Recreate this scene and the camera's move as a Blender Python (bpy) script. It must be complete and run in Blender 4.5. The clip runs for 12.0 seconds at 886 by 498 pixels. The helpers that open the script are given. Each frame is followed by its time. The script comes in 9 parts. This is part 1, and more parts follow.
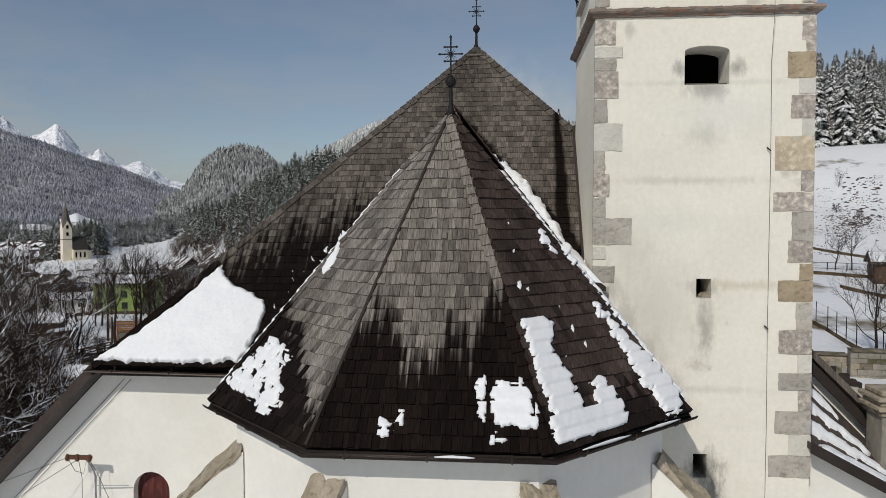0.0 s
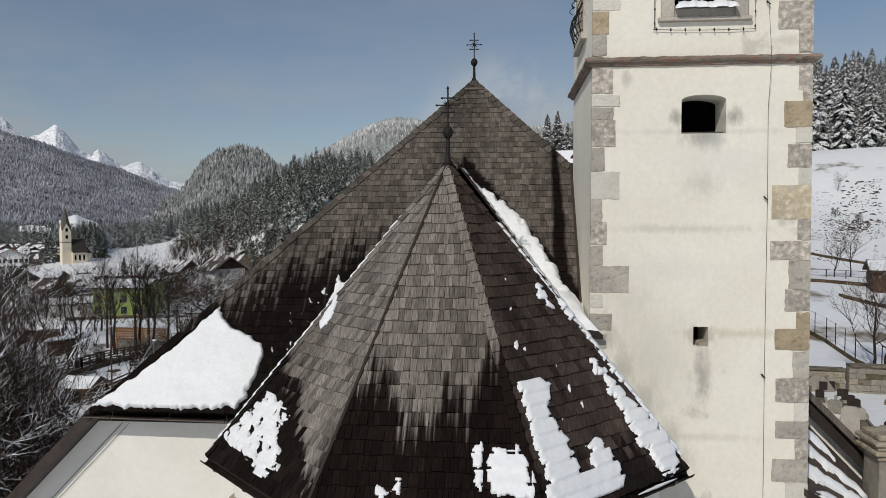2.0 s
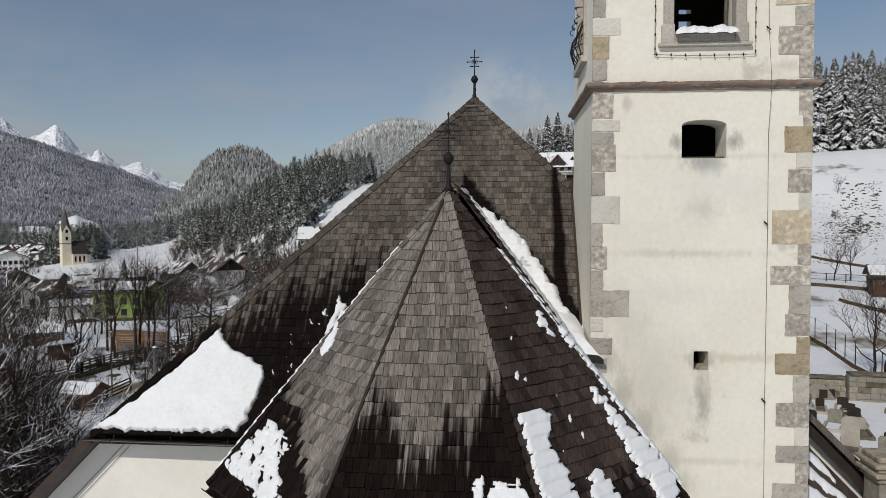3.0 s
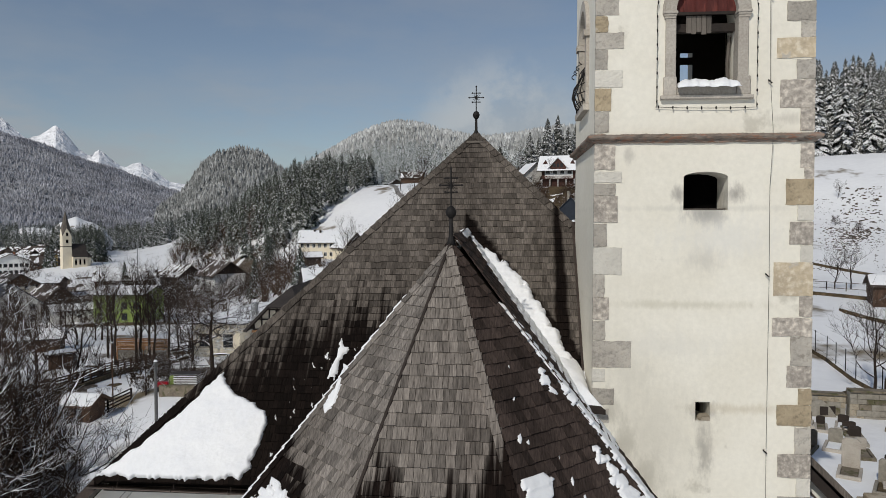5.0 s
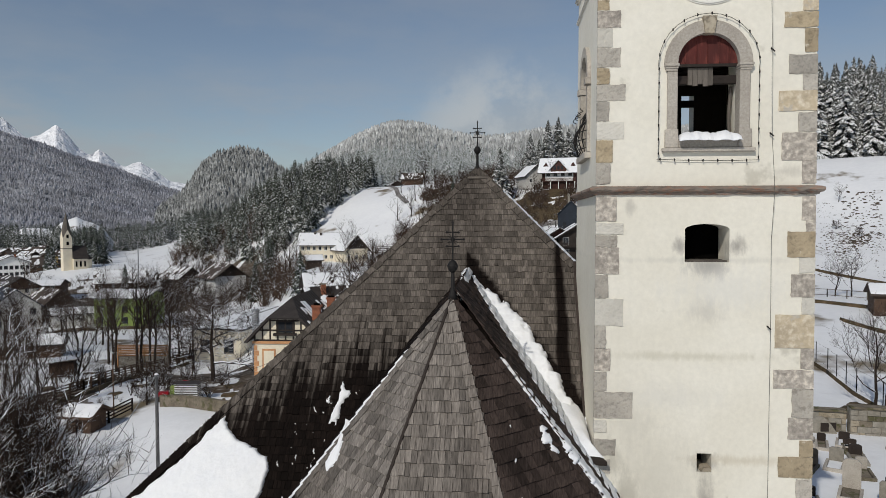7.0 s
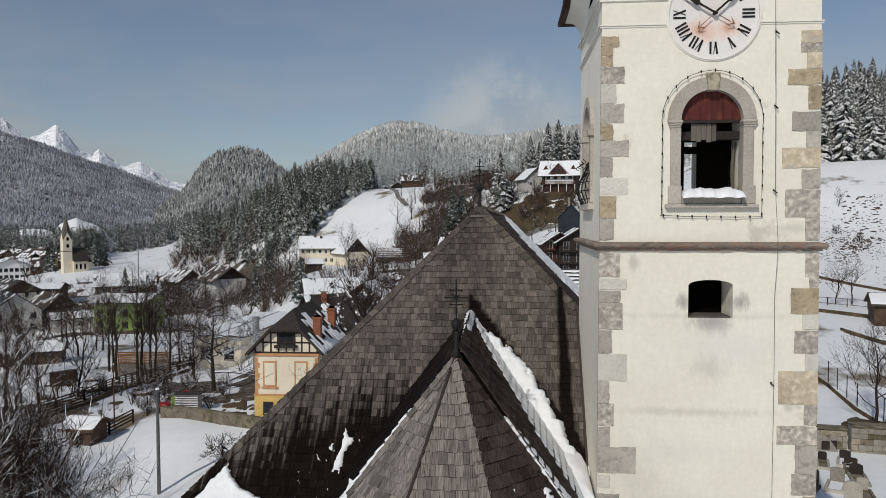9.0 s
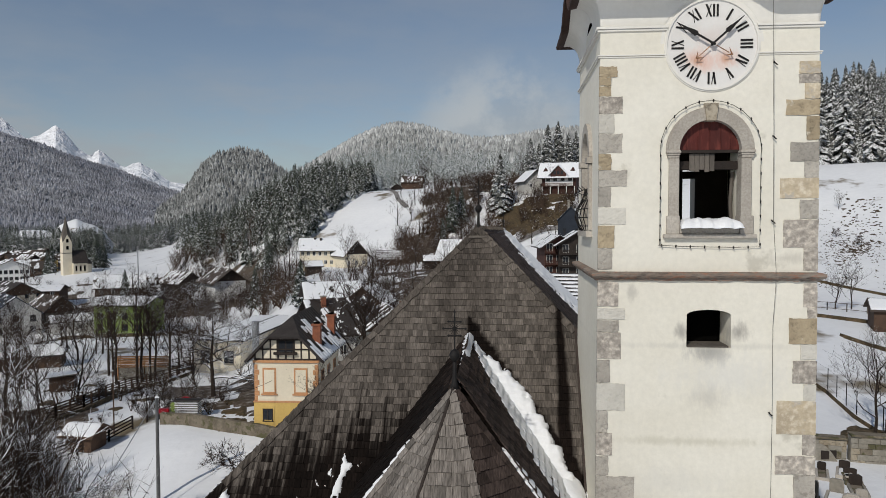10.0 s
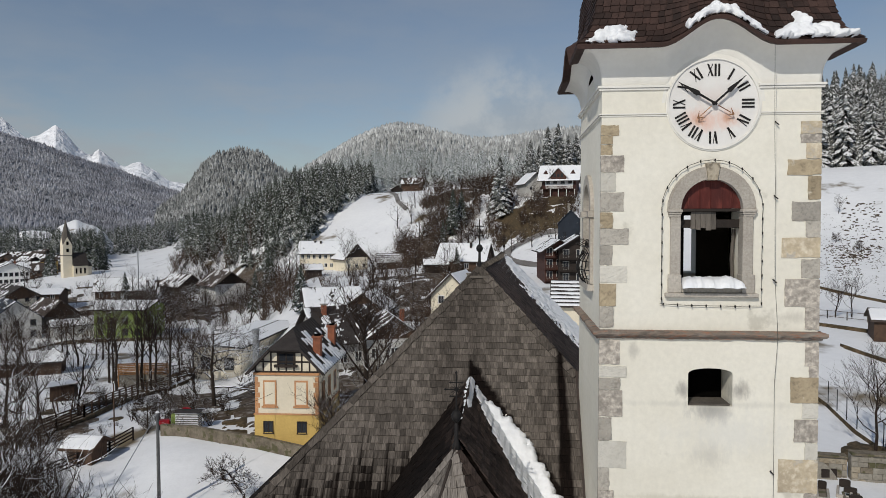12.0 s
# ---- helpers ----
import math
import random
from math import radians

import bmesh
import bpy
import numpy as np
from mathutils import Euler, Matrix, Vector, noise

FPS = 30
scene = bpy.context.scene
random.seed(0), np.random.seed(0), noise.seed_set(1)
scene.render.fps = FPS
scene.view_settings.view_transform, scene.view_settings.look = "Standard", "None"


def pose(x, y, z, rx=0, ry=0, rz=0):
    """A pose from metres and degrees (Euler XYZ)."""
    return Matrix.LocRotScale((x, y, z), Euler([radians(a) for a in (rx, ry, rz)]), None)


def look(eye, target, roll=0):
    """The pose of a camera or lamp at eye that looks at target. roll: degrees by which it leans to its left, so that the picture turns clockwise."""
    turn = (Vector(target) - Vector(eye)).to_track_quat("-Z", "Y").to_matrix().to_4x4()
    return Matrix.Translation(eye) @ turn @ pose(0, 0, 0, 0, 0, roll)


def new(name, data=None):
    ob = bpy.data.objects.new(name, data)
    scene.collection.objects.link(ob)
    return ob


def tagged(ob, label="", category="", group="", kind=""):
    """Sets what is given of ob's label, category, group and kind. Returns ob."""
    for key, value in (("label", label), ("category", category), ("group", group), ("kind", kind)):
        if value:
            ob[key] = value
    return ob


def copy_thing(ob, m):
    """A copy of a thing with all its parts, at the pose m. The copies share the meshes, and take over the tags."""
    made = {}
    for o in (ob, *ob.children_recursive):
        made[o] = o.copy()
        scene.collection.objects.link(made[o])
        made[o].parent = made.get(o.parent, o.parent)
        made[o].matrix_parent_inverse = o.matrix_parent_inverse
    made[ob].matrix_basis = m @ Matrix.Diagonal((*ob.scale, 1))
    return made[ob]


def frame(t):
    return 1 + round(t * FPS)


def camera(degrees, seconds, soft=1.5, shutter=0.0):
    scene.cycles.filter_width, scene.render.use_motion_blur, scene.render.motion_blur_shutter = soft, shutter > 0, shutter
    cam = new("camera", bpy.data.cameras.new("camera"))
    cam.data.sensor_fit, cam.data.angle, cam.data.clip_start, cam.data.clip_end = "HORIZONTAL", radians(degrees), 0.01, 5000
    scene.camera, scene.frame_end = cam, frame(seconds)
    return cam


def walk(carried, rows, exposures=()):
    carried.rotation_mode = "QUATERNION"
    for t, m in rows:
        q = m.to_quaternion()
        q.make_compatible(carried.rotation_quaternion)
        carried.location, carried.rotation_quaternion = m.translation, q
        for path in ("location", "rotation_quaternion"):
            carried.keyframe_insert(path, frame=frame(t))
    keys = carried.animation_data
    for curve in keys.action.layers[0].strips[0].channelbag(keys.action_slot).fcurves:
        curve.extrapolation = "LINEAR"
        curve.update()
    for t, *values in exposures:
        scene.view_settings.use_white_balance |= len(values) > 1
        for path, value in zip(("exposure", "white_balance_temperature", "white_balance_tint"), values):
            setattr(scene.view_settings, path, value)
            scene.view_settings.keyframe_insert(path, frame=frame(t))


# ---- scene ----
cam = camera(64.0, 12.0, soft=0.55)
METRES, EYE, TILT, LEAN, TURN = 6.5, 10.0, -2.2, 0.0, 5.0
ROWS = [
    (0.0, 0.0, 0.0, 0.0, 0.0, -0.0, 0.0),
    (0.5, 0.0018, -0.0, 0.0371, 0.0, -0.01, 0.01),
    (1.0, 0.0051, -0.0006, 0.0745, -0.01, -0.0, 0.04),
    (1.5, 0.0072, -0.0022, 0.1125, -0.04, 0.01, 0.05),
    (2.0, 0.0066, -0.0034, 0.1503, -0.04, 0.0, 0.06),
    (2.5, 0.0048, -0.0045, 0.1881, -0.04, 0.02, 0.07),
    (3.0, 0.0048, -0.006, 0.2264, -0.04, 0.01, 0.07),
    (5.0, -0.0024, -0.0134, 0.385, -0.03, 0.04, 0.07),
    (5.5, -0.0051, -0.0144, 0.4247, -0.02, 0.01, 0.07),
    (6.0, -0.0063, -0.0149, 0.4649, -0.02, -0.01, 0.07),
    (6.5, -0.0064, -0.0147, 0.5063, -0.01, -0.02, 0.07),
    (7.0, -0.0059, -0.0149, 0.5483, 0.0, -0.02, 0.08),
    (9.0, -0.0167, -0.0156, 0.7228, -0.01, -0.05, 0.09),
    (9.5, -0.0139, -0.0159, 0.7675, -0.01, -0.03, 0.1),
    (10.0, -0.0117, -0.0163, 0.8147, -0.02, -0.03, 0.11),
    (10.5, -0.0139, -0.0182, 0.8605, -0.01, -0.06, 0.12),
    (11.0, -0.0148, -0.0196, 0.9063, -0.01, -0.06, 0.12),
    (11.5, -0.0147, -0.0196, 0.9525, -0.02, -0.07, 0.13),
    (12.0, -0.0165, -0.0177, 0.9984, -0.02, -0.09, 0.14),
]
walk(cam, [(t, pose(0, 0, EYE, TILT, LEAN, TURN) @ pose(METRES * x, METRES * y, METRES * z, 90 + pitch, roll, yaw)) for t, x, y, z, yaw, pitch, roll in ROWS])

# ---- world, sun ----
SUN = Vector((-0.315, -0.72, 0.605)).normalized()
world = bpy.data.worlds.new("sky")
scene.world = world
world.use_nodes = True
wt = world.node_tree
wt.nodes.clear()
w_out = wt.nodes.new("ShaderNodeOutputWorld")
w_bg = wt.nodes.new("ShaderNodeBackground")
w_sky = wt.nodes.new("ShaderNodeTexSky")
w_sky.sky_type = "NISHITA"
w_sky.sun_disc = False
w_sky.sun_elevation = math.asin(SUN.z)
w_sky.sun_rotation = math.atan2(SUN.x, SUN.y) % (2 * math.pi)
w_sky.altitude = 800
w_sky.air_density = 1.0
w_sky.dust_density = 1.0
w_bg.inputs["Strength"].default_value = 0.071
# thin high haze and drifting cloud over the clear sky
w_co = wt.nodes.new("ShaderNodeTexCoord")
w_sep = wt.nodes.new("ShaderNodeSeparateXYZ")
wt.links.new(w_co.outputs["Generated"], w_sep.inputs[0])
w_map = wt.nodes.new("ShaderNodeVectorMath")
w_map.operation = "MULTIPLY"
w_map.inputs[1].default_value = (3.0, 3.0, 9.0)
wt.links.new(w_co.outputs["Generated"], w_map.inputs[0])
w_noise = wt.nodes.new("ShaderNodeTexNoise")
w_noise.inputs["Scale"].default_value, w_noise.inputs["Detail"].default_value, w_noise.inputs["Roughness"].default_value = 1.6, 6.0, 0.55
wt.links.new(w_map.outputs[0], w_noise.inputs["Vector"])
w_fac = wt.nodes.new("ShaderNodeMapRange")
w_fac.inputs["From Min"].default_value, w_fac.inputs["From Max"].default_value = 0.42, 0.75
w_fac.inputs["To Min"].default_value, w_fac.inputs["To Max"].default_value = 0.22, 0.62
wt.links.new(w_noise.outputs["Fac"], w_fac.inputs["Value"])
w_low = wt.nodes.new("ShaderNodeMapRange")
w_low.inputs["From Min"].default_value, w_low.inputs["From Max"].default_value = 0.0, 0.34
w_low.inputs["To Min"].default_value, w_low.inputs["To Max"].default_value = 0.8, 0.55
wt.links.new(w_sep.outputs["Z"], w_low.inputs["Value"])
w_mul = wt.nodes.new("ShaderNodeMath")
w_mul.operation = "MULTIPLY"
wt.links.new(w_fac.outputs[0], w_mul.inputs[0])
wt.links.new(w_low.outputs[0], w_mul.inputs[1])
w_mix = wt.nodes.new("ShaderNodeMix")
w_mix.data_type = "RGBA"
wt.links.new(w_mul.outputs[0], w_mix.inputs[0])
wt.links.new(w_sky.outputs["Color"], w_mix.inputs[6])
w_mix.inputs[7].default_value = (4.5, 4.75, 5.0, 1)
# low wisps of cloud hanging over the hills
w_wisp = wt.nodes.new("ShaderNodeTexNoise")
w_wisp.inputs["Scale"].default_value, w_wisp.inputs["Detail"].default_value, w_wisp.inputs["Roughness"].default_value = 1.15, 5.0, 0.6
wt.links.new(w_map.outputs[0], w_wisp.inputs["Vector"])
w_soft = wt.nodes.new("ShaderNodeMapRange")
w_soft.interpolation_type = "SMOOTHSTEP"
w_soft.inputs["From Min"].default_value, w_soft.inputs["From Max"].default_value = 0.40, 0.66
w_soft.inputs["To Max"].default_value = 0.75
wt.links.new(w_wisp.outputs["Fac"], w_soft.inputs["Value"])
w_band = wt.nodes.new("ShaderNodeMapRange")
w_band.interpolation_type = "SMOOTHSTEP"
w_band.inputs["From Min"].default_value, w_band.inputs["From Max"].default_value = 0.10, 0.24
w_band.inputs["To Min"].default_value, w_band.inputs["To Max"].default_value = 1.0, 0.0
wt.links.new(w_sep.outputs["Z"], w_band.inputs["Value"])
w_both = wt.nodes.new("ShaderNodeMath")
w_both.operation = "MULTIPLY"
wt.links.new(w_soft.outputs[0], w_both.inputs[0])
wt.links.new(w_band.outputs[0], w_both.inputs[1])
w_mix2 = wt.nodes.new("ShaderNodeMix")
w_mix2.data_type = "RGBA"
wt.links.new(w_both.outputs[0], w_mix2.inputs[0])
wt.links.new(w_mix.outputs[2], w_mix2.inputs[6])
w_mix2.inputs[7].default_value = (4.7, 5.0, 5.35, 1)
# one pale cloud resting on the wooded hill to the north
w_dir = wt.nodes.new("ShaderNodeVectorMath")
w_dir.operation = "DOT_PRODUCT"
wt.links.new(w_co.outputs["Generated"], w_dir.inputs[0])
w_dir.inputs[1].default_value = Vector((math.sin(radians(-0.5)), math.cos(radians(-0.5)), math.tan(radians(6.2)))).normalized()
w_near = wt.nodes.new("ShaderNodeMapRange")
w_near.interpolation_type = "SMOOTHSTEP"
w_near.inputs["From Min"].default_value, w_near.inputs["From Max"].default_value = math.cos(radians(8.0)), math.cos(radians(1.0))
wt.links.new(w_dir.outputs["Value"], w_near.inputs["Value"])
w_puff = wt.nodes.new("ShaderNodeTexNoise")
w_puff.inputs["Scale"].default_value, w_puff.inputs["Detail"].default_value, w_puff.inputs["Roughness"].default_value = 11.0, 7.0, 0.62
wt.links.new(w_co.outputs["Generated"], w_puff.inputs["Vector"])
w_shape = wt.nodes.new("ShaderNodeMapRange")
w_shape.interpolation_type = "SMOOTHSTEP"
w_shape.inputs["From Min"].default_value, w_shape.inputs["From Max"].default_value = 0.36, 0.60
w_shape.inputs["To Max"].default_value = 0.85
wt.links.new(w_puff.outputs["Fac"], w_shape.inputs["Value"])
w_cloud = wt.nodes.new("ShaderNodeMath")
w_cloud.operation = "MULTIPLY"
wt.links.new(w_near.outputs[0], w_cloud.inputs[0])
wt.links.new(w_shape.outputs[0], w_cloud.inputs[1])
w_mix3 = wt.nodes.new("ShaderNodeMix")
w_mix3.data_type = "RGBA"
wt.links.new(w_cloud.outputs[0], w_mix3.inputs[0])
wt.links.new(w_mix2.outputs[2], w_mix3.inputs[6])
w_mix3.inputs[7].default_value = (6.2, 6.65, 6.95, 1)
wt.links.new(w_mix3.outputs[2], w_bg.inputs["Color"])
wt.links.new(w_bg.outputs["Background"], w_out.inputs["Surface"])
sun_data = bpy.data.lights.new("sun", "SUN")
sun_data.energy, sun_data.angle, sun_data.color = 2.42, radians(0.6), (1.0, 0.948, 0.86)
sun = new("sun", sun_data)
sun.matrix_basis = look(SUN * 200, (0, 0, 0))

# ---- materials ----
def material(name, cols, scale=2.0, fine=30.0, rough=0.8, bump=0.3, metal=0.0, rnd=0.0, island=0.0, stretch=(1, 1, 1), snow=None, snow_noise=0.9, spots=None, fine_mix=0.35, bump_dist=0.02, snow_col=(0.86, 0.88, 0.92), piece=None):
    """cols: two or three linear colours mixed by coarse and fine noise at world size. rnd, island: brightness spread per object or per loose piece.
    snow: how much snow lies on faces that look up. spots: (colour, scale, threshold) of stains."""
    m = bpy.data.materials.new(name)
    m.use_nodes = True
    t = m.node_tree
    n, l = t.nodes, t.links
    b = n["Principled BSDF"]
    b.inputs["Roughness"].default_value, b.inputs["Metallic"].default_value = rough, metal
    b.inputs["Specular IOR Level"].default_value = 0.3
    geo = n.new("ShaderNodeNewGeometry")
    vm = n.new("ShaderNodeVectorMath")
    vm.operation = "MULTIPLY"
    vm.inputs[1].default_value = stretch
    l.new(geo.outputs["Position"], vm.inputs[0])
    grain_at = vm.outputs[0]
    if piece:
        # each piece is cut from another part of the wood
        luck = n.new("ShaderNodeObjectInfo").outputs["Random"] if piece == "obj" else geo.outputs["Random Per Island"]
        far = n.new("ShaderNodeVectorMath")
        far.operation = "SCALE"
        far.inputs[0].default_value = (83.0, 47.0, 61.0)
        l.new(luck, far.inputs["Scale"])
        moved = n.new("ShaderNodeVectorMath")
        l.new(vm.outputs[0], moved.inputs[0])
        l.new(far.outputs[0], moved.inputs[1])
        grain_at = moved.outputs[0]

    def noise_tex(s, detail=4.0, vec=vm.outputs[0]):
        q = n.new("ShaderNodeTexNoise")
        q.inputs["Scale"].default_value, q.inputs["Detail"].default_value, q.inputs["Roughness"].default_value = s, detail, 0.6
        l.new(vec, q.inputs["Vector"])
        return q.outputs["Fac"]

    def ramp(fac, a, c):
        r = n.new("ShaderNodeMapRange")
        r.interpolation_type = "SMOOTHSTEP"
        r.inputs["From Min"].default_value, r.inputs["From Max"].default_value = a, c
        l.new(fac, r.inputs["Value"])
        return r.outputs["Result"]

    def mix(fac, a, c, mode="MIX"):
        q = n.new("ShaderNodeMix")
        q.data_type, q.blend_type = "RGBA", mode
        if isinstance(fac, float):
            q.inputs[0].default_value = fac
        else:
            l.new(fac, q.inputs[0])
        for sock, v in ((q.inputs[6], a), (q.inputs[7], c)):
            if isinstance(v, tuple):
                sock.default_value = (*v[:3], 1)
            else:
                l.new(v, sock)
        return q.outputs[2]

    coarse, small = noise_tex(scale), noise_tex(fine, 3.0, grain_at)
    col = mix(ramp(coarse, 0.32, 0.68), cols[0], cols[1])
    if len(cols) > 2:
        col = mix(ramp(small, 0.45, 0.75), col, cols[2])
    grain = n.new("ShaderNodeMapRange")
    grain.inputs["From Min"].default_value, grain.inputs["From Max"].default_value = 0.3, 0.7
    grain.inputs["To Min"].default_value, grain.inputs["To Max"].default_value = 1 - fine_mix * 0.5, 1 + fine_mix * 0.5
    l.new(small, grain.inputs["Value"])
    gm = n.new("ShaderNodeVectorMath")
    gm.operation = "SCALE"
    l.new(col, gm.inputs[0])
    l.new(grain.outputs[0], gm.inputs["Scale"])
    col = gm.outputs[0]
    for src, spread in ((("obj", rnd), ("isl", island))):
        if spread:
            if src == "obj":
                o = n.new("ShaderNodeObjectInfo").outputs["Random"]
            else:
                o = geo.outputs["Random Per Island"]
            r = n.new("ShaderNodeMapRange")
            r.inputs["To Min"].default_value, r.inputs["To Max"].default_value = 1 - spread, 1 + spread
            l.new(o, r.inputs["Value"])
            g = n.new("ShaderNodeVectorMath")
            g.operation = "SCALE"
            l.new(col, g.inputs[0])
            l.new(r.outputs[0], g.inputs["Scale"])
            col = g.outputs[0]
    if spots:
        col = mix(ramp(noise_tex(spots[1], 5.0), spots[2], spots[2] + 0.08), col, spots[0])
    if snow is not None:
        sx = n.new("ShaderNodeSeparateXYZ")
        l.new(geo.outputs["Normal"], sx.inputs[0])
        add = n.new("ShaderNodeMath")
        add.operation = "MULTIPLY_ADD"
        l.new(small, add.inputs[0])
        add.inputs[1].default_value = snow_noise
        l.new(sx.outputs["Z"], add.inputs[2])
        col = mix(ramp(add.outputs[0], 1.25 - snow, 1.45 - snow), col, snow_col)
    l.new(col, b.inputs["Base Color"])
    if bump:
        bp = n.new("ShaderNodeBump")
        bp.inputs["Strength"].default_value, bp.inputs["Distance"].default_value = bump, bump_dist
        l.new(small, bp.inputs["Height"])
        l.new(bp.outputs[0], b.inputs["Normal"])
    return m


def shingle_material(name, dry, wet, level, spread=0.25, drip=0.3, streak=None, slant=0.0, vee=None, valley=None, loose=0.45, piece="isl", soft=0.14):
    """Weathered wood shingles, dark where melt water runs: below a height that wanders from side to side and from shingle to shingle."""
    m = material(name, dry, scale=0.8, fine=42.0, rough=0.85, bump=0.7, rnd=spread if piece == "obj" else 0.0, island=spread if piece != "obj" else 0.0, stretch=(1, 0.15, 0.05), fine_mix=0.85, piece=piece)
    t = m.node_tree
    n, l = t.nodes, t.links
    b = n["Principled BSDF"]
    b.inputs["Specular IOR Level"].default_value = 0.08
    old = b.inputs["Base Color"].links[0].from_socket
    geo = n.new("ShaderNodeNewGeometry")

    def calc(op, x, y, z=None):
        q = n.new("ShaderNodeMath")
        q.operation = op
        for sock, v in zip(q.inputs, (x, y, z)):
            if isinstance(v, (int, float)):
                sock.default_value = v
            elif v is not None:
                l.new(v, sock)
        return q.outputs[0]

    def wander(stretch, detail=4.0):
        st = n.new("ShaderNodeVectorMath")
        st.operation = "MULTIPLY"
        st.inputs[1].default_value = stretch
        l.new(geo.outputs["Position"], st.inputs[0])
        q = n.new("ShaderNodeTexNoise")
        q.inputs["Scale"].default_value, q.inputs["Detail"].default_value = 1.0, detail
        l.new(st.outputs[0], q.inputs["Vector"])
        return calc("SUBTRACT", q.outputs["Fac"], 0.5)

    def step_down(v, a, c):
        r = n.new("ShaderNodeMapRange")
        r.interpolation_type = "SMOOTHSTEP"
        r.inputs["From Min"].default_value, r.inputs["From Max"].default_value = a, c
        r.inputs["To Min"].default_value, r.inputs["To Max"].default_value = 1.0, 0.0
        l.new(v, r.inputs["Value"])
        return r.outputs[0]

    sx = n.new("ShaderNodeSeparateXYZ")
    l.new(geo.outputs["Position"], sx.inputs[0])
    x, z = sx.outputs["X"], sx.outputs["Z"]
    luck = n.new("ShaderNodeObjectInfo").outputs["Random"] if piece == "obj" else geo.outputs["Random Per Island"]
    h = calc("MULTIPLY_ADD", x, slant, z)
    h = calc("MULTIPLY_ADD", wander((2.6, 0.0, 0.15)), 6.0 * drip, h)
    h = calc("MULTIPLY_ADD", wander((11.0, 0.0, 0.18), 3.0), 7.0 * drip, h)
    h = calc("MULTIPLY_ADD", calc("SUBTRACT", luck, 0.5), loose, h)
    if vee is not None:
        h = calc("MULTIPLY_ADD", calc("ABSOLUTE", calc("SUBTRACT", x, vee[0]), None), -vee[1], h)
    wetness = step_down(h, level - soft, level + soft * 1.3)
    if streak is not None:
        # a narrow run of melt water down the roof
        off = calc("ABSOLUTE", calc("SUBTRACT", x, streak), None)
        off = calc("MULTIPLY_ADD", wander((3.0, 0.0, 2.0)), 0.16, off)
        run = step_down(calc("MULTIPLY_ADD", z, 0.03, off), 0.42, 0.53)
    if valley is not None:
        # damp shingles beside the snow-filled roof valley, which runs down to the east
        wetness = calc("MULTIPLY", wetness, step_down(x, -1.15, -1.0))
        edge = calc("MULTIPLY_ADD", z, valley[0], x)
        edge = calc("MULTIPLY_ADD", wander((5.0, 5.0, 5.0)), 0.4, edge)
        east = calc("SUBTRACT", 1.0, step_down(x, -1.12, -1.04))
        wetness = calc("MAXIMUM", wetness, calc("MULTIPLY", step_down(edge, valley[1] - 0.08, valley[1] + 0.10), east))
    if streak is not None:
        wetness = calc("MAXIMUM", wetness, run)
    soaked = n.new("ShaderNodeVectorMath")
    soaked.operation = "MULTIPLY"
    l.new(old, soaked.inputs[0])
    soaked.inputs[1].default_value = tuple(w / d for w, d in zip(wet, dry[0]))
    mx = n.new("ShaderNodeMix")
    mx.data_type = "RGBA"
    l.new(wetness, mx.inputs[0])
    l.new(old, mx.inputs[6])
    l.new(soaked.outputs[0], mx.inputs[7])
    l.new(mx.outputs[2], b.inputs["Base Color"])
    return m


def stain(m, spots):
    """Weather stains with shapes of their own on a wall: x, z, half width, half height, colour and strength of each."""
    t = m.node_tree
    n, l = t.nodes, t.links
    b = n["Principled BSDF"]
    col = b.inputs["Base Color"].links[0].from_socket
    geo = n.new("ShaderNodeNewGeometry")
    wob = n.new("ShaderNodeTexNoise")
    wob.inputs["Scale"].default_value, wob.inputs["Detail"].default_value, wob.inputs["Roughness"].default_value = 6.5, 8.0, 0.72
    run = n.new("ShaderNodeVectorMath")
    run.operation = "MULTIPLY"
    run.inputs[1].default_value = (1.0, 1.0, 0.4)
    l.new(geo.outputs["Position"], run.inputs[0])
    l.new(run.outputs[0], wob.inputs["Vector"])
    for x, z, rx, rz, tone, strength in spots:
        d = n.new("ShaderNodeVectorMath")
        d.operation = "SUBTRACT"
        l.new(geo.outputs["Position"], d.inputs[0])
        d.inputs[1].default_value = (x, 0, z)
        k = n.new("ShaderNodeVectorMath")
        k.operation = "MULTIPLY"
        l.new(d.outputs[0], k.inputs[0])
        k.inputs[1].default_value = (1 / rx, 0, 1 / rz)
        ln = n.new("ShaderNodeVectorMath")
        ln.operation = "LENGTH"
        l.new(k.outputs[0], ln.inputs[0])
        ad = n.new("ShaderNodeMath")
        ad.operation = "MULTIPLY_ADD"
        l.new(wob.outputs["Fac"], ad.inputs[0])
        ad.inputs[1].default_value = 2.3
        l.new(ln.outputs["Value"], ad.inputs[2])
        r = n.new("ShaderNodeMapRange")
        r.interpolation_type = "SMOOTHSTEP"
        r.inputs["From Min"].default_value, r.inputs["From Max"].default_value = 1.15, 2.40
        r.inputs["To Min"].default_value, r.inputs["To Max"].default_value = strength, 0.0
        l.new(ad.outputs[0], r.inputs["Value"])
        mx = n.new("ShaderNodeMix")
        mx.data_type = "RGBA"
        l.new(r.outputs[0], mx.inputs[0])
        l.new(col, mx.inputs[6])
        mx.inputs[7].default_value = (*tone, 1)
        col = mx.outputs[2]
    l.new(col, b.inputs["Base Color"])


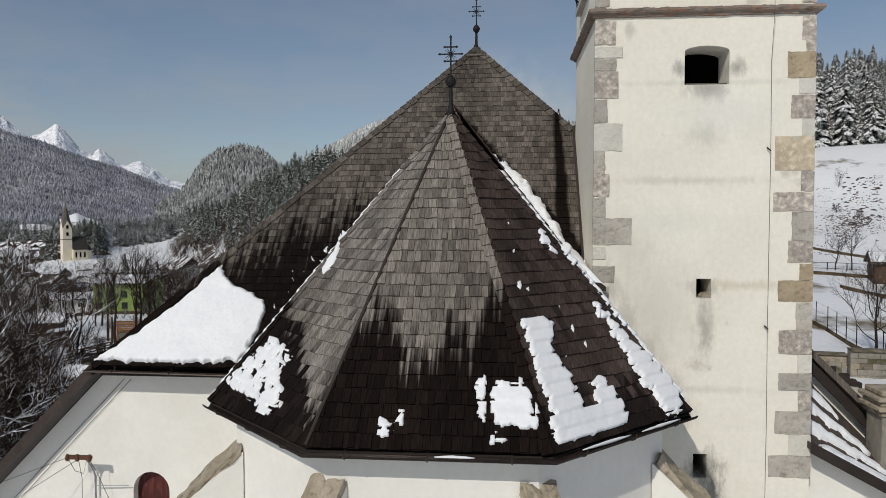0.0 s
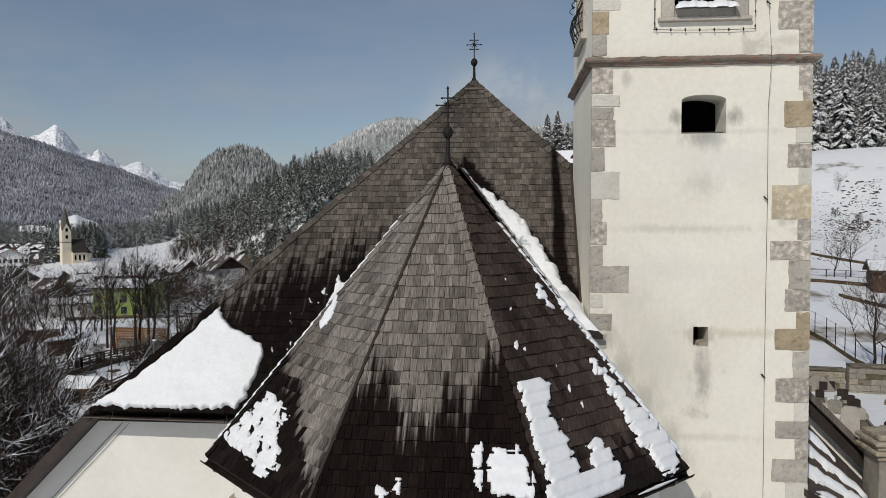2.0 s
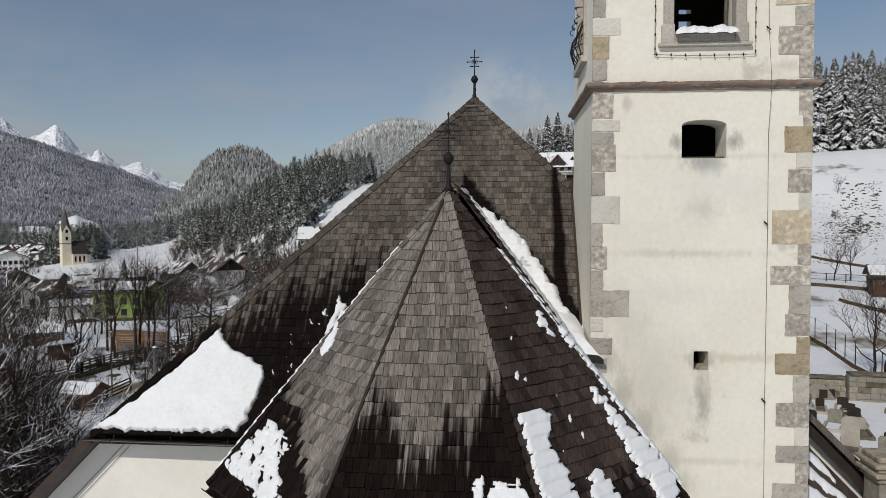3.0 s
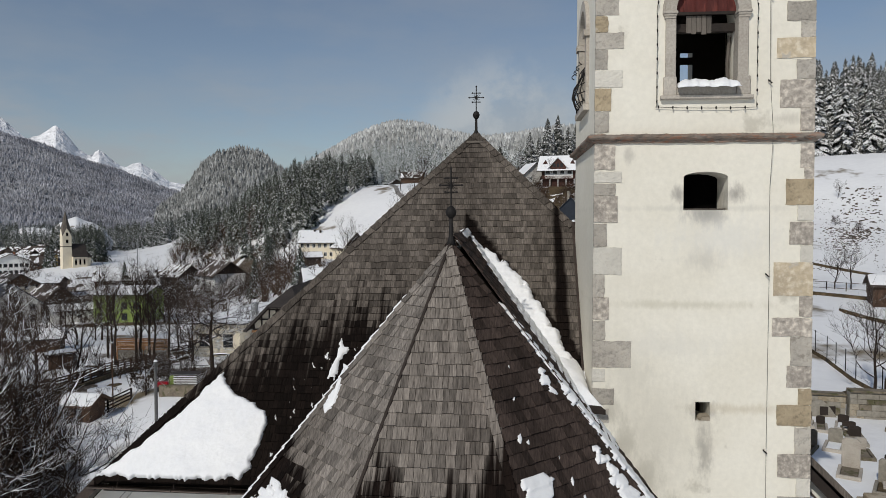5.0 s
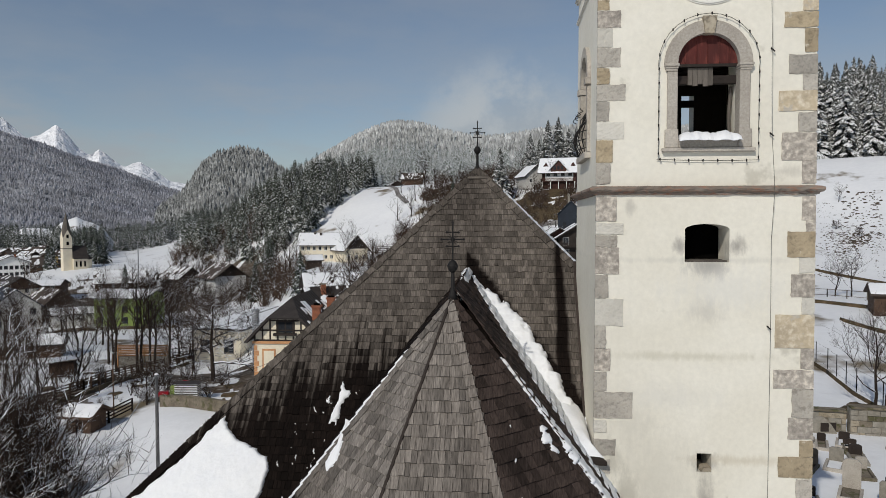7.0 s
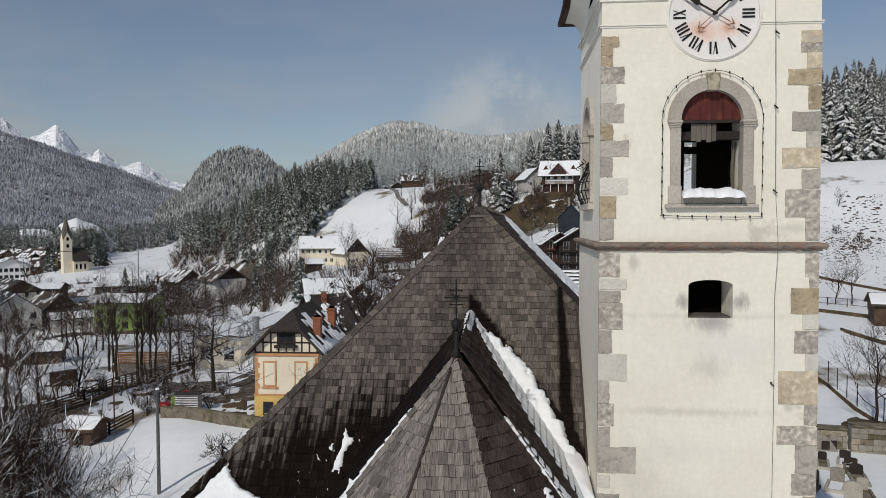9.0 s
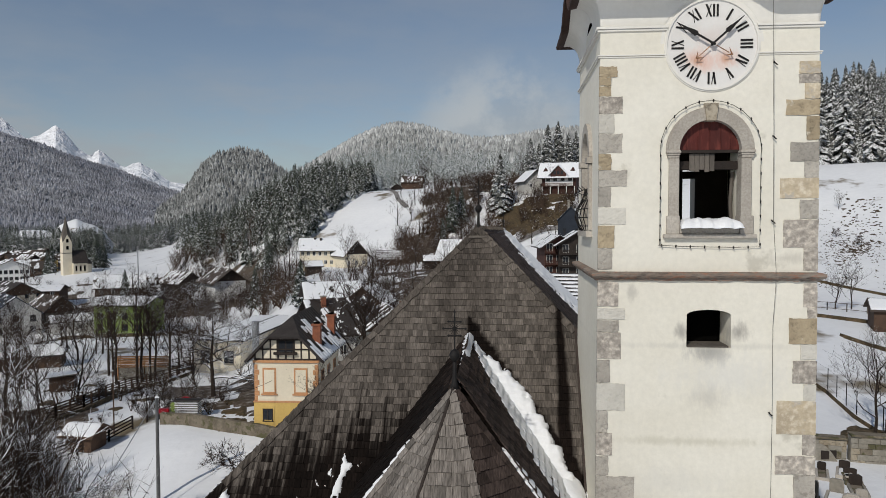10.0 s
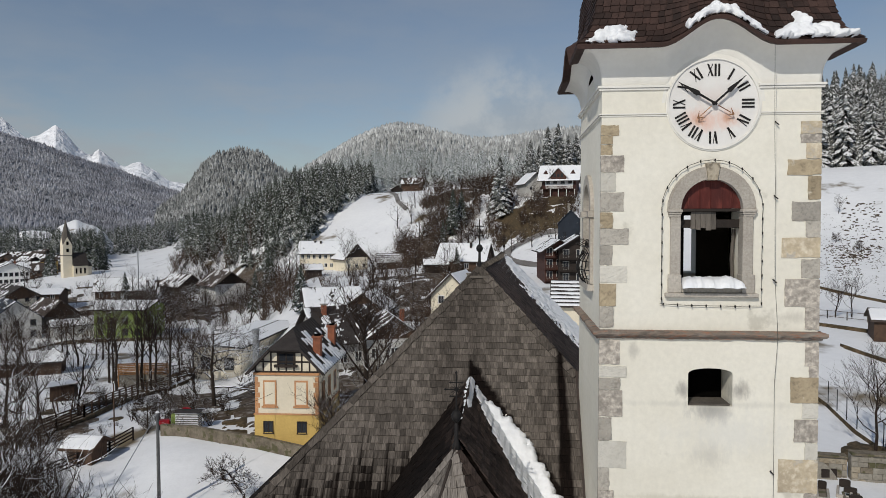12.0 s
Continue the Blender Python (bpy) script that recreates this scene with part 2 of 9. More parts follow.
SNOW = material("snow", [(0.82, 0.83, 0.84), (0.77, 0.785, 0.81)], scale=1.5, fine=14, rough=0.55, bump=0.35, bump_dist=0.03, fine_mix=0.06)
PLASTER = material("plaster", [(0.772, 0.742, 0.652), (0.722, 0.688, 0.592)], scale=0.55, fine=9, rough=0.9, bump=0.25, fine_mix=0.08, spots=((0.56, 0.53, 0.45), 0.8, 0.64))
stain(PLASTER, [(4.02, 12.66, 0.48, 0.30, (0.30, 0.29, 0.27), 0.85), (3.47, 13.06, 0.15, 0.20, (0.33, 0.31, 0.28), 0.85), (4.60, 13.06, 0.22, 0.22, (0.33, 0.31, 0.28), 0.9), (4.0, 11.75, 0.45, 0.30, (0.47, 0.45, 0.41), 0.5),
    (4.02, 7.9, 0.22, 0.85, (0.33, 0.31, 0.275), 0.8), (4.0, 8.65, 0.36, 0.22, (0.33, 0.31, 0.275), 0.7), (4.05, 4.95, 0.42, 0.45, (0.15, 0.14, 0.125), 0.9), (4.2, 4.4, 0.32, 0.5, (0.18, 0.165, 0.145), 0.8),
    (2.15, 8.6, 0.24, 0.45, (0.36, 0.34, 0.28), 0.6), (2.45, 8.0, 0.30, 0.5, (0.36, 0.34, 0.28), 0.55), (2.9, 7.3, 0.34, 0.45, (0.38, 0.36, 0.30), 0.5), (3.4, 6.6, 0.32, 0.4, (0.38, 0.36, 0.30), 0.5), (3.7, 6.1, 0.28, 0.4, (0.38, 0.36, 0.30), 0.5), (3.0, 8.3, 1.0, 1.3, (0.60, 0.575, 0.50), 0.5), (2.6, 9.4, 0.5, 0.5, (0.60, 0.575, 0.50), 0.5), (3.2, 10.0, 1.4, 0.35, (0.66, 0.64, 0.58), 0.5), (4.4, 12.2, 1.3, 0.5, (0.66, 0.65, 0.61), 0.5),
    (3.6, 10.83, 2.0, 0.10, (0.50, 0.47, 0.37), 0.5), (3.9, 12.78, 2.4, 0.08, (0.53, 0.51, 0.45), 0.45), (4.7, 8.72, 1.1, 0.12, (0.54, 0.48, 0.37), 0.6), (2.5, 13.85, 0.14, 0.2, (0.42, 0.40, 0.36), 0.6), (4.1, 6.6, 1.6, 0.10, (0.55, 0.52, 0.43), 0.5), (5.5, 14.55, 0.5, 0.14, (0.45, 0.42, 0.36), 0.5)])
PLASTER_NEW = material("fresh_plaster", [(0.765, 0.745, 0.69), (0.715, 0.695, 0.64)], scale=0.7, fine=9, rough=0.9, bump=0.15, fine_mix=0.05)
QUOIN = material("quoin_stone", [(0.35, 0.325, 0.285), (0.44, 0.41, 0.36), (0.28, 0.255, 0.22)], scale=2.4, fine=13, rough=0.92, bump=0.6, rnd=0.14, fine_mix=0.6, bump_dist=0.03, spots=((0.27, 0.245, 0.21), 3.4, 0.60))
QUOIN_WARM = material("brown_quoin_stone", [(0.42, 0.345, 0.235), (0.32, 0.26, 0.175), (0.24, 0.195, 0.13)], scale=2.8, fine=11, rough=0.92, bump=0.6, rnd=0.16, fine_mix=0.7, bump_dist=0.03, spots=((0.58, 0.52, 0.42), 3.0, 0.60))
QUOIN_TAN = material("tan_quoin_stone", [(0.56, 0.47, 0.335), (0.46, 0.385, 0.28), (0.60, 0.54, 0.43)], scale=1.6, fine=8, rough=0.92, bump=0.8, rnd=0.08, fine_mix=0.3, bump_dist=0.03, spots=((0.46, 0.42, 0.36), 2.6, 0.57))
QUOIN_PALE = material("pale_quoin_stone", [(0.63, 0.605, 0.54), (0.56, 0.535, 0.475), (0.47, 0.445, 0.39)], scale=2.0, fine=9, rough=0.92, bump=0.7, rnd=0.07, fine_mix=0.25, bump_dist=0.03)
QUOIN_PINK = material("pinkish_quoin_stone", [(0.425, 0.385, 0.335), (0.355, 0.32, 0.28), (0.495, 0.45, 0.39)], scale=2.6, fine=11, rough=0.92, bump=0.6, rnd=0.12, fine_mix=0.65, bump_dist=0.03, spots=((0.34, 0.305, 0.265), 3.2, 0.62))
STONE_GREY = material("grey_stone", [(0.37, 0.335, 0.29), (0.44, 0.405, 0.355)], scale=1.6, fine=22, rough=0.88, bump=0.4, rnd=0.1, spots=((0.25, 0.22, 0.185), 1.6, 0.66))
TUFF = material("tuff_stone", [(0.42, 0.37, 0.29), (0.30, 0.25, 0.18), (0.14, 0.12, 0.09)], scale=2.2, fine=8, rough=0.95, bump=1.0, rnd=0.1, bump_dist=0.04)
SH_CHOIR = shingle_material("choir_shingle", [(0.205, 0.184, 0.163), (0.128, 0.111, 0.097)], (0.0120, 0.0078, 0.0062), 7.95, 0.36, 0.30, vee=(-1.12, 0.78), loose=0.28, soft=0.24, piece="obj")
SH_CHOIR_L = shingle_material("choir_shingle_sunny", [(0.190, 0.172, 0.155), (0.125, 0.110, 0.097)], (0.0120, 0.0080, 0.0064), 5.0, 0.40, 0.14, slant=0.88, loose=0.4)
# wet shingles, darkened also for the half light on the eastern facets
SH_DARK = shingle_material("wet_shaded_shingle", [(0.064, 0.047, 0.040), (0.038, 0.028, 0.024)], (0.0195, 0.0138, 0.0118), 7.3, 0.42, 0.15)
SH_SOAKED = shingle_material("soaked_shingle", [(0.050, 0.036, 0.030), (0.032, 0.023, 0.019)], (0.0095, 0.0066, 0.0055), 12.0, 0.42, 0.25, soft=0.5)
SH_NAVE = shingle_material("nave_shingle", [(0.130, 0.113, 0.098), (0.077, 0.066, 0.057)], (0.0105, 0.0072, 0.0058), 11.0, 0.36, 0.40, soft=0.5, slant=-0.25, streak=1.37, valley=(0.85, -0.72 + 12.4 * 0.85))
SH_TOWER = material("tower_shingle", [(0.044, 0.024, 0.019), (0.026, 0.015, 0.012)], scale=1.2, fine=20, rough=0.8, bump=0.5, island=0.45)
COPPER = material("dark_copper", [(0.040, 0.030, 0.026), (0.060, 0.045, 0.038)], scale=3, fine=25, rough=0.45, bump=0.1, metal=0.3)
IRON = material("black_iron", [(0.009, 0.008, 0.008), (0.016, 0.014, 0.013)], scale=5, fine=40, rough=0.7, bump=0.1, metal=0.1)
RUST = material("rusty_iron", [(0.13, 0.055, 0.03), (0.07, 0.035, 0.022)], scale=6, fine=40, rough=0.85, bump=0.4)
ZINC = material("grey_zinc", [(0.33, 0.34, 0.35), (0.26, 0.27, 0.28)], scale=3, fine=25, rough=0.45, metal=0.5, bump=0.05)
CORNICE = material("string_course_stone", [(0.19, 0.15, 0.12), (0.27, 0.235, 0.20), (0.25, 0.115, 0.068)], scale=1.6, fine=8, rough=0.95, bump=1.0, bump_dist=0.04, stretch=(0.6, 1, 2), spots=((0.12, 0.10, 0.085), 3.0, 0.60))
RED_WOOD = material("red_stained_wood", [(0.085, 0.014, 0.010), (0.050, 0.010, 0.008), (0.13, 0.03, 0.022)], scale=3, fine=12, rough=0.6, bump=0.3, stretch=(1, 1, 0.2))
GREY_WOOD = material("weathered_wood", [(0.135, 0.118, 0.10), (0.085, 0.074, 0.064)], scale=2, fine=30, rough=0.85, bump=0.5, rnd=0.2, stretch=(1, 1, 0.2))
BROWN_WOOD = material("brown_wood", [(0.085, 0.050, 0.032), (0.055, 0.034, 0.023)], scale=1.5, fine=20, rough=0.8, bump=0.4, rnd=0.2)
DARK_WOOD = material("dark_wood", [(0.035, 0.026, 0.021), (0.024, 0.018, 0.015)], scale=1.5, fine=20, rough=0.8, bump=0.4, rnd=0.2)
ORANGE_WOOD = material("fresh_larch_boards", [(0.36, 0.19, 0.085), (0.28, 0.14, 0.06)], scale=1.5, fine=20, rough=0.75, bump=0.3, rnd=0.2)
# near-black without sheen, stands in for the shade of unlit interiors
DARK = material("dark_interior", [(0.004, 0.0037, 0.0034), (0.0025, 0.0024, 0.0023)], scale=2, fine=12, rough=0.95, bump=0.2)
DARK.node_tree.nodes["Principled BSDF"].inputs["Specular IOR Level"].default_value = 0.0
GLASS_DARK = material("window_pane", [(0.030, 0.034, 0.040), (0.018, 0.020, 0.024)], scale=1, fine=6, rough=0.12, bump=0.0)
WHITE_PAINT = material("white_paint", [(0.74, 0.74, 0.73), (0.67, 0.67, 0.66)], scale=1.5, fine=15, rough=0.6, bump=0.05, fine_mix=0.08)
YELLOW_WALL = material("pale_cream_plaster", [(0.73, 0.66, 0.52), (0.67, 0.60, 0.465)], scale=0.5, fine=6, rough=0.9, bump=0.2, fine_mix=0.08)
OCHRE_WALL = material("ochre_plaster", [(0.62, 0.43, 0.14), (0.54, 0.37, 0.12)], scale=0.6, fine=6, rough=0.9, bump=0.2, fine_mix=0.12)
ORANGE_TRIM = material("orange_plaster_trim", [(0.52, 0.27, 0.13), (0.46, 0.24, 0.12)], scale=1, fine=8, rough=0.9, bump=0.2)
GREEN_WALL = material("lime_green_plaster", [(0.20, 0.265, 0.075), (0.15, 0.20, 0.055)], scale=0.4, fine=4, rough=0.9, bump=0.1)
RED_TIMBER = material("dark_red_timber", [(0.070, 0.030, 0.022), (0.045, 0.022, 0.018)], scale=1.2, fine=12, rough=0.85, bump=0.3, rnd=0.15)
GREY_WALL = material("grey_plaster", [(0.52, 0.51, 0.48), (0.44, 0.43, 0.41)], scale=0.4, fine=5, rough=0.9, bump=0.2)
ROOF_DARK = material("dark_roof", [(0.045, 0.038, 0.035), (0.032, 0.027, 0.025)], scale=0.9, fine=8, rough=0.8, bump=0.5)
ROOF_BROWN = material("brown_shingle_roof", [(0.075, 0.058, 0.048), (0.052, 0.040, 0.034)], scale=0.9, fine=8, rough=0.8, bump=0.5)
BRICK = material("red_brick", [(0.30, 0.11, 0.06), (0.22, 0.085, 0.05)], scale=2, fine=14, rough=0.9, bump=0.5)
CONCRETE = material("old_concrete", [(0.30, 0.28, 0.24), (0.22, 0.20, 0.165)], scale=0.8, fine=6, rough=0.9, bump=0.4, spots=((0.13, 0.115, 0.09), 0.9, 0.58))
BARK = material("snowy_bark", [(0.020, 0.014, 0.011), (0.036, 0.025, 0.019)], scale=3, fine=18, rough=0.95, bump=0.5, snow=0.28, island=0.1)
TWIG = material("snowy_twigs", [(0.022, 0.013, 0.008), (0.041, 0.025, 0.017)], scale=3, fine=9, rough=0.95, bump=0.0, snow=0.15, island=0.25)
POLE_GREY = material("dark_grey_steel", [(0.10, 0.10, 0.10), (0.14, 0.14, 0.138)], scale=3, fine=20, rough=0.6, metal=0.2, bump=0.05)
MOSSY = material("mossy_concrete", [(0.125, 0.105, 0.078), (0.20, 0.17, 0.13)], scale=1.2, fine=6, rough=0.95, bump=0.5, spots=((0.09, 0.085, 0.045), 1.4, 0.52))
SNOW_TWIG = material("snow_laden_twigs", [(0.030, 0.020, 0.014), (0.055, 0.037, 0.026)], scale=3, fine=9, rough=0.95, bump=0.0, snow=0.42, island=0.25)
SCRUB_TWIG = material("brown_scrub_twigs", [(0.050, 0.032, 0.022), (0.084, 0.055, 0.038)], scale=0.08, fine=1.5, rough=0.95, bump=0.0, snow=0.06, island=0.35)
NEEDLE = material("snowy_spruce_needles", [(0.029, 0.036, 0.027), (0.056, 0.065, 0.049)], scale=0.5, fine=2.6, rough=0.9, bump=0.2, snow=-0.39, snow_noise=1.75, island=0.45, fine_mix=0.7, snow_col=(0.74, 0.76, 0.76))
NEEDLE_EAST = material("frosted_dark_spruce", [(0.055, 0.058, 0.050), (0.115, 0.118, 0.108)], scale=0.3, fine=2.2, rough=0.9, bump=0.2, snow=-0.22, snow_noise=1.75, island=0.5, fine_mix=0.8, snow_col=(0.70, 0.71, 0.72))
NEEDLE_DARK = material("dark_spruce_needles", [(0.030, 0.038, 0.030), (0.050, 0.060, 0.046)], scale=0.5, fine=3.2, rough=0.9, bump=0.3, snow=-0.38, snow_noise=1.75, island=0.35, fine_mix=0.7)
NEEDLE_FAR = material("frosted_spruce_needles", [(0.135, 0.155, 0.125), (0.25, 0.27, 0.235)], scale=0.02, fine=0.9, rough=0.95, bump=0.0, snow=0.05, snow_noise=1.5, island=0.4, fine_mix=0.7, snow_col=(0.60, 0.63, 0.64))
# hoar frost, with the mist over the hilltop paled into the colour
NEEDLE_HOAR_HAZE = material("hoar_hazed_needles", [(0.325, 0.332, 0.322), (0.525, 0.535, 0.53)], scale=0.010, fine=0.12, rough=0.95, bump=0.0, island=0.34, fine_mix=0.7)
# the next two colours mix distance haze into the frost
NEEDLE_DOME = material("hazed_frosted_hill_needles", [(0.165, 0.174, 0.172), (0.30, 0.306, 0.302)], scale=0.0045, fine=0.05, rough=0.95, bump=0.0, island=0.42, fine_mix=0.9)
NEEDLE_HAZE_BLUE = material("far_hazed_frosted_needles", [(0.155, 0.164, 0.20), (0.285, 0.29, 0.312)], scale=0.0030, fine=0.02, rough=0.95, bump=0.0, island=0.34, fine_mix=0.9)
GRASS = material("wet_winter_grass", [(0.082, 0.060, 0.030), (0.056, 0.042, 0.023), (0.115, 0.078, 0.046)], scale=0.25, fine=2.2, rough=0.95, bump=0.6, fine_mix=0.7)
DEAD_GRASS = material("dead_grass", [(0.085, 0.060, 0.040), (0.055, 0.042, 0.030)], scale=0.5, fine=3, rough=0.95, bump=0.3)
THICKET = material("leaf_litter", [(0.095, 0.068, 0.046), (0.060, 0.044, 0.031), (0.22, 0.21, 0.195)], scale=0.12, fine=1.1, rough=0.95, bump=0.6, fine_mix=0.7)
MUD = material("road_slush", [(0.15, 0.138, 0.13), (0.23, 0.22, 0.21)], scale=0.3, fine=3, rough=0.8, bump=0.3)
DIAL = material("white_clock_dial", [(0.745, 0.73, 0.70), (0.70, 0.68, 0.65)], scale=0.7, fine=9, rough=0.9, bump=0.1, fine_mix=0.05)
stain(DIAL, [(3.72, 18.50, 0.36, 0.24, (0.72, 0.47, 0.38), 0.75), (4.28, 18.52, 0.34, 0.22, (0.72, 0.49, 0.40), 0.7), (4.0, 18.42, 0.42, 0.20, (0.72, 0.50, 0.42), 0.6), (3.72, 18.46, 0.14, 0.12, (0.52, 0.28, 0.17), 0.8), (4.29, 18.50, 0.13, 0.11, (0.52, 0.28, 0.17), 0.7), (3.98, 18.95, 0.40, 0.25, (0.70, 0.60, 0.56), 0.5)])
GILT = material("tarnished_gilt", [(0.30, 0.15, 0.07), (0.22, 0.11, 0.06)], scale=8, fine=30, rough=0.5, bump=0.1, metal=0.4)
WIRE = material("copper_wire", [(0.095, 0.092, 0.080), (0.14, 0.135, 0.115)], scale=4, fine=20, rough=0.5, bump=0.0, metal=0.3)
CAR_RED = material("red_car_paint", [(0.32, 0.012, 0.02), (0.28, 0.010, 0.018)], scale=1, fine=6, rough=0.3, bump=0.0)
# base colour lowered to carry the shade on the blue house
BLUE_CLAD = material("shaded_blue_cladding", [(0.018, 0.025, 0.037), (0.013, 0.018, 0.027)], scale=0.6, fine=6, rough=0.7, bump=0.2)


# ---- building tools ----
def thing(name, label, category, m=None, group="", kind=""):
    ob = new(name)
    ob.empty_display_size = 0.2
    if m is not None:
        ob.matrix_basis = m
    return tagged(ob, label, category, group, kind)


def part(name, geom, mat, parent=None, label="", local=False, smooth=False):
    """Links geom (a bmesh, a mesh or a pair of verts and faces) as one mesh object under a thing or part. World coordinates, unless local."""
    if isinstance(geom, bmesh.types.BMesh):
        me = bpy.data.meshes.new(name)
        geom.to_mesh(me)
        geom.free()
    elif isinstance(geom, tuple):
        me = bpy.data.meshes.new(name)
        me.from_pydata(geom[0], [], geom[1])
    else:
        me = geom
    if mat is not None and not me.materials:
        me.materials.append(mat)
    if smooth:
        me.polygons.foreach_set("use_smooth", [True] * len(me.polygons))
    ob = new(name, me)
    if parent is not None:
        ob.parent = parent
        if not local:
            top = parent
            while top.parent:
                top = top.parent
            if parent is top:
                ob.matrix_parent_inverse = top.matrix_basis.inverted()
    return tagged(ob, label) if label else ob


def box(bm, x0, x1, y0, y1, z0, z1, bevel=0.0):
    vs = [bm.verts.new(p) for p in ((x0, y0, z0), (x1, y0, z0), (x1, y1, z0), (x0, y1, z0), (x0, y0, z1), (x1, y0, z1), (x1, y1, z1), (x0, y1, z1))]
    fs = [bm.faces.new([vs[i] for i in f]) for f in ((3, 2, 1, 0), (4, 5, 6, 7), (0, 1, 5, 4), (1, 2, 6, 5), (2, 3, 7, 6), (3, 0, 4, 7))]
    if bevel:
        bmesh.ops.bevel(bm, geom=list({e for f in fs for e in f.edges}), offset=bevel, segments=1, affect="EDGES", profile=0.5)
    return bm


def boxed(x0, x1, y0, y1, z0, z1, bevel=0.0):
    return box(bmesh.new(), x0, x1, y0, y1, z0, z1, bevel)


def prism(bm, pts, way):
    """Extrudes the polygon pts (3D, in order) along the vector way."""
    a = [bm.verts.new(p) for p in pts]
    b = [bm.verts.new(Vector(p) + Vector(way)) for p in pts]
    n = len(a)
    bm.faces.new(a[::-1])
    bm.faces.new(b)
    for i in range(n):
        bm.faces.new((a[i], a[(i + 1) % n], b[(i + 1) % n], b[i]))
    bmesh.ops.recalc_face_normals(bm, faces=bm.faces)
    return bm


def prismed(pts, way):
    return prism(bmesh.new(), pts, way)


def tube(bm, path, radii, sides=6, caps=True):
    """A tube along the points of path."""
    path = [Vector(p) for p in path]
    if isinstance(radii, (int, float)):
        radii = [radii] * len(path)
    rings = []
    for i, p in enumerate(path):
        d = (path[min(i + 1, len(path) - 1)] - path[max(i - 1, 0)]).normalized()
        u = d.cross(Vector((0.31, 0.17, 1) if abs(d.z) < 0.9 else (1, 0.2, 0))).normalized()
        v = d.cross(u)
        rings.append([bm.verts.new(p + (u * math.cos(k * math.tau / sides) + v * math.sin(k * math.tau / sides)) * radii[i]) for k in range(sides)])
    for a, b in zip(rings, rings[1:]):
        for k in range(sides):
            bm.faces.new((a[k], a[(k + 1) % sides], b[(k + 1) % sides], b[k]))
    if caps and sides > 2:
        bm.faces.new(rings[0][::-1])
        bm.faces.new(rings[-1])
    return bm


def tubed(path, radii, sides=6):
    return tube(bmesh.new(), path, radii, sides)


def lathe(bm, cx, cy, profile, sides=16):
    rings = [[bm.verts.new((cx + r * math.cos(k * math.tau / sides), cy + r * math.sin(k * math.tau / sides), z)) for k in range(sides)] for r, z in profile]
    for a, b in zip(rings, rings[1:]):
        for k in range(sides):
            bm.faces.new((a[k], a[(k + 1) % sides], b[(k + 1) % sides], b[k]))
    bm.faces.new(rings[0][::-1])
    bm.faces.new(rings[-1])
    return bm


def step(a, b, v):
    v = min(1.0, max(0.0, (v - a) / (b - a)))
    return v * v * (3 - 2 * v)



# ---- land ----
def rise(x, y):
    """Height of the ground: the church on a level yard, a valley falling to the west, slopes rising to the north and east."""
    r, a = math.hypot(x, y), math.degrees(math.atan2(x, y))
    west = step(-4, -15, a) * (1 - step(-120, -150, a))
    deep = step(-14.5, -23, a) * (1 - step(-120, -150, a))
    east = step(12, 20, a) * (1 - step(60, 100, a))
    mid = max(0.0, 1 - west - east) * (1 - step(60, 100, a)) * (1 - step(-60, -100, a))
    side = step(-31.5, -24.5, a)
    dip = -6.5 * step(24, 48, r)
    z_far = -3.5 * step(115, 190, r)
    z_out = dip + 1.0 * step(56, 72, r) - 3.0 * step(76, 125, r) + z_far
    z_in = dip + 2.3 * min(1.0, max(0.0, (r - 49) / 17)) ** 1.6 + 0.4 * step(72, 84, r) - deep * (5.4 * step(70, 118, r) - z_far) + (1 - deep) * 4.6 * step(80, 190, r)
    z_w = z_out + (z_in - z_out) * side
    z_m = -2.5 * step(35, 80, r) + 5 * step(110, 180, r)
    start = 176 + max(0.0, 3 - a) * 3.0
    z_h = 27 * step(start, start + 95, r) * step(-30, -17, a) * (1 - step(60, 100, a))
    z_e = 0.5 + 3.2 * step(55, 100, r) + 12 * step(110, 200, r) + 16 * step(165, 235, r) + 12 * step(240, 300, r)
    z = west * z_w + mid * z_m + (1 - east) * z_h + east * z_e
    ridge = 79 * math.exp(-((a + 8.2) / 8.5) ** 2) + 66 * step(-6, 6, a)
    z += ridge * step(330, 760, r) * (1 - 0.8 * step(800, 1500, r)) * (1 - step(60, 100, a))
    knoll = math.hypot(x + 168, y - 280)
    z += 8 * math.exp(-(knoll / 40) ** 2)
    if r > 90:
        z += 1.2 * step(90, 200, r) * noise.noise(Vector((x * 0.02, y * 0.02, 0)))
    return z


def ground_mesh():
    azs = [i * 0.5 for i in range(-96, 85)] + [42 + 6 * i for i in range(1, 45)]
    radii = [2.0 * 1.042 ** i for i in range(192)]
    vs, fs = [], []
    for r in radii:
        for a in azs:
            x, y = r * math.sin(radians(a)), r * math.cos(radians(a))
            vs.append((x, y, rise(x, y) + (0.05 * noise.noise(Vector((x * 0.6, y * 0.6, 3))) if r < 150 else 0)))
    n = len(azs)
    for i in range(len(radii) - 1):
        for k in range(n):
            a, b = i * n + k, i * n + (k + 1) % n
            fs.append((a, b, b + n, a + n))
    hub = len(vs)
    vs.append((0, 0, 0))
    fs += [(hub, (k + 1) % n, k) for k in range(n)]
    return vs, [f[::-1] for f in fs]


GROUND = material("snowy_meadow", [(0.83, 0.84, 0.85), (0.77, 0.78, 0.80)], scale=0.05, fine=0.9, rough=0.6, bump=0.5, bump_dist=0.12, fine_mix=0.06, spots=((0.16, 0.125, 0.075), 0.05, 0.60))
ground = part("ground", ground_mesh(), GROUND, smooth=True)
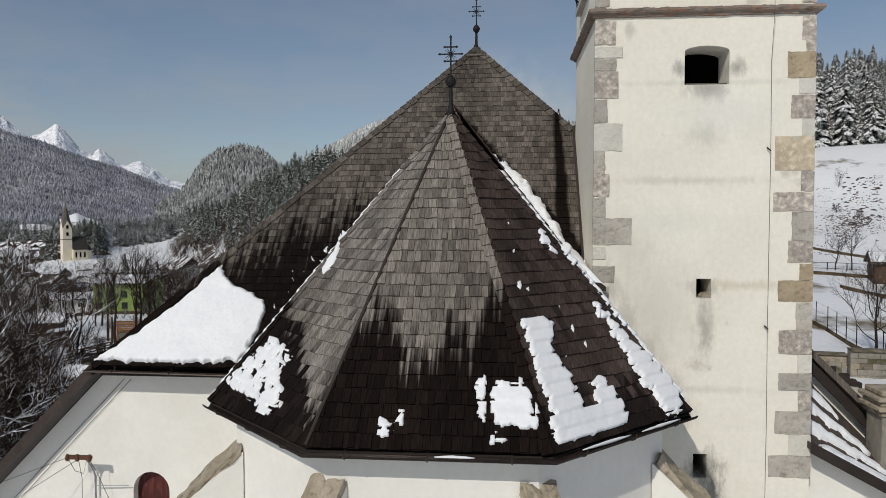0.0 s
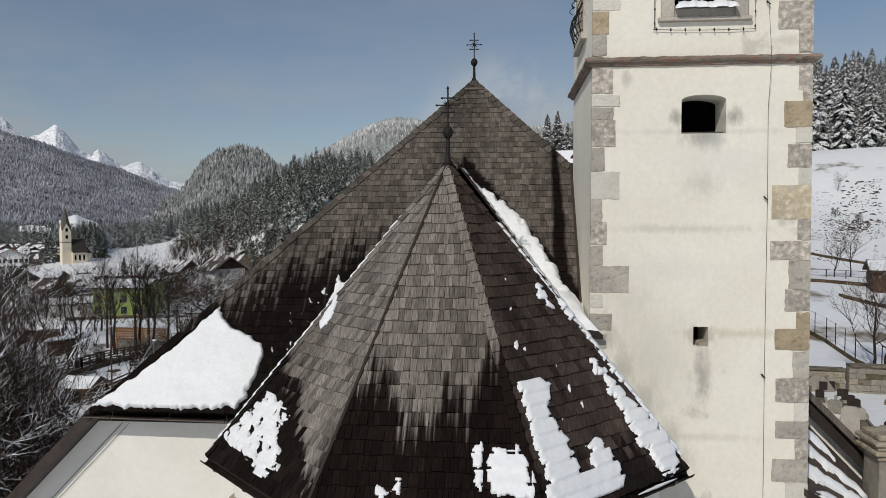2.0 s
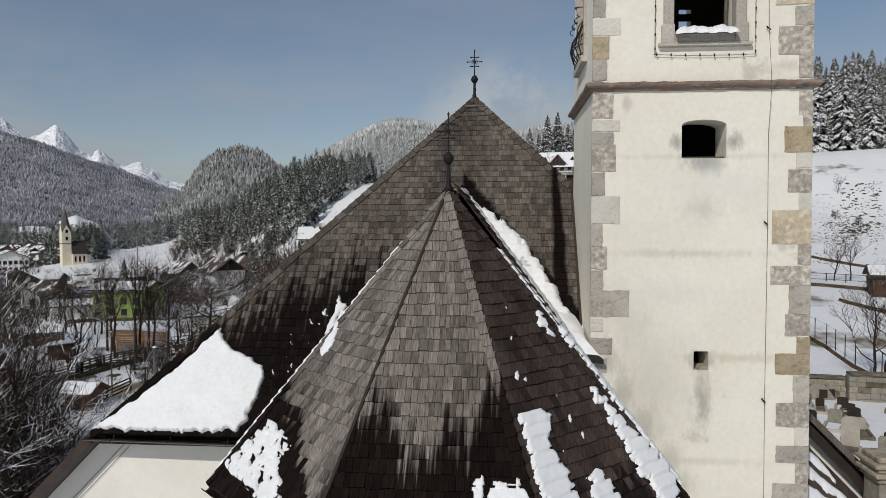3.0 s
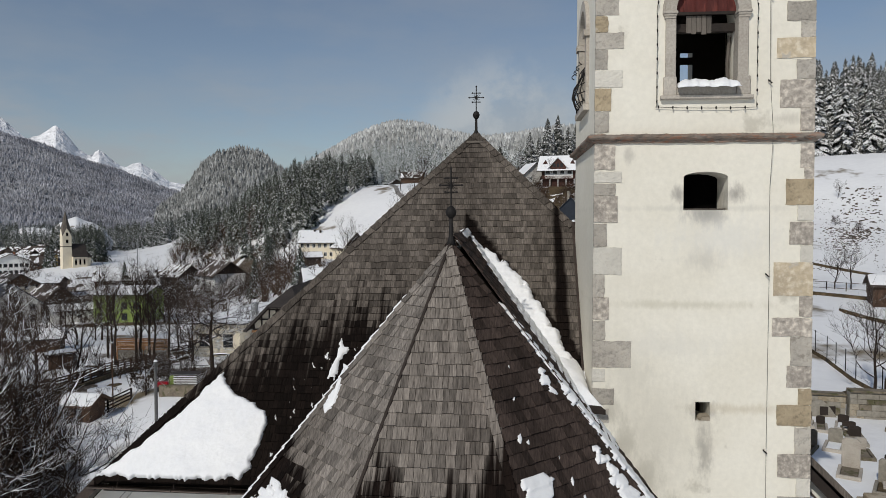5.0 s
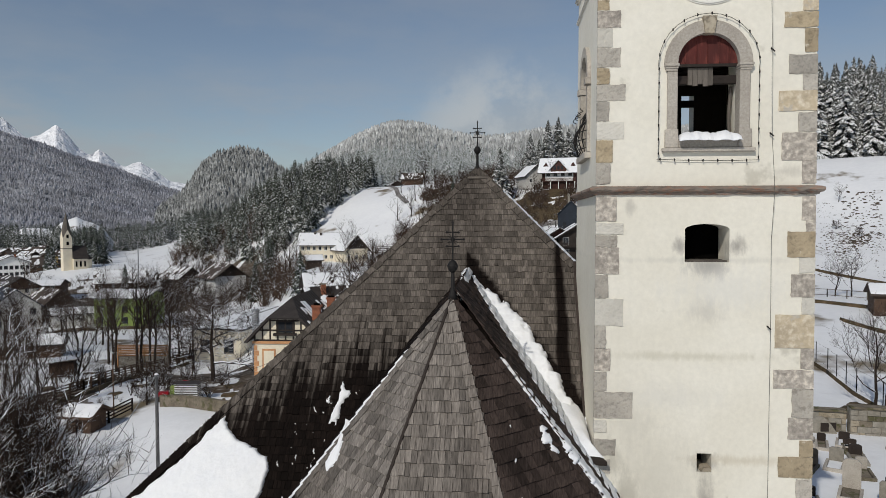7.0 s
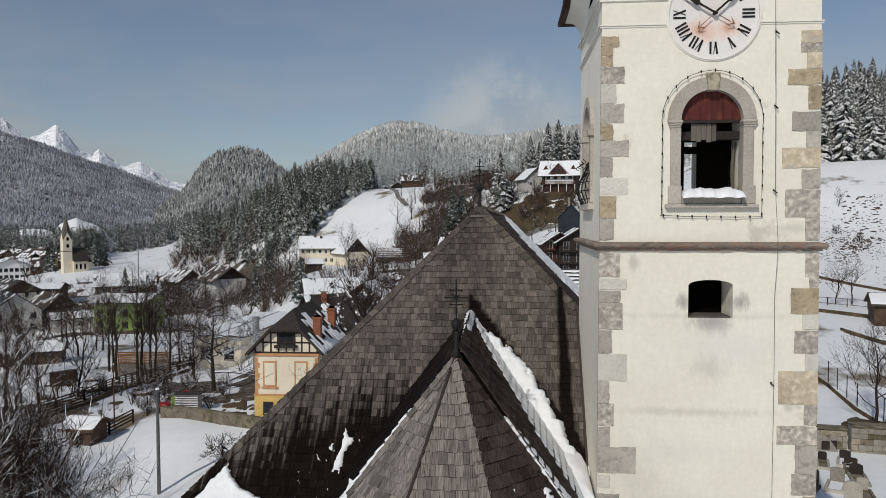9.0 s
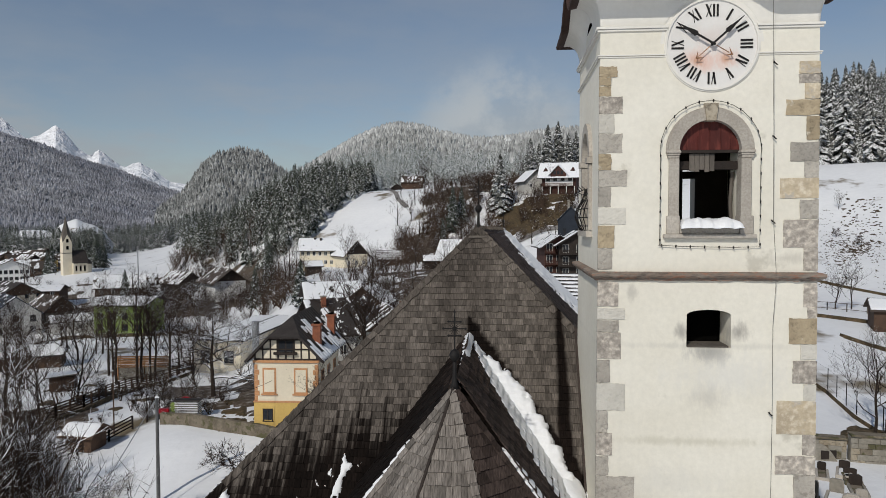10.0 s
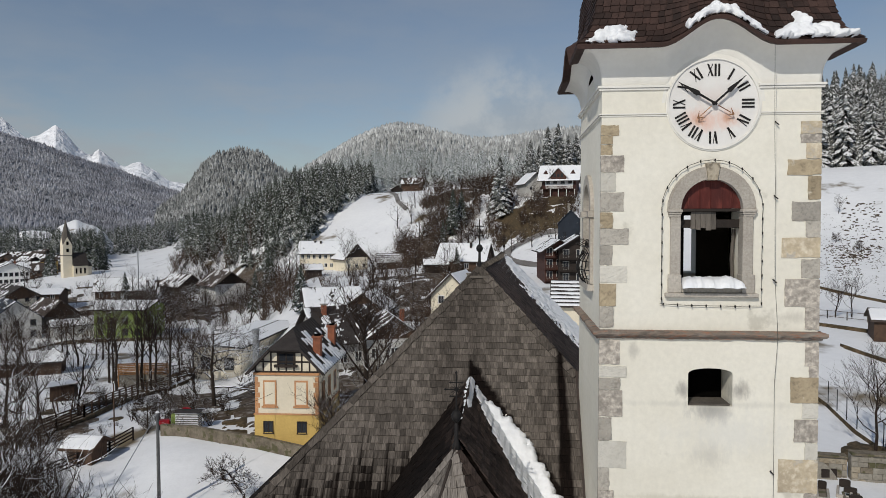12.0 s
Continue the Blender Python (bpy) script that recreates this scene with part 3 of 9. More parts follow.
tagged(ground, "snow-covered valley meadows with patches of wet brown grass", "ground", kind="structure")


def ridge_mesh(az0, az1, r, crest, depth, base=-30, steps=150, rough=0.05, rows=26, seed=0.0):
    """A mountain from az0 to az1 degrees round the origin, its crest height given by crest(azimuth), its foot depth metres nearer."""
    vs, fs = [], []
    for k in range(rows + 1):
        f = k / rows
        for i in range(steps + 1):
            a = az0 + (az1 - az0) * i / steps
            top = crest(a)
            rr = r - depth * (1 - f) + 0.3 * depth * max(0.0, f - 0.85)
            x, y = rr * math.sin(radians(a)), rr * math.cos(radians(a))
            h = base + (top - base) * min(1.0, (f / 0.85)) ** 1.15 if f <= 0.85 else top - (top - base) * (f - 0.85) * 1.5
            w = noise.fractal(Vector((x / (0.16 * depth), y / (0.16 * depth), seed)), 0.9, 2.1, 5)
            z = h + w * rough * (top - base) * (0.25 + 0.75 * math.sin(min(1.0, f / 0.85) * math.pi * 0.5))
            vs.append((x, y, z))
    n = steps + 1
    for k in range(rows):
        for i in range(steps):
            a = k * n + i
            fs.append((a, a + 1, a + 1 + n, a + n))
    return vs, fs


def line(pairs):
    def f(a):
        for (a0, z0), (a1, z1) in zip(pairs, pairs[1:]):
            if a <= a1:
                return z0 + (z1 - z0) * max(0.0, (a - a0) / (a1 - a0))
        return pairs[-1][1]
    return f


# frosted forest with the same distance haze mixed into its grey-blue
FOREST_FLOOR = material("hazed_frosted_forest", [(0.21, 0.222, 0.25), (0.33, 0.338, 0.36)], scale=0.0035, fine=0.05, rough=0.95, bump=0.6, bump_dist=6.0, fine_mix=0.7)
PEAK = material("snowy_rock", [(0.86, 0.87, 0.90), (0.74, 0.76, 0.80)], scale=0.003, fine=0.02, rough=0.8, bump=1.0, bump_dist=30.0, spots=((0.30, 0.32, 0.36), 0.011, 0.60))
dome_crest = line([(-27, 30), (-25, 62), (-23.8, 108), (-22.5, 132), (-20.9, 140), (-19.6, 133), (-18.6, 115), (-17, 95), (-13, 65)])
mount_crest = line([(-60, 420), (-42, 318), (-38, 280), (-36.6, 262), (-35, 246), (-33, 212), (-30, 168), (-28, 143), (-26.5, 122), (-25, 106), (-18, 60), (0, 30)])
peak_crest = line([(-46, 608), (-40, 560), (-37, 545), (-36.2, 500), (-35.3, 440), (-34.4, 470), (-33.5, 514), (-33.0, 482), (-32.2, 404), (-31.5, 368), (-31.2, 368), (-30.75, 402), (-30.2, 368), (-29.4, 316), (-29.0, 306), (-28.5, 326), (-28.0, 332), (-27.4, 304), (-26.9, 282), (-26, 240), (-25, 226), (-20, 158)])
dome_hill = tagged(part("hill", ridge_mesh(-27, -13, 1330, dome_crest, 420, rough=0.05, seed=2), FOREST_FLOOR, smooth=True), "round wooded hill of frosted trees, greyed for haze", "hill", kind="structure")
mountain_side = tagged(part("mountain", ridge_mesh(-60, -5, 2500, mount_crest, 1300, rough=0.06, seed=5, steps=220), FOREST_FLOOR, smooth=True), "long wooded mountainside with hoar frost, tinted for haze", "mountain", kind="structure")
tagged(part("mountain", ridge_mesh(-48, -20, 4300, peak_crest, 900, base=0, rough=0.035, seed=9, steps=260, rows=40), PEAK), "far snow-covered rocky mountain peaks", "mountain", kind="structure")

far_meadow = tagged(part("hill", ridge_mesh(-36.5, -29.8, 800, line([(-36.5, -6), (-36.1, 5), (-35.7, 8), (-35.0, 8.5), (-34.3, 7.5), (-33.8, 5), (-33.4, 12), (-32.9, 16), (-32.3, 19), (-31.8, 15), (-31.2, 13), (-30.6, 8), (-29.8, -8)]), 150, base=-18, steps=60, rough=0.03, rows=14, seed=7), GROUND, smooth=True), "snowy meadow rising behind the village church", "hill", kind="structure")

# ---- church: nave and choir ----
CX, CY, CW, EAVE, APEX = -1.05, 13.72, 4.14, 6.85, 12.12  # choir centre, half width, eave and apex heights
CS = CW * math.tan(radians(22.5))
NX, N_EAVE, N_FRONT, N_APEX_Y, N_TOP, N_BACK = -0.86, 6.9, 14.5, 21.1, 15.14, 33.0
CORN = [(CX - CW, CY + 3.2), (CX - CW, CY - CS), (CX - CS, CY - CW), (CX + CS, CY - CW), (CX + CW, CY - CS), (CX + CW, CY + 1.6)]
PITCH = (N_TOP - N_EAVE) / (NX + 8.87)
HIP = (N_TOP - N_EAVE) / (N_APEX_Y - N_FRONT)

church = thing("church", "old white village church with steep weathered wood-shingle roofs", "church", pose(0, 16, 0))


def slab(bm, pts, thick):
    """A roof plane with thickness below it."""
    n = (Vector(pts[1]) - Vector(pts[0])).cross(Vector(pts[2]) - Vector(pts[0])).normalized()
    if n.z < 0:
        n = -n
    return prism(bm, pts, -n * thick)


# walls of the choir: five sides of an octagon, closed to the nave
inset = 0.42
ring = []
for x, y in CORN:
    dx, dy = x - CX, y - CY
    ring.append((CX + dx * (1 - inset / CW), (CY + dy * (1 - inset / CW)) if y < CY else y))
choir_wall = part("wall", prismed([(x, y, -0.5) for x, y in ring], (0, 0, EAVE + 0.35)), PLASTER_NEW, church, "smooth white lime-washed choir wall")
# nave gable wall with the low west slope, arched opening for the red door
gx0, gx1 = -14.2, 1.9
gz = N_EAVE - 0.1
nave_wall = part("wall", prismed([(gx0 + 0.5, 15.05, -6), (gx1, 15.05, -6), (gx1, 15.05, gz), (-8.75, 15.05, gz), (gx0 + 0.5, 15.05, N_TOP - PITCH * (NX - gx0 - 0.5) - 0.2)], (0, 0.7, 0)), PLASTER_NEW, church, "white lime-washed gable wall")


def cut(ob, cutters):
    """Cuts the bmesh cutters out of ob's mesh."""
    me = bpy.data.meshes.new("cutter")
    cutters.to_mesh(me)
    cutters.free()
    tool = new("cutter", me)
    mod = ob.modifiers.new("openings", "BOOLEAN")
    mod.operation, mod.object, mod.solver = "DIFFERENCE", tool, "EXACT"
    dg = bpy.context.evaluated_depsgraph_get()
    made = bpy.data.meshes.new_from_object(ob.evaluated_get(dg))
    ob.modifiers.clear()
    old = ob.data
    ob.data = made
    bpy.data.objects.remove(tool)
    bpy.data.meshes.remove(me)
    bpy.data.meshes.remove(old)
    return ob


def arch_pts(xc, z0, spring, half, y, rise_=None, n=12):
    rise_ = half if rise_ is None else rise_
    return [(xc - half, y, z0), (xc + half, y, z0)] + [(xc + half * math.cos(math.pi * i / n), y, spring + rise_ * math.sin(math.pi * i / n)) for i in range(n + 1)]


cut(nave_wall, prismed(arch_pts(-7.88, 2.2, 3.98, 0.42, 14.7, 0.42), (0, 0.62, 0)))
arched_door = part("shutter", prismed(arch_pts(-7.88, 2.2, 3.98, 0.415, 15.25, 0.415), (0, 0.06, 0)), RED_WOOD, church, "dark red wooden arched shutter")

# nave roof: two long slopes and a half hip over the gable
nave_roof = part("roof", bmesh.new(), SH_NAVE, church, "steep nave roof of weathered grey-brown wood shingles")
bm = bmesh.new()
xl = gx0
hl = (-8.87 - 0.02, N_FRONT, N_EAVE)
hr = (1.80, N_FRONT, N_EAVE)
hk = (1.80, N_APEX_Y - (1.80 - NX) * PITCH / HIP, N_TOP - PITCH * (1.80 - NX))
apex = (NX, N_APEX_Y, N_TOP)
zl = N_TOP - PITCH * (NX - xl)
ridge_back = (-0.15, N_BACK, N_TOP - 0.16)  # the nave runs a few degrees askew


def east_z(x, y):
    """Height of the nave's east slope."""
    return N_TOP - 0.992 * (x - NX) + 0.0457 * (y - N_APEX_Y)


slab(bm, [hl, hr, hk, apex], 0.14)
bm.to_mesh(nave_roof.data)
bm.free()
nave_roof.data.materials.append(SH_NAVE)
bm = bmesh.new()
slab(bm, [(xl, N_FRONT, zl), hl, apex, ridge_back, (xl, N_BACK, zl)], 0.14)
part("slope", bm, SH_NAVE, nave_roof, "western slope of the nave roof")
bm = bmesh.new()
xr = 2 * NX - xl
slab(bm, [(xr, 17.05, east_z(xr, 17.05)), (6.15, 17.05, east_z(6.15, 17.05)), (6.15, 18.65, east_z(6.15, 18.65)), hk, apex, ridge_back, (xr, N_BACK, east_z(xr, N_BACK))], 0.14)
part("slope", bm, SH_NAVE, nave_roof, "eastern slope of the nave roof")
# west verge board and back gable
verge = part("verge_board", prismed([(xl, N_FRONT - 0.02, zl + 0.06), (hl[0], N_FRONT - 0.02, N_EAVE + 0.06), (hl[0], N_FRONT - 0.02, N_EAVE - 0.22), (xl, N_FRONT - 0.02, zl - 0.22)], (0, 0.54, 0)), COPPER, church, "dark verge board along the sloping gable edge")
part("wall", prismed([(6.2, 17.35, -0.5), (xr - 1.05, 17.35, -0.5), (xr - 1.05, 17.35, zl + 0.8), (6.2, 17.35, N_TOP - PITCH * (6.2 - NX) - 0.2)], (0, 0.4, 0)), PLASTER_NEW, church)
part("wall", prismed([(xl + 0.6, 32.3, -6), (xr - 0.6, 32.3, -6), (xr - 0.6, 32.3, zl + 0.2), (-0.2, 32.3, N_TOP - 0.6), (xl + 0.6, 32.3, zl + 0.2)], (0, 0.4, 0)), PLASTER_NEW, church)
part("wall", boxed(xl + 0.5, xl + 1.0, 15.1, 32.2, -6, zl + 0.25), PLASTER_NEW, church)
part("wall", boxed(xr - 1.0, xr - 0.5, 17.4, 32.2, -0.5, zl + 0.25), PLASTER_NEW, church)


def gutter(pts, r=0.075, parent=church):
    """A half-round gutter along pts with its brackets."""
    bm = bmesh.new()
    pts = [Vector(p) for p in pts]
    prof = [(math.cos(a) * r, math.sin(a) * r) for a in [math.pi + math.pi * i / 6 for i in range(7)]]
    rings = []
    for i, p in enumerate(pts):
        d = (pts[min(i + 1, len(pts) - 1)] - pts[max(i - 1, 0)])
        d.z = 0
        side = d.normalized().cross(Vector((0, 0, 1)))
        stretch = 1.0
        if 0 < i < len(pts) - 1:
            stretch = 1 / max(0.3, ((pts[i + 1] - pts[i]).normalized() + (pts[i] - pts[i - 1]).normalized()).length / 2)
        rings.append([bm.verts.new(p + side * u * stretch + Vector((0, 0, v))) for u, v in prof])
    for a, b in zip(rings, rings[1:]):
        for k in range(len(prof) - 1):
            bm.faces.new((a[k], a[k + 1], b[k + 1], b[k]))
    bmesh.ops.solidify(bm, geom=bm.faces[:], thickness=0.012)
    g = part("gutter", bm, COPPER, parent, "dark copper half-round gutter", smooth=True)
    for a, b in zip(pts, pts[1:]):
        n = max(1, int((b - a).length / 1.15))
        for i in range(n):
            q = a.lerp(b, (i + 0.5) / n)
            d = (b - a).normalized()
            side = d.cross(Vector((0, 0, 1)))
            part("bracket", tubed([q + side * (r + 0.014) + Vector((0, 0, 0.02)), q + side * r * 0.75 - Vector((0, 0, r * 0.75)), q - Vector((0, 0, r + 0.012)), q - side * r * 0.8 - Vector((0, 0, r * 0.7)), q - side * (r + 0.02) + Vector((0, 0, 0.05))], 0.012, 5), COPPER, g)
    return g


def out(p, d, z):
    v = Vector((p[0] - CX, p[1] - CY))
    k = 1 + d / CW
    return (CX + v.x * k, CY + v.y * k, z)


gutter([out(CORN[1], 0.05, EAVE - 0.05), out(CORN[2], 0.05, EAVE - 0.05), out(CORN[3], 0.05, EAVE - 0.05), out(CORN[4], 0.05, EAVE - 0.05)])
gutter([(-9.0, N_FRONT - 0.09, N_EAVE - 0.06), (-5.2, N_FRONT - 0.09, N_EAVE - 0.10)])
# eave boards under the choir's roof edge
bm = bmesh.new()
for a, b in zip(CORN[1:4], CORN[2:5]):
    p0, p1, q1, q0 = out(a, -0.02, EAVE - 0.04), out(b, -0.02, EAVE - 0.04), out(b, -inset - 0.05, EAVE - 0.10), out(a, -inset - 0.05, EAVE - 0.10)
    prism(bm, [p0, p1, q1, q0], (0, 0, -0.09))
part("soffit", bm, DARK_WOOD, church, "dark wooden eave soffit")
part("soffit", boxed(-8.7, 1.7, N_FRONT + 0.02, 15.04, N_EAVE - 0.22, N_EAVE - 0.14), DARK_WOOD, church)

# choir roof deck under the shingles
choir_roof = part("roof", bmesh.new(), SH_DARK, church, "steep octagonal choir roof of wood shingles, dark and wet at the eaves")
top = (CX, CY, APEX)
ridge_end = (CX, 18.9, APEX + 0.20)
bm = bmesh.new()
slab(bm, [(*CORN[2], EAVE), (*CORN[3], EAVE), top], 0.08)
bm.to_mesh(choir_roof.data)
bm.free()
choir_roof.data.materials.append(SH_DARK)
for pts in ([(*CORN[1], EAVE), (*CORN[2], EAVE), top], [(*CORN[3], EAVE), (*CORN[4], EAVE), top], [(*CORN[1], EAVE), top, ridge_end, (CORN[0][0], CORN[0][1], EAVE)], [(*CORN[4], EAVE), top, ridge_end, (CORN[4][0], CY + 1.2, EAVE)]):
    bm = bmesh.new()
    slab(bm, pts, 0.08)
    part("slope", bm, SH_DARK, choir_roof)


# ---- tower ----
tower = thing("church_tower", "tall white plastered bell tower with stone quoins and bell roof", "tower", pose(3.95, 16.6, 0))
TX0, TX1, TY0, TY1 = 1.80, 6.08, 14.68, 18.62


def tapered(z0, z1, grow=0.0):
    ring_ = []
    for z in (z0, z1):
        k = (12 - z) * 0.0035
        ring_.append([(TX0 - k - grow, TY0 - k - grow, z), (TX1 + k + grow, TY0 - k - grow, z), (TX1 + k + grow, TY1 + k + grow, z), (TX0 - k - grow, TY1 + k + grow, z)])
    bm_ = bmesh.new()
    a = [bm_.verts.new(p) for p in ring_[0]]
    b = [bm_.verts.new(p) for p in ring_[1]]
    bm_.faces.new(a[::-1])
    bm_.faces.new(b)
    for i in range(4):
        bm_.faces.new((a[i], a[(i + 1) % 4], b[(i + 1) % 4], b[i]))
    return bm_


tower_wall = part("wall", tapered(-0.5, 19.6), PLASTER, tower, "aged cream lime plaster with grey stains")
bm = bmesh.new()
box(bm, TX0 + 0.75, TX1 - 0.75, TY0 + 0.75, TY1 - 0.75, 8.0, 14.4)
box(bm, TX0 + 0.75, TX1 - 0.75, TY0 + 0.75, TY1 - 0.75, 14.75, 18.3)
cut(tower_wall, bm)
BX = 3.985
bm = bmesh.new()
prism(bm, arch_pts(BX, 15.2, 16.70, 0.615, 14.2), (0, 5.0, 0))
prism(bm, [(x_, 16.65 + (y_ - BX), z_) for y_, x_, z_ in [(p[0], 1.2, p[2]) for p in arch_pts(BX, 15.2, 16.70, 0.615, 0)]], (5.5, 0, 0))
cut(tower_wall, bm)
cut(tower_wall, prismed(arch_pts(4.005, 12.74, 13.40, 0.435, 14.2, 0.11), (0, 1.6, 0)))
cut(tower_wall, boxed(3.85, 4.14, 14.2, 15.53, 8.47, 8.85))
cut(tower_wall, boxed(3.83, 4.10, 14.2, 15.53, 4.79, 5.28))
for b_ in ((TX0 + 0.72, TX1 - 0.72, TY0 + 0.76, TY1 - 0.72, 14.45, 14.70),):
    part("floor", boxed(*b_), DARK_WOOD, tower)

# dark pipe and flashing where the nave's hip roof meets the tower
part("flashing", prismed([(1.74, N_FRONT + 1.0, N_EAVE + 1.0 * HIP + 0.05), (1.74, hk[1], hk[2] + 0.05), (1.74, hk[1], hk[2] + 0.11), (1.74, N_FRONT + 1.0, N_EAVE + 1.0 * HIP + 0.11)], (0.14, 0, 0)), COPPER, church, "dark sheet-metal flashing beside the tower")

# ---- tower details ----
def wall_y(z):
    return TY0 - (12 - z) * 0.0035


# string course below the belfry, with a red tile edge
def course(x0, y0, x1, y1, nx, ny):
    """A worn roll of stone along the wall from one corner to the other; nx, ny point outwards."""
    prof = [(-0.02, 14.09), (0.045, 14.10), (0.06, 14.145), (0.115, 14.165), (0.14, 14.20), (0.135, 14.24), (0.09, 14.262), (-0.02, 14.275)]
    n_ = 110
    vs_, fs_ = [], []
    for i in range(n_ + 1):
        f = i / n_
        for k_, (o_, z_) in enumerate(prof):
            q = Vector((x0 + (x1 - x0) * f, y0 + (y1 - y0) * f, z_))
            w_ = noise.noise_vector(q * 4.0) * 0.016 + noise.noise_vector(q * 15.0) * 0.014
            e_ = o_ + (w_.x if 0 < k_ < 7 else 0.0)
            ax, ay = (e_ if i == n_ else -e_ if i == 0 else 0.0), 0.0
            vs_.append((q.x + nx * e_ + (ax if ny else 0.0), q.y + ny * e_ + (ax if nx else 0.0), z_ + (w_.z if 0 < k_ < 7 else 0.0)))
    m_ = len(prof)
    for i in range(n_):
        for k_ in range(m_ - 1):
            b_ = i * m_ + k_
            fs_.append((b_, b_ + m_, b_ + m_ + 1, b_ + 1))
    return vs_, fs_


part("string_course", course(TX0, TY0, TX1, TY0, 0, -1), CORNICE, tower, "weathered stone string course with rusty red stains")
part("string_course", course(TX0, TY0, TX0, TY1, -1, 0), CORNICE, tower)
part("string_course", course(TX1, TY0, TX1, TY1, 1, 0), CORNICE, tower)

# corner stones: heights and widths from below upwards
LEFT_STONES = [(8.38, 8.68, 0.33, "g"), (8.75, 9.10, 0.43, "g"), (9.23, 9.50, 0.24, "p"), (9.53, 10.08, 0.77, "g"), (10.08, 10.49, 0.24, "g"), (10.50, 10.97, 0.31, "k"), (10.97, 11.43, 0.21, "g"), (11.43, 11.99, 0.55, "p"), (12.0, 12.47, 0.25, "g"), (12.49, 13.04, 0.47, "k"), (13.04, 13.29, 0.42, "g"), (13.30, 13.53, 0.54, "p"), (13.57, 14.07, 0.40, "k"),
    (14.31, 14.75, 0.27, "g"), (14.75, 15.21, 0.31, "w"), (15.22, 15.57, 0.53, "p"), (15.58, 15.98, 0.24, "g"), (15.99, 16.32, 0.55, "g"), (16.32, 16.65, 0.23, "w"), (16.66, 17.05, 0.45, "g"), (17.06, 17.45, 0.29, "p"), (17.45, 17.79, 0.45, "k"), (17.80, 18.01, 0.22, "w"), (18.01, 18.19, 0.22, "w"), (18.19, 18.40, 0.34, "w")]
RIGHT_STONES = [(4.85, 5.3, 0.80, "g"), (5.3, 5.72, 0.42, "p"), (5.72, 6.2, 0.68, "g"), (6.2, 6.62, 0.24, "k"), (6.62, 6.97, 0.62, "g"), (6.97, 7.35, 0.26, "p"), (7.35, 7.84, 0.62, "k"), (7.84, 8.38, 0.30, "g"), (8.40, 8.83, 0.65, "w"), (8.83, 9.17, 0.24, "w"), (9.18, 9.62, 0.47, "k"), (9.62, 10.21, 0.40, "g"), (10.21, 10.59, 0.76, "k"), (10.60, 11.02, 0.24, "k"), (11.02, 11.70, 0.74, "y"), (11.70, 12.04, 0.23, "p"), (12.05, 12.51, 0.44, "k"), (12.53, 12.84, 0.29, "p"), (12.84, 13.36, 0.52, "w"), (13.36, 13.58, 0.17, "k"), (13.58, 14.07, 0.25, "k"),
    (14.31, 14.76, 0.26, "k"), (14.76, 15.32, 0.65, "k"), (15.33, 15.72, 0.34, "g"), (15.74, 16.14, 0.72, "y"), (16.14, 16.47, 0.26, "g"), (16.47, 16.85, 0.53, "g"), (16.89, 17.36, 0.23, "w"), (17.37, 17.68, 0.62, "w"), (17.69, 18.0, 0.27, "y"), (18.0, 18.18, 0.38, "k"), (18.18, 18.43, 0.38, "y")]
rng = random.Random(4)


def quoins(stones, left):
    """Corner stones, each dressed roughly: chipped outlines, an uneven pitted face, the plaster lapping up to its edge."""
    mats = {"g": QUOIN, "w": QUOIN_WARM, "p": QUOIN_PALE, "k": QUOIN_PINK, "y": QUOIN_TAN}
    for z0, z1, w, kind in stones:
        k = (12 - (z0 + z1) / 2) * 0.0035
        x = TX0 - k if left else TX1 + k
        y = TY0 - k
        pr = 0.010 + rng.random() * 0.012
        bm_ = bmesh.new()
        side = 0.012 if left else 0.014
        if left:
            box(bm_, x - side, x + w, y - pr, y + 0.05, z0 + 0.006, z1 - 0.006)
        else:
            box(bm_, x - w, x + side, y - pr, y + 0.35, z0 + 0.006, z1 - 0.006)
        bmesh.ops.subdivide_edges(bm_, edges=bm_.edges[:], cuts=7, use_grid_fill=True)
        shift = Vector((rng.uniform(0, 50), rng.uniform(0, 50), 0))
        chip = 0.6 if kind in "py" else 1.0
        for v in bm_.verts:
            w_ = noise.noise_vector((v.co + shift) * 3.2) * 0.010 * chip + noise.noise_vector((v.co + shift) * 9.0) * 0.014 * chip + noise.noise_vector((v.co + shift) * 24.0) * 0.012
            edge = (abs(v.co.x - x) < 0.03) or v.co.y > y
            v.co += Vector((w_.x * (0.25 if edge else 1.0), w_.y * 0.6, w_.z))
        part("quoin", bm_, mats[kind], tower)


quoins(LEFT_STONES, True)
quoins(RIGHT_STONES, False)

# belfry window: stone frame, keystone, imposts, sill, red lunette and boards
belfry = part("belfry_window", bmesh.new(), STONE_GREY, tower, "round-arched belfry opening framed in grey stone")
bm = bmesh.new()
yf = wall_y(16) - 0.06
n_arc = 20
for r0, r1, y0 in ((0.60, 0.82, yf), (0.82, 0.86, yf + 0.025)):
    for i in range(n_arc):
        a0, a1 = math.pi * i / n_arc, math.pi * (i + 1) / n_arc
        pts = [(BX + r * math.cos(a), y0, 16.70 + r * math.sin(a)) for r, a in ((r0, a0), (r1, a0), (r1, a1), (r0, a1))]
        prism(bm, pts, (0, wall_y(16) + 0.25 - y0, 0))
bmesh.ops.remove_doubles(bm, verts=bm.verts, dist=0.0005)
bm.to_mesh(belfry.data)
bm.free()
belfry.data.materials.append(STONE_GREY)
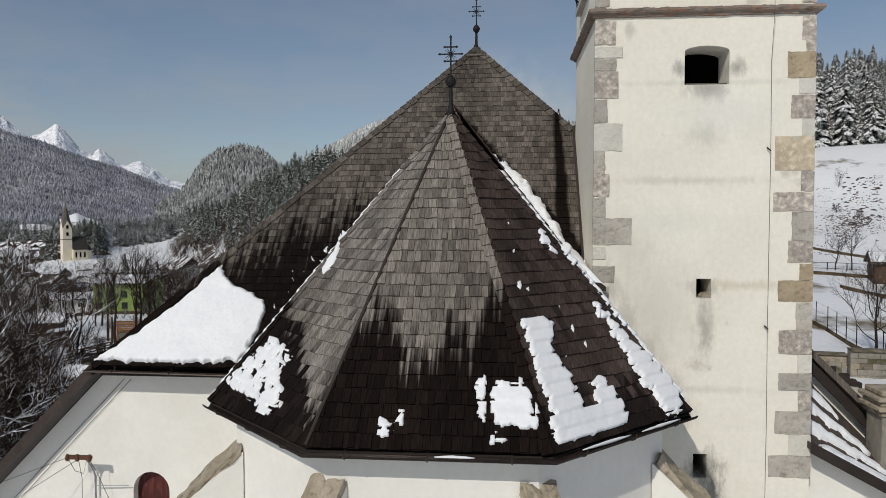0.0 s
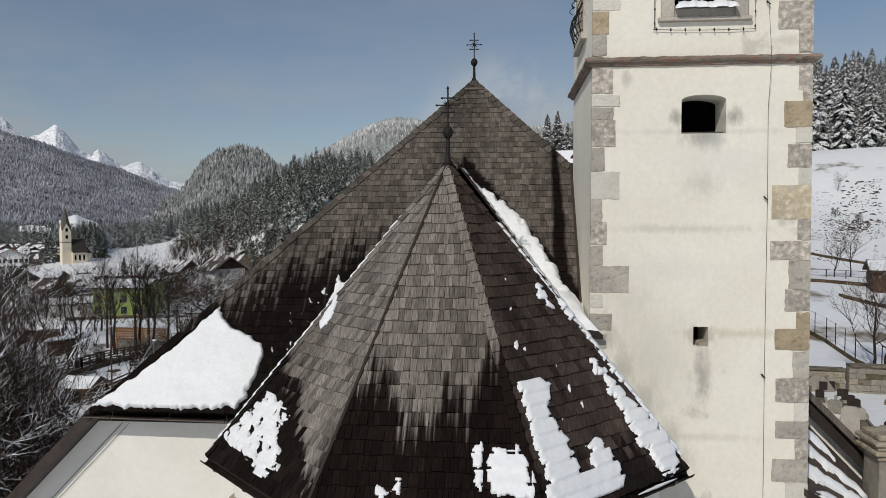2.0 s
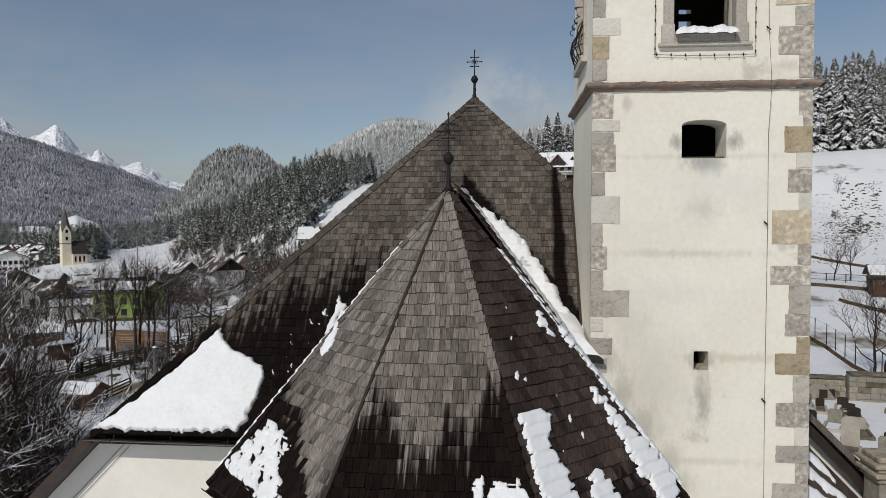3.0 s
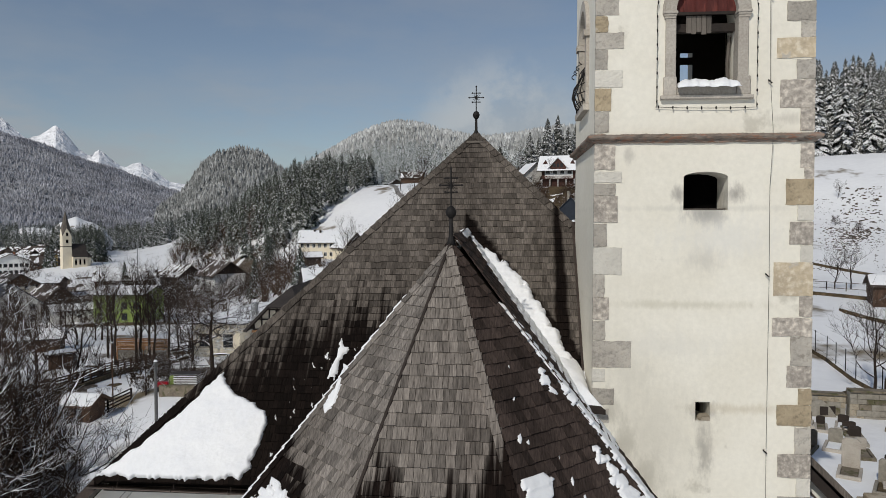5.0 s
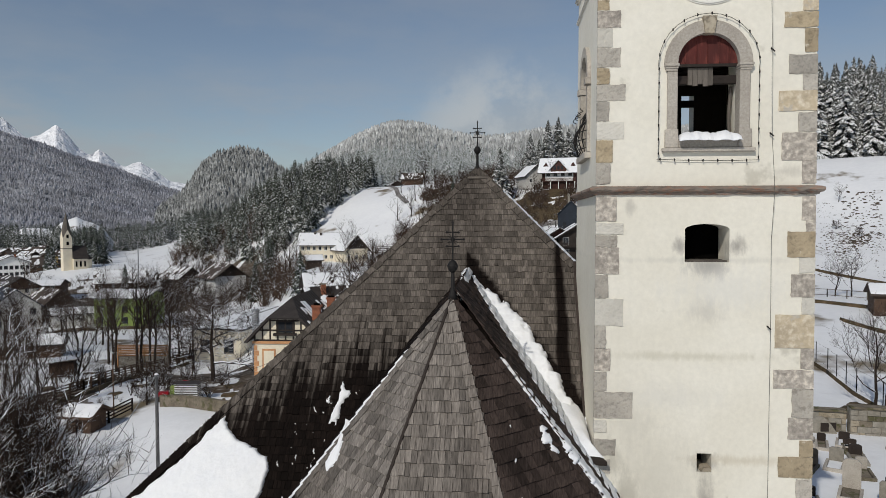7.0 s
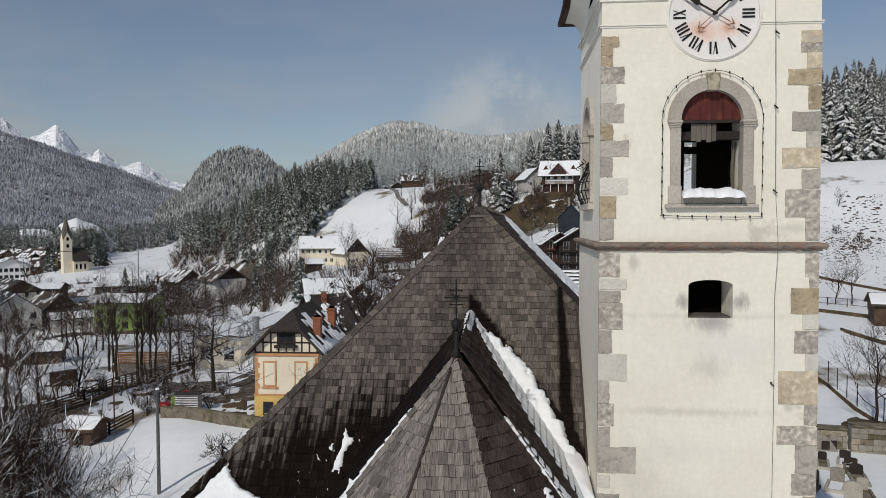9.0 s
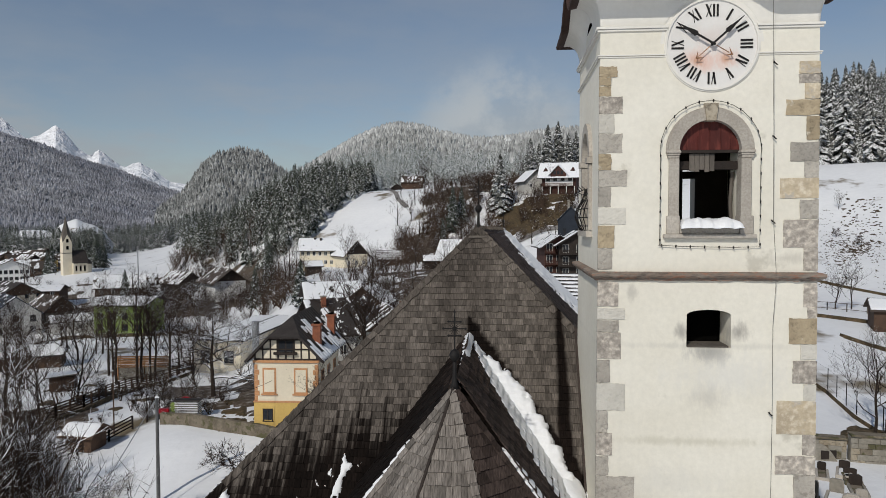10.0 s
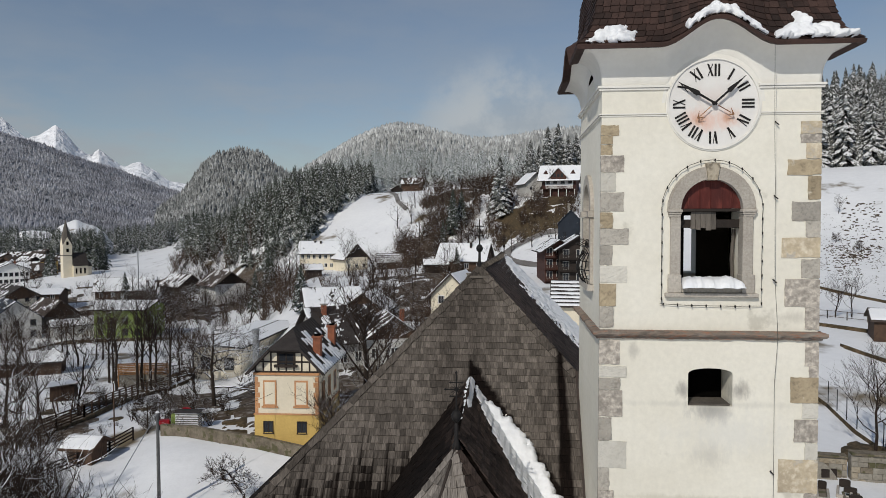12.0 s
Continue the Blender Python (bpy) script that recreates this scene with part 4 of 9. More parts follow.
for sgn in (-1, 1):
    x0, x1 = sorted((BX + sgn * 0.60, BX + sgn * 0.80))
    part("jamb", boxed(x0, x1, yf, wall_y(16) + 0.25, 15.28, 16.55, 0.01), STONE_GREY, belfry)
    x0, x1 = sorted((BX + sgn * 0.575, BX + sgn * 0.86))
    bm = boxed(x0, x1, yf - 0.05, wall_y(16) + 0.2, 16.642, 16.70, 0.012)
    box(bm, x0 + 0.015, x1 - 0.015, yf - 0.03, wall_y(16) + 0.2, 16.60, 16.64, 0.01)
    box(bm, x0 + 0.03, x1 - 0.03, yf - 0.012, wall_y(16) + 0.2, 16.553, 16.598, 0.006)
    part("impost", bm, STONE_GREY, belfry)
    x0, x1 = sorted((BX + sgn * 0.585, BX + sgn * 0.84))
    part("plinth", boxed(x0, x1, yf - 0.02, wall_y(16) + 0.25, 15.03, 15.40, 0.012), STONE_GREY, belfry)
part("keystone", prismed([(BX - 0.09, yf - 0.05, 17.28), (BX + 0.09, yf - 0.05, 17.28), (BX + 0.135, yf - 0.05, 17.62), (BX - 0.135, yf - 0.05, 17.62)], (0, 0.2, 0)), TUFF, belfry, "pale keystone")
part("sill", boxed(BX - 0.90, BX + 0.90, yf - 0.06, wall_y(15) + 0.12, 14.95, 15.03, 0.012), STONE_GREY, belfry, "weathered stone sill")
part("sill", boxed(BX - 0.585, BX + 0.585, yf + 0.01, wall_y(15) + 0.5, 15.035, 15.21, 0.012), STONE_GREY, belfry)
part("lunette", prismed(arch_pts(BX, 16.72, 16.725, 0.60, wall_y(16) + 0.10, 0.59, 16), (0, 0.04, 0)), RED_WOOD, belfry, "dark red painted boarded lunette")
for xb in (-0.42, -0.2, 0.02, 0.24, 0.44):
    hgt = math.sqrt(0.35 - xb * xb) if xb * xb < 0.33 else 0.1
    part("batten", boxed(BX + xb - 0.008, BX + xb + 0.008, wall_y(16) + 0.085, wall_y(16) + 0.099, 16.74, 16.72 + hgt), RED_WOOD, belfry)
part("rail", boxed(BX - 0.6, BX + 0.6, wall_y(16) + 0.08, wall_y(16) + 0.15, 16.66, 16.715), DARK_WOOD, belfry)
# dark wood on the beam carries the shadow inside the belfry
part("beam", boxed(BX - 0.60, BX + 0.60, wall_y(16) + 0.17, wall_y(16) + 0.30, 16.33, 16.50, 0.01), DARK_WOOD, belfry, "weathered cross beam darkened for the belfry's shade")
for i, (xb, zb) in enumerate(((-0.36, 16.31), (-0.26, 16.29), (-0.16, 16.33), (-0.06, 16.28), (0.04, 16.30))):
    part("plank", boxed(BX + xb, BX + xb + 0.092, wall_y(16) + 0.14, wall_y(16) + 0.165, zb, 16.65), GREY_WOOD, belfry)
part("board", boxed(BX - 0.58, BX + 0.58, wall_y(15) + 0.30, wall_y(15) + 0.36, 15.19, 15.32, 0.01), DARK_WOOD, belfry)
part("post", tubed([(BX + 0.55, wall_y(15) + 0.4, 15.2), (BX + 0.53, wall_y(15) + 0.42, 15.7), (BX + 0.56, wall_y(15) + 0.4, 16.3)], 0.035, 6), GREY_WOOD, belfry)

part("sill", boxed(3.60, 4.41, 14.73, 15.3, 12.742, 12.775), GREY_WOOD, tower, "worn wooden window sill")
part("stone", prismed([(3.93, 14.66, 8.475), (4.138, 14.66, 8.475), (4.138, 14.66, 8.56), (4.0, 14.66, 8.545)], (0, 0.3, 0)), TUFF, tower)
# black sheets added behind the openings in place of their deep shade
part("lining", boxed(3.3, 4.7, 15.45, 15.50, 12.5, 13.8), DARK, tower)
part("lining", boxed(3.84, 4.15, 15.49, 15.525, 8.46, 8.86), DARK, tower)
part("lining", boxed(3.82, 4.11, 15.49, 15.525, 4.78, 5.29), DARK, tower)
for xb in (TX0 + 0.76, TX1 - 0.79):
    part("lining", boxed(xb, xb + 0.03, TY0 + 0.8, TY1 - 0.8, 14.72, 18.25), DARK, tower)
part("lining", boxed(TX0 + 0.8, TX1 - 0.8, TY1 - 0.80, TY1 - 0.76, 16.6, 18.25), DARK_WOOD, tower)
part("lining", boxed(TX0 + 0.8, 4.22, TY1 - 0.80, TY1 - 0.76, 14.75, 16.6), DARK_WOOD, tower)
part("lining", boxed(4.52, TX1 - 0.8, TY1 - 0.80, TY1 - 0.76, 14.75, 16.6), DARK_WOOD, tower)
part("lining", boxed(4.22, 4.52, TY1 - 0.80, TY1 - 0.76, 16.32, 16.49), DARK_WOOD, tower)
part("beam", boxed(TX0 + 0.8, TX1 - 0.8, 16.4, 16.62, 16.9, 17.1), DARK_WOOD, tower)
part("ceiling", boxed(TX0 + 0.76, TX1 - 0.76, TY0 + 0.76, TY1 - 0.76, 18.22, 18.28), DARK_WOOD, tower)

# string of bulbs round the belfry window
bulb_line = thing("string_lights", "string of small bulbs on a cable framing the belfry window", "string lights", pose(BX, yf, 14.8))
path = [(BX - 0.97, wall_y(16) - 0.05, 14.80)]
path += [(BX - 0.97, wall_y(16) - 0.05, z) for z in (15.4, 16.0, 16.6)]
path += [(BX + 0.98 * math.cos(math.pi * (1 - i / 14)), wall_y(16) - 0.05, 16.70 + 0.98 * math.sin(math.pi * i / 14)) for i in range(15)]
path += [(BX + 0.97, wall_y(16) - 0.05, z) for z in (16.6, 16.0, 15.4, 14.78)]
path += [(BX + 0.5, wall_y(16) - 0.055, 14.77), (BX, wall_y(16) - 0.055, 14.775), (BX - 0.5, wall_y(16) - 0.055, 14.785), (BX - 1.0, wall_y(16) - 0.055, 14.81)]
part("cable", tubed(path, 0.007, 5), WIRE, bulb_line, "thin green cable")
total, acc = 0.0, 0.12
for a, b in zip(path, path[1:]):
    a, b = Vector(a), Vector(b)
    d = (b - a).length
    while acc < d:
        q = a.lerp(b, acc / d)
        part("bulb", lathe(bmesh.new(), q.x, q.y - 0.02, [(0.005, q.z - 0.036), (0.015, q.z - 0.016), (0.016, q.z + 0.008), (0.010, q.z + 0.028)], 6), IRON, bulb_line)
        acc += 0.28
    acc -= d

# lightning cable down the tower
cable = thing("lightning_cable", "thin lightning conductor cable running down the tower", "cable", pose(5.22, 14.6, 5))
cz = [4.2, 6.0, 7.8, 9.6, 11.4, 13.2, 14.0, 14.2, 14.35, 15.3, 16.2, 17.1, 17.95, 18.05, 19.0, 19.3, 19.75, 20.1]
part("wire", tubed([(5.235 + 0.006 * math.sin(z * 2.3) - 0.27 * max(0.0, z - 14.2) / 5.9, wall_y(z) - 0.05 - 0.10 * step(13.2, 14.1, z) * (1 - step(14.3, 15.3, z)) - 0.48 * max(0.0, z - 14.2) / 5.9, z) for z in cz], 0.0045, 5), WIRE, cable)
for z in (7.9, 11.45, 15.29, 16.95, 18.4):
    part("clip", tubed([(5.22, wall_y(z) + 0.02, z), (5.17, wall_y(z) - 0.06, z + 0.02), (5.24, wall_y(z) - 0.07, z - 0.05)], 0.014, 5), IRON, cable)

# ---- clock ----
clock = thing("tower_clock", "painted round clock face with black Roman numerals and faded pink fresco", "clock", pose(4.0, 14.6, 18.8))
KX, KZ, KY = 4.0, 18.79, wall_y(18.8)


def disc(r, y0, y1, n=48):
    return prismed([(KX + r * math.cos(i * math.tau / n), y0, KZ + r * math.sin(i * math.tau / n)) for i in range(n)], (0, y1 - y0, 0))


part("clock_face", disc(0.87, KY - 0.014, KY + 0.05), DIAL, clock, "white painted dial with faded pink fresco remains")
bm = bmesh.new()
for i in range(64):
    a0, a1 = i * math.tau / 64, (i + 1) * math.tau / 64
    for r0, r1, dy in ((0.87, 0.905, 0.045), (0.905, 0.93, 0.025)):
        prism(bm, [(KX + r * math.cos(a), KY - dy, KZ + r * math.sin(a)) for r, a in ((r0, a0), (r1, a0), (r1, a1), (r0, a1))], (0, dy + 0.02, 0))
part("rim", bm, PLASTER_NEW, clock, "moulded white plaster rim")
STROKES = {"I": ([(0.0, 0.0, 1)], 0.07), "V": ([(-0.035, 0.0, 1), (0.035, 0.0, 0)], 0.12), "X": ([(-0.045, 0.045, 1), (0.045, -0.045, 0)], 0.13)}
for h, text in enumerate(("XII", "I", "II", "III", "IV", "V", "VI", "VII", "VIII", "IX", "X", "XI")):
    ang = radians(90 - 30 * h)
    ov, ru = Vector((math.cos(ang), 0, math.sin(ang))), Vector((math.sin(ang), 0, -math.cos(ang)))
    width = sum(STROKES[c][1] for c in text)
    pos = -width / 2
    bm = bmesh.new()
    for c in text:
        strokes, w = STROKES[c]
        mid = pos + w / 2
        for top_u, bot_u, thick in strokes:
            t_ = 0.019 if thick else 0.007
            o = Vector((KX, KY - 0.026, KZ))
            pts = [o + ov * 0.545 + ru * (mid + bot_u - t_), o + ov * 0.545 + ru * (mid + bot_u + t_), o + ov * 0.785 + ru * (mid + top_u + t_), o + ov * 0.785 + ru * (mid + top_u - t_)]
            prism(bm, pts, (0, 0.008 if thick else 0.006, 0))
        pos += w
    part("numeral", bm, IRON, clock, "black painted Roman numeral")


def pointer(angle, length, wide, lab):
    a = radians(90 - angle)
    d, s = Vector((math.cos(a), 0, math.sin(a))), Vector((math.sin(a), 0, -math.cos(a)))
    o = Vector((KX, KY - 0.12, KZ))
    prof = [(-0.05, 0.022), (0.1, 0.020), (length * 0.42, 0.020), (length * 0.46, wide), (length * 0.55, wide * 0.85), (length * 0.72, 0.022), (length, 0.004)]
    pts = [o + d * u + s * v for u, v in prof] + [o + d * u - s * v for u, v in reversed(prof)]
    part("clock_pointer", prismed(pts, (0, 0.012, 0)), IRON, clock, lab)
    tail = [o + Vector((0, 0.02, 0)) - d * 0.08, o + Vector((0, 0.02, 0)) - d * 0.36]
    t_ = part("counterweight", tubed(tail, 0.010, 5), GILT, clock, "thin gilt tail of the clock hand")
    e = o + Vector((0, 0.02, 0)) - d * 0.40
    part("tip", prismed([e + d * 0.09 + s * 0.09, e, e + d * 0.09 - s * 0.09, e - d * 0.04 - s * 0.01, e - d * 0.04 + s * 0.01], (0, 0.01, 0)), GILT, t_)


pointer(-59, 0.83, 0.055, "black hour hand")
pointer(48, 0.80, 0.05, "black minute hand")
bm = bmesh.new()
tube(bm, [(KX, KY - 0.14, KZ), (KX, KY, KZ)], 0.03, 10)
part("hub", bm, IRON, clock)

# string mouldings beside the clock and the second line below
for z, h_, pr in ((19.13, 0.045, 0.06), (19.085, 0.04, 0.035), (18.60, 0.022, 0.03), (18.565, 0.018, 0.018)):
    half = math.sqrt(max(0.0, 0.925 ** 2 - (z - KZ) ** 2))
    part("moulding", boxed(TX0 - pr, KX - half, wall_y(z) - pr, wall_y(z) + 0.02, z, z + h_), PLASTER_NEW, tower, "white plaster string moulding")
    part("moulding", boxed(KX + half, TX1 + pr, wall_y(z) - pr, wall_y(z) + 0.02, z, z + h_), PLASTER_NEW, tower)
    part("moulding", boxed(TX0 - pr, TX0 + 0.03, wall_y(z) + 0.023, TY1 + pr, z, z + h_), PLASTER_NEW, tower)

# curved cove under the eaves, with an eyebrow arch over the clock
EAVE_T = 19.84


def eyebrow(x):
    return 0.52 * (0.5 + 0.5 * math.cos(min(1.0, abs(x - 3.98) / 1.12) * math.pi))


def clock_bay(x):
    """Rise of the flat wall over the round clock, above the height of the moulding."""
    return max(0.0, math.sqrt(max(0.0, 0.975 ** 2 - (x - 4.0) ** 2)) + 18.79 - 19.17)


def shell(rows, n=40):
    """Loft round the four tower sides. rows: (offset outwards, height, share of the eyebrow, share of the round clock bay)."""
    vs, fs = [], []
    for off, z, share, bay in rows:
        x0, x1, y0, y1 = TX0 - off, TX1 + off, TY0 - off, TY1 + off
        for (ax, ay), (bx, by), front in (((x0, y0), (x1, y0), 0), ((x1, y0), (x1, y1), 1), ((x1, y1), (x0, y1), 2), ((x0, y1), (x0, y0), 3)):
            for i in range(n):
                f = i / n
                u = TX0 + (TX1 - TX0) * (0.5 + (f - 0.5) * (1 + 2 * off / (TX1 - TX0)))
                bow = share * eyebrow(u) + bay * clock_bay(u)
                vs.append((ax + (bx - ax) * f, ay + (by - ay) * f, z + bow))
    m = 4 * n
    for k in range(len(rows) - 1):
        for i in range(m):
            fs.append((k * m + i, k * m + (i + 1) % m, (k + 1) * m + (i + 1) % m, (k + 1) * m + i))
    return vs, fs


cove_rows = [(-0.03, 19.17, 0, 1)] + [(0.39 * (1 - math.cos(q * math.pi / 2)) ** 1.25 - 0.024 * (1 - q), 19.18 + (EAVE_T - 19.18) * math.sin(q * math.pi / 2), math.sin(q * math.pi / 2) ** 1.5, 1 - math.sin(q * math.pi / 2) ** 1.5) for q in [i / 9 for i in range(10)]]
bay_top = [(4.0 + 1.0 * math.cos(math.pi * i / 24), wall_y(19.4) - 0.002, 18.79 + 1.0 * math.sin(math.pi * i / 24)) for i in range(25)]
part("clock_bay", prismed(bay_top, (0, 0.3, 0)), PLASTER_NEW, tower, "white plastered bay behind the clock")
vs, fs = shell(cove_rows, 72)
part("cove", (vs, fs), PLASTER_NEW, tower, "white curved plaster cove under the eaves", smooth=True)
ROOF_T = [(0.36, 19.83, 1), (0.53, 19.80, 1), (0.545, 19.865, 1), (0.43, 19.97, 0.93), (0.28, 20.12, 0.8), (0.19, 20.34, 0.58), (0.12, 20.62, 0.34), (0.07, 20.95, 0.15), (0.03, 21.3, 0.05), (0.0, 21.8, 0), (-0.2, 22.5, 0), (-0.6, 23.2, 0), (-1.2, 23.8, 0), (-1.9, 24.2, 0), (-1.96, 24.22, 0)]
vs, fs = shell([(*q, 0) for q in ROOF_T])
tower_roof = part("roof", (vs, fs), SH_TOWER, tower, "dark brown shingled bell roof with curved eaves")


def roof_row(h):
    """Offset and eyebrow share of the roof's curve at the height h above the eave."""
    for a, b in zip(ROOF_T[2:], ROOF_T[3:]):
        if h <= b[1] - EAVE_T:
            f = (h - (a[1] - EAVE_T)) / (b[1] - a[1])
            return tuple(a[i] + (b[i] - a[i]) * f for i in range(3))
    return ROOF_T[-1]


def roof_point(side, u, h, lift):
    off, z, share = roof_row(h)
    off += lift
    w = TX1 - TX0
    x = TX0 - off + (w + 2 * off) * u
    bow = share * eyebrow(x)
    if side == 0:
        return (x, TY0 - off, z + bow + lift * 0.5)
    return (TX0 - off, TY0 - off + (TY1 - TY0 + 2 * off) * u, z + bow * 1.0 + lift * 0.5)


vs, fs = [], []
rng = random.Random(8)
for side in (0, 1):
    h, row = 0.07, 0
    while h < 2.3:
        dh = 0.135
        n = 30
        cuts = sorted([0.0] + [min(0.999, max(0.001, (i + rng.uniform(-0.3, 0.3)) / n)) for i in range(1, n)] + [1.0])
        for u0, u1 in zip(cuts, cuts[1:]):
            g = 0.0015
            b = len(vs)
            e = rng.uniform(-0.012, 0.012)
            vs += [roof_point(side, u0 + g, h + e, 0.008), roof_point(side, u1 - g, h + e, 0.008), roof_point(side, u1 - g, h + dh * 1.1, 0.004), roof_point(side, u0 + g, h + dh * 1.1, 0.004),
                   roof_point(side, u0 + g, h + e, 0.026), roof_point(side, u1 - g, h + e, 0.026), roof_point(side, u1 - g, h + dh * 1.1, 0.009), roof_point(side, u0 + g, h + dh * 1.1, 0.009)]
            fs += [(b + 4, b + 5, b + 6, b + 7), (b, b + 1, b + 5, b + 4), (b + 1, b + 2, b + 6, b + 5), (b + 3, b, b + 4, b + 7)]
        h += dh
tagged(part("shingles", (vs, fs), SH_TOWER, tower_roof, "rows of dark brown wood shingles"), kind="stuff")

# window basket of wrought iron on the west side
basket = thing("iron_window_basket", "bulging wrought-iron window basket on the tower's side", "window grille", pose(1.8, 16.65, 15))
for i in range(7):
    yy = 16.65 + (i - 3) * 0.235
    bulge = 0.13 * math.cos((i - 3) / 3.4 * math.pi / 2) + 0.06
    part("bar", tubed([(TX0 - 0.0, yy, 16.05), (TX0 - 0.16 * bulge, yy, 15.9), (TX0 - 0.25 * bulge - 0.05, yy, 15.75), (TX0 - 0.9 * bulge - 0.06, yy, 15.57), (TX0 - bulge - 0.08, yy, 15.38), (TX0 - 0.75 * bulge - 0.05, yy, 15.19), (TX0 - 0.1, yy, 15.06), (TX0, yy, 15.03)], 0.013, 5), IRON, basket)
for z, b in ((15.9, 0.06), (15.75, 0.09), (15.57, 0.17), (15.38, 0.19), (15.19, 0.15)):
    part("hoop", tubed([(TX0 - (0.04 + b * math.cos((i - 6) / 6.5 * math.pi / 2)), 16.65 + (i - 6) * 0.12, z) for i in range(13)], 0.011, 5), IRON, basket)
for i in range(3):
    yy = 16.65 + (i - 1) * 0.5
    part("scroll", tubed([(TX0 - 0.16 - 0.09 * math.sin(k * 0.55) * (1 - k / 16), yy + 0.16 * math.cos(k * 0.55) * (1 - k / 16), 15.9 + 0.014 * k) for k in range(14)], 0.010, 5), IRON, basket)
# west belfry window frame
bm = bmesh.new()
for i in range(n_arc):
    a0, a1 = math.pi * i / n_arc, math.pi * (i + 1) / n_arc
    prism(bm, [(TX0 - 0.06, 16.65 + r * math.cos(a), 16.70 + r * math.sin(a)) for r, a in ((0.60, a0), (0.82, a0), (0.82, a1), (0.60, a1))], (0.3, 0, 0))
bmesh.ops.remove_doubles(bm, verts=bm.verts, dist=0.0005)
side_win = part("side_window", bm, STONE_GREY, tower, "grey stone arch of the tower's side opening")
for sgn in (-1, 1):
    y0, y1 = sorted((16.65 + sgn * 0.60, 16.65 + sgn * 0.80))
    part("jamb", boxed(TX0 - 0.06, TX0 + 0.2, y0, y1, 15.1, 16.55), STONE_GREY, side_win)
    y0, y1 = sorted((16.65 + sgn * 0.57, 16.65 + sgn * 0.86))
    part("impost", boxed(TX0 - 0.11, TX0 + 0.2, y0, y1, 16.56, 16.69), STONE_GREY, side_win)
part("sill", boxed(TX0 - 0.12, TX0 + 0.2, 15.75, 17.55, 14.95, 15.08), STONE_GREY, side_win)

# ---- roof planes, snow, finials, buttresses ----
K = (APEX - EAVE) / CW
H = math.sqrt(0.5)


def plane_nave(x, z):
    return Vector((x, N_FRONT + (z - N_EAVE) / HIP, z)), Vector((0, -HIP, 1)).normalized()


def plane_front(x, z):
    return Vector((x, CY - (APEX - z) / K, z)), Vector((0, -K, 1)).normalized()


def plane_right(x, z):
    return Vector((x, CY + (x - CX) - (APEX - z) / (K * H), z)), Vector((K * H, -K * H, 1)).normalized()


def plane_left(x, z):
    return Vector((x, CY - (x - CX) - (APEX - z) / (K * H), z)), Vector((-K * H, -K * H, 1)).normalized()


def plane_side(y, z):
    top_z = APEX + 0.20 * max(0.0, y - CY) / (18.9 - CY)
    return Vector((CX + (top_z - z) / K, y, z)), Vector((K, 0, 1)).normalized()


def plane_side_w(y, z):
    top_z = APEX + 0.20 * max(0.0, y - CY) / (18.9 - CY)
    return Vector((CX - (top_z - z) / K, y, z)), Vector((-K, 0, 1)).normalized()


def plane_east(y, z):
    return Vector((NX + (N_TOP - z + 0.0457 * (y - N_APEX_Y)) / 0.992, y, z)), Vector((0.992, -0.0457, 1)).normalized()


def edge_distance(pts, x, z):
    """Distance to the polygon's edge, positive inside."""
    best, inside = 1e9, False
    for (ax, az), (bx, bz) in zip(pts, pts[1:] + pts[:1]):
        dx, dz = bx - ax, bz - az
        t = max(0.0, min(1.0, ((x - ax) * dx + (z - az) * dz) / (dx * dx + dz * dz + 1e-12)))
        best = min(best, math.hypot(x - ax - t * dx, z - az - t * dz))
        if (az > z) != (bz > z) and x < (bx - ax) * (z - az) / (bz - az) + ax:
            inside = not inside
    return best if inside else -best


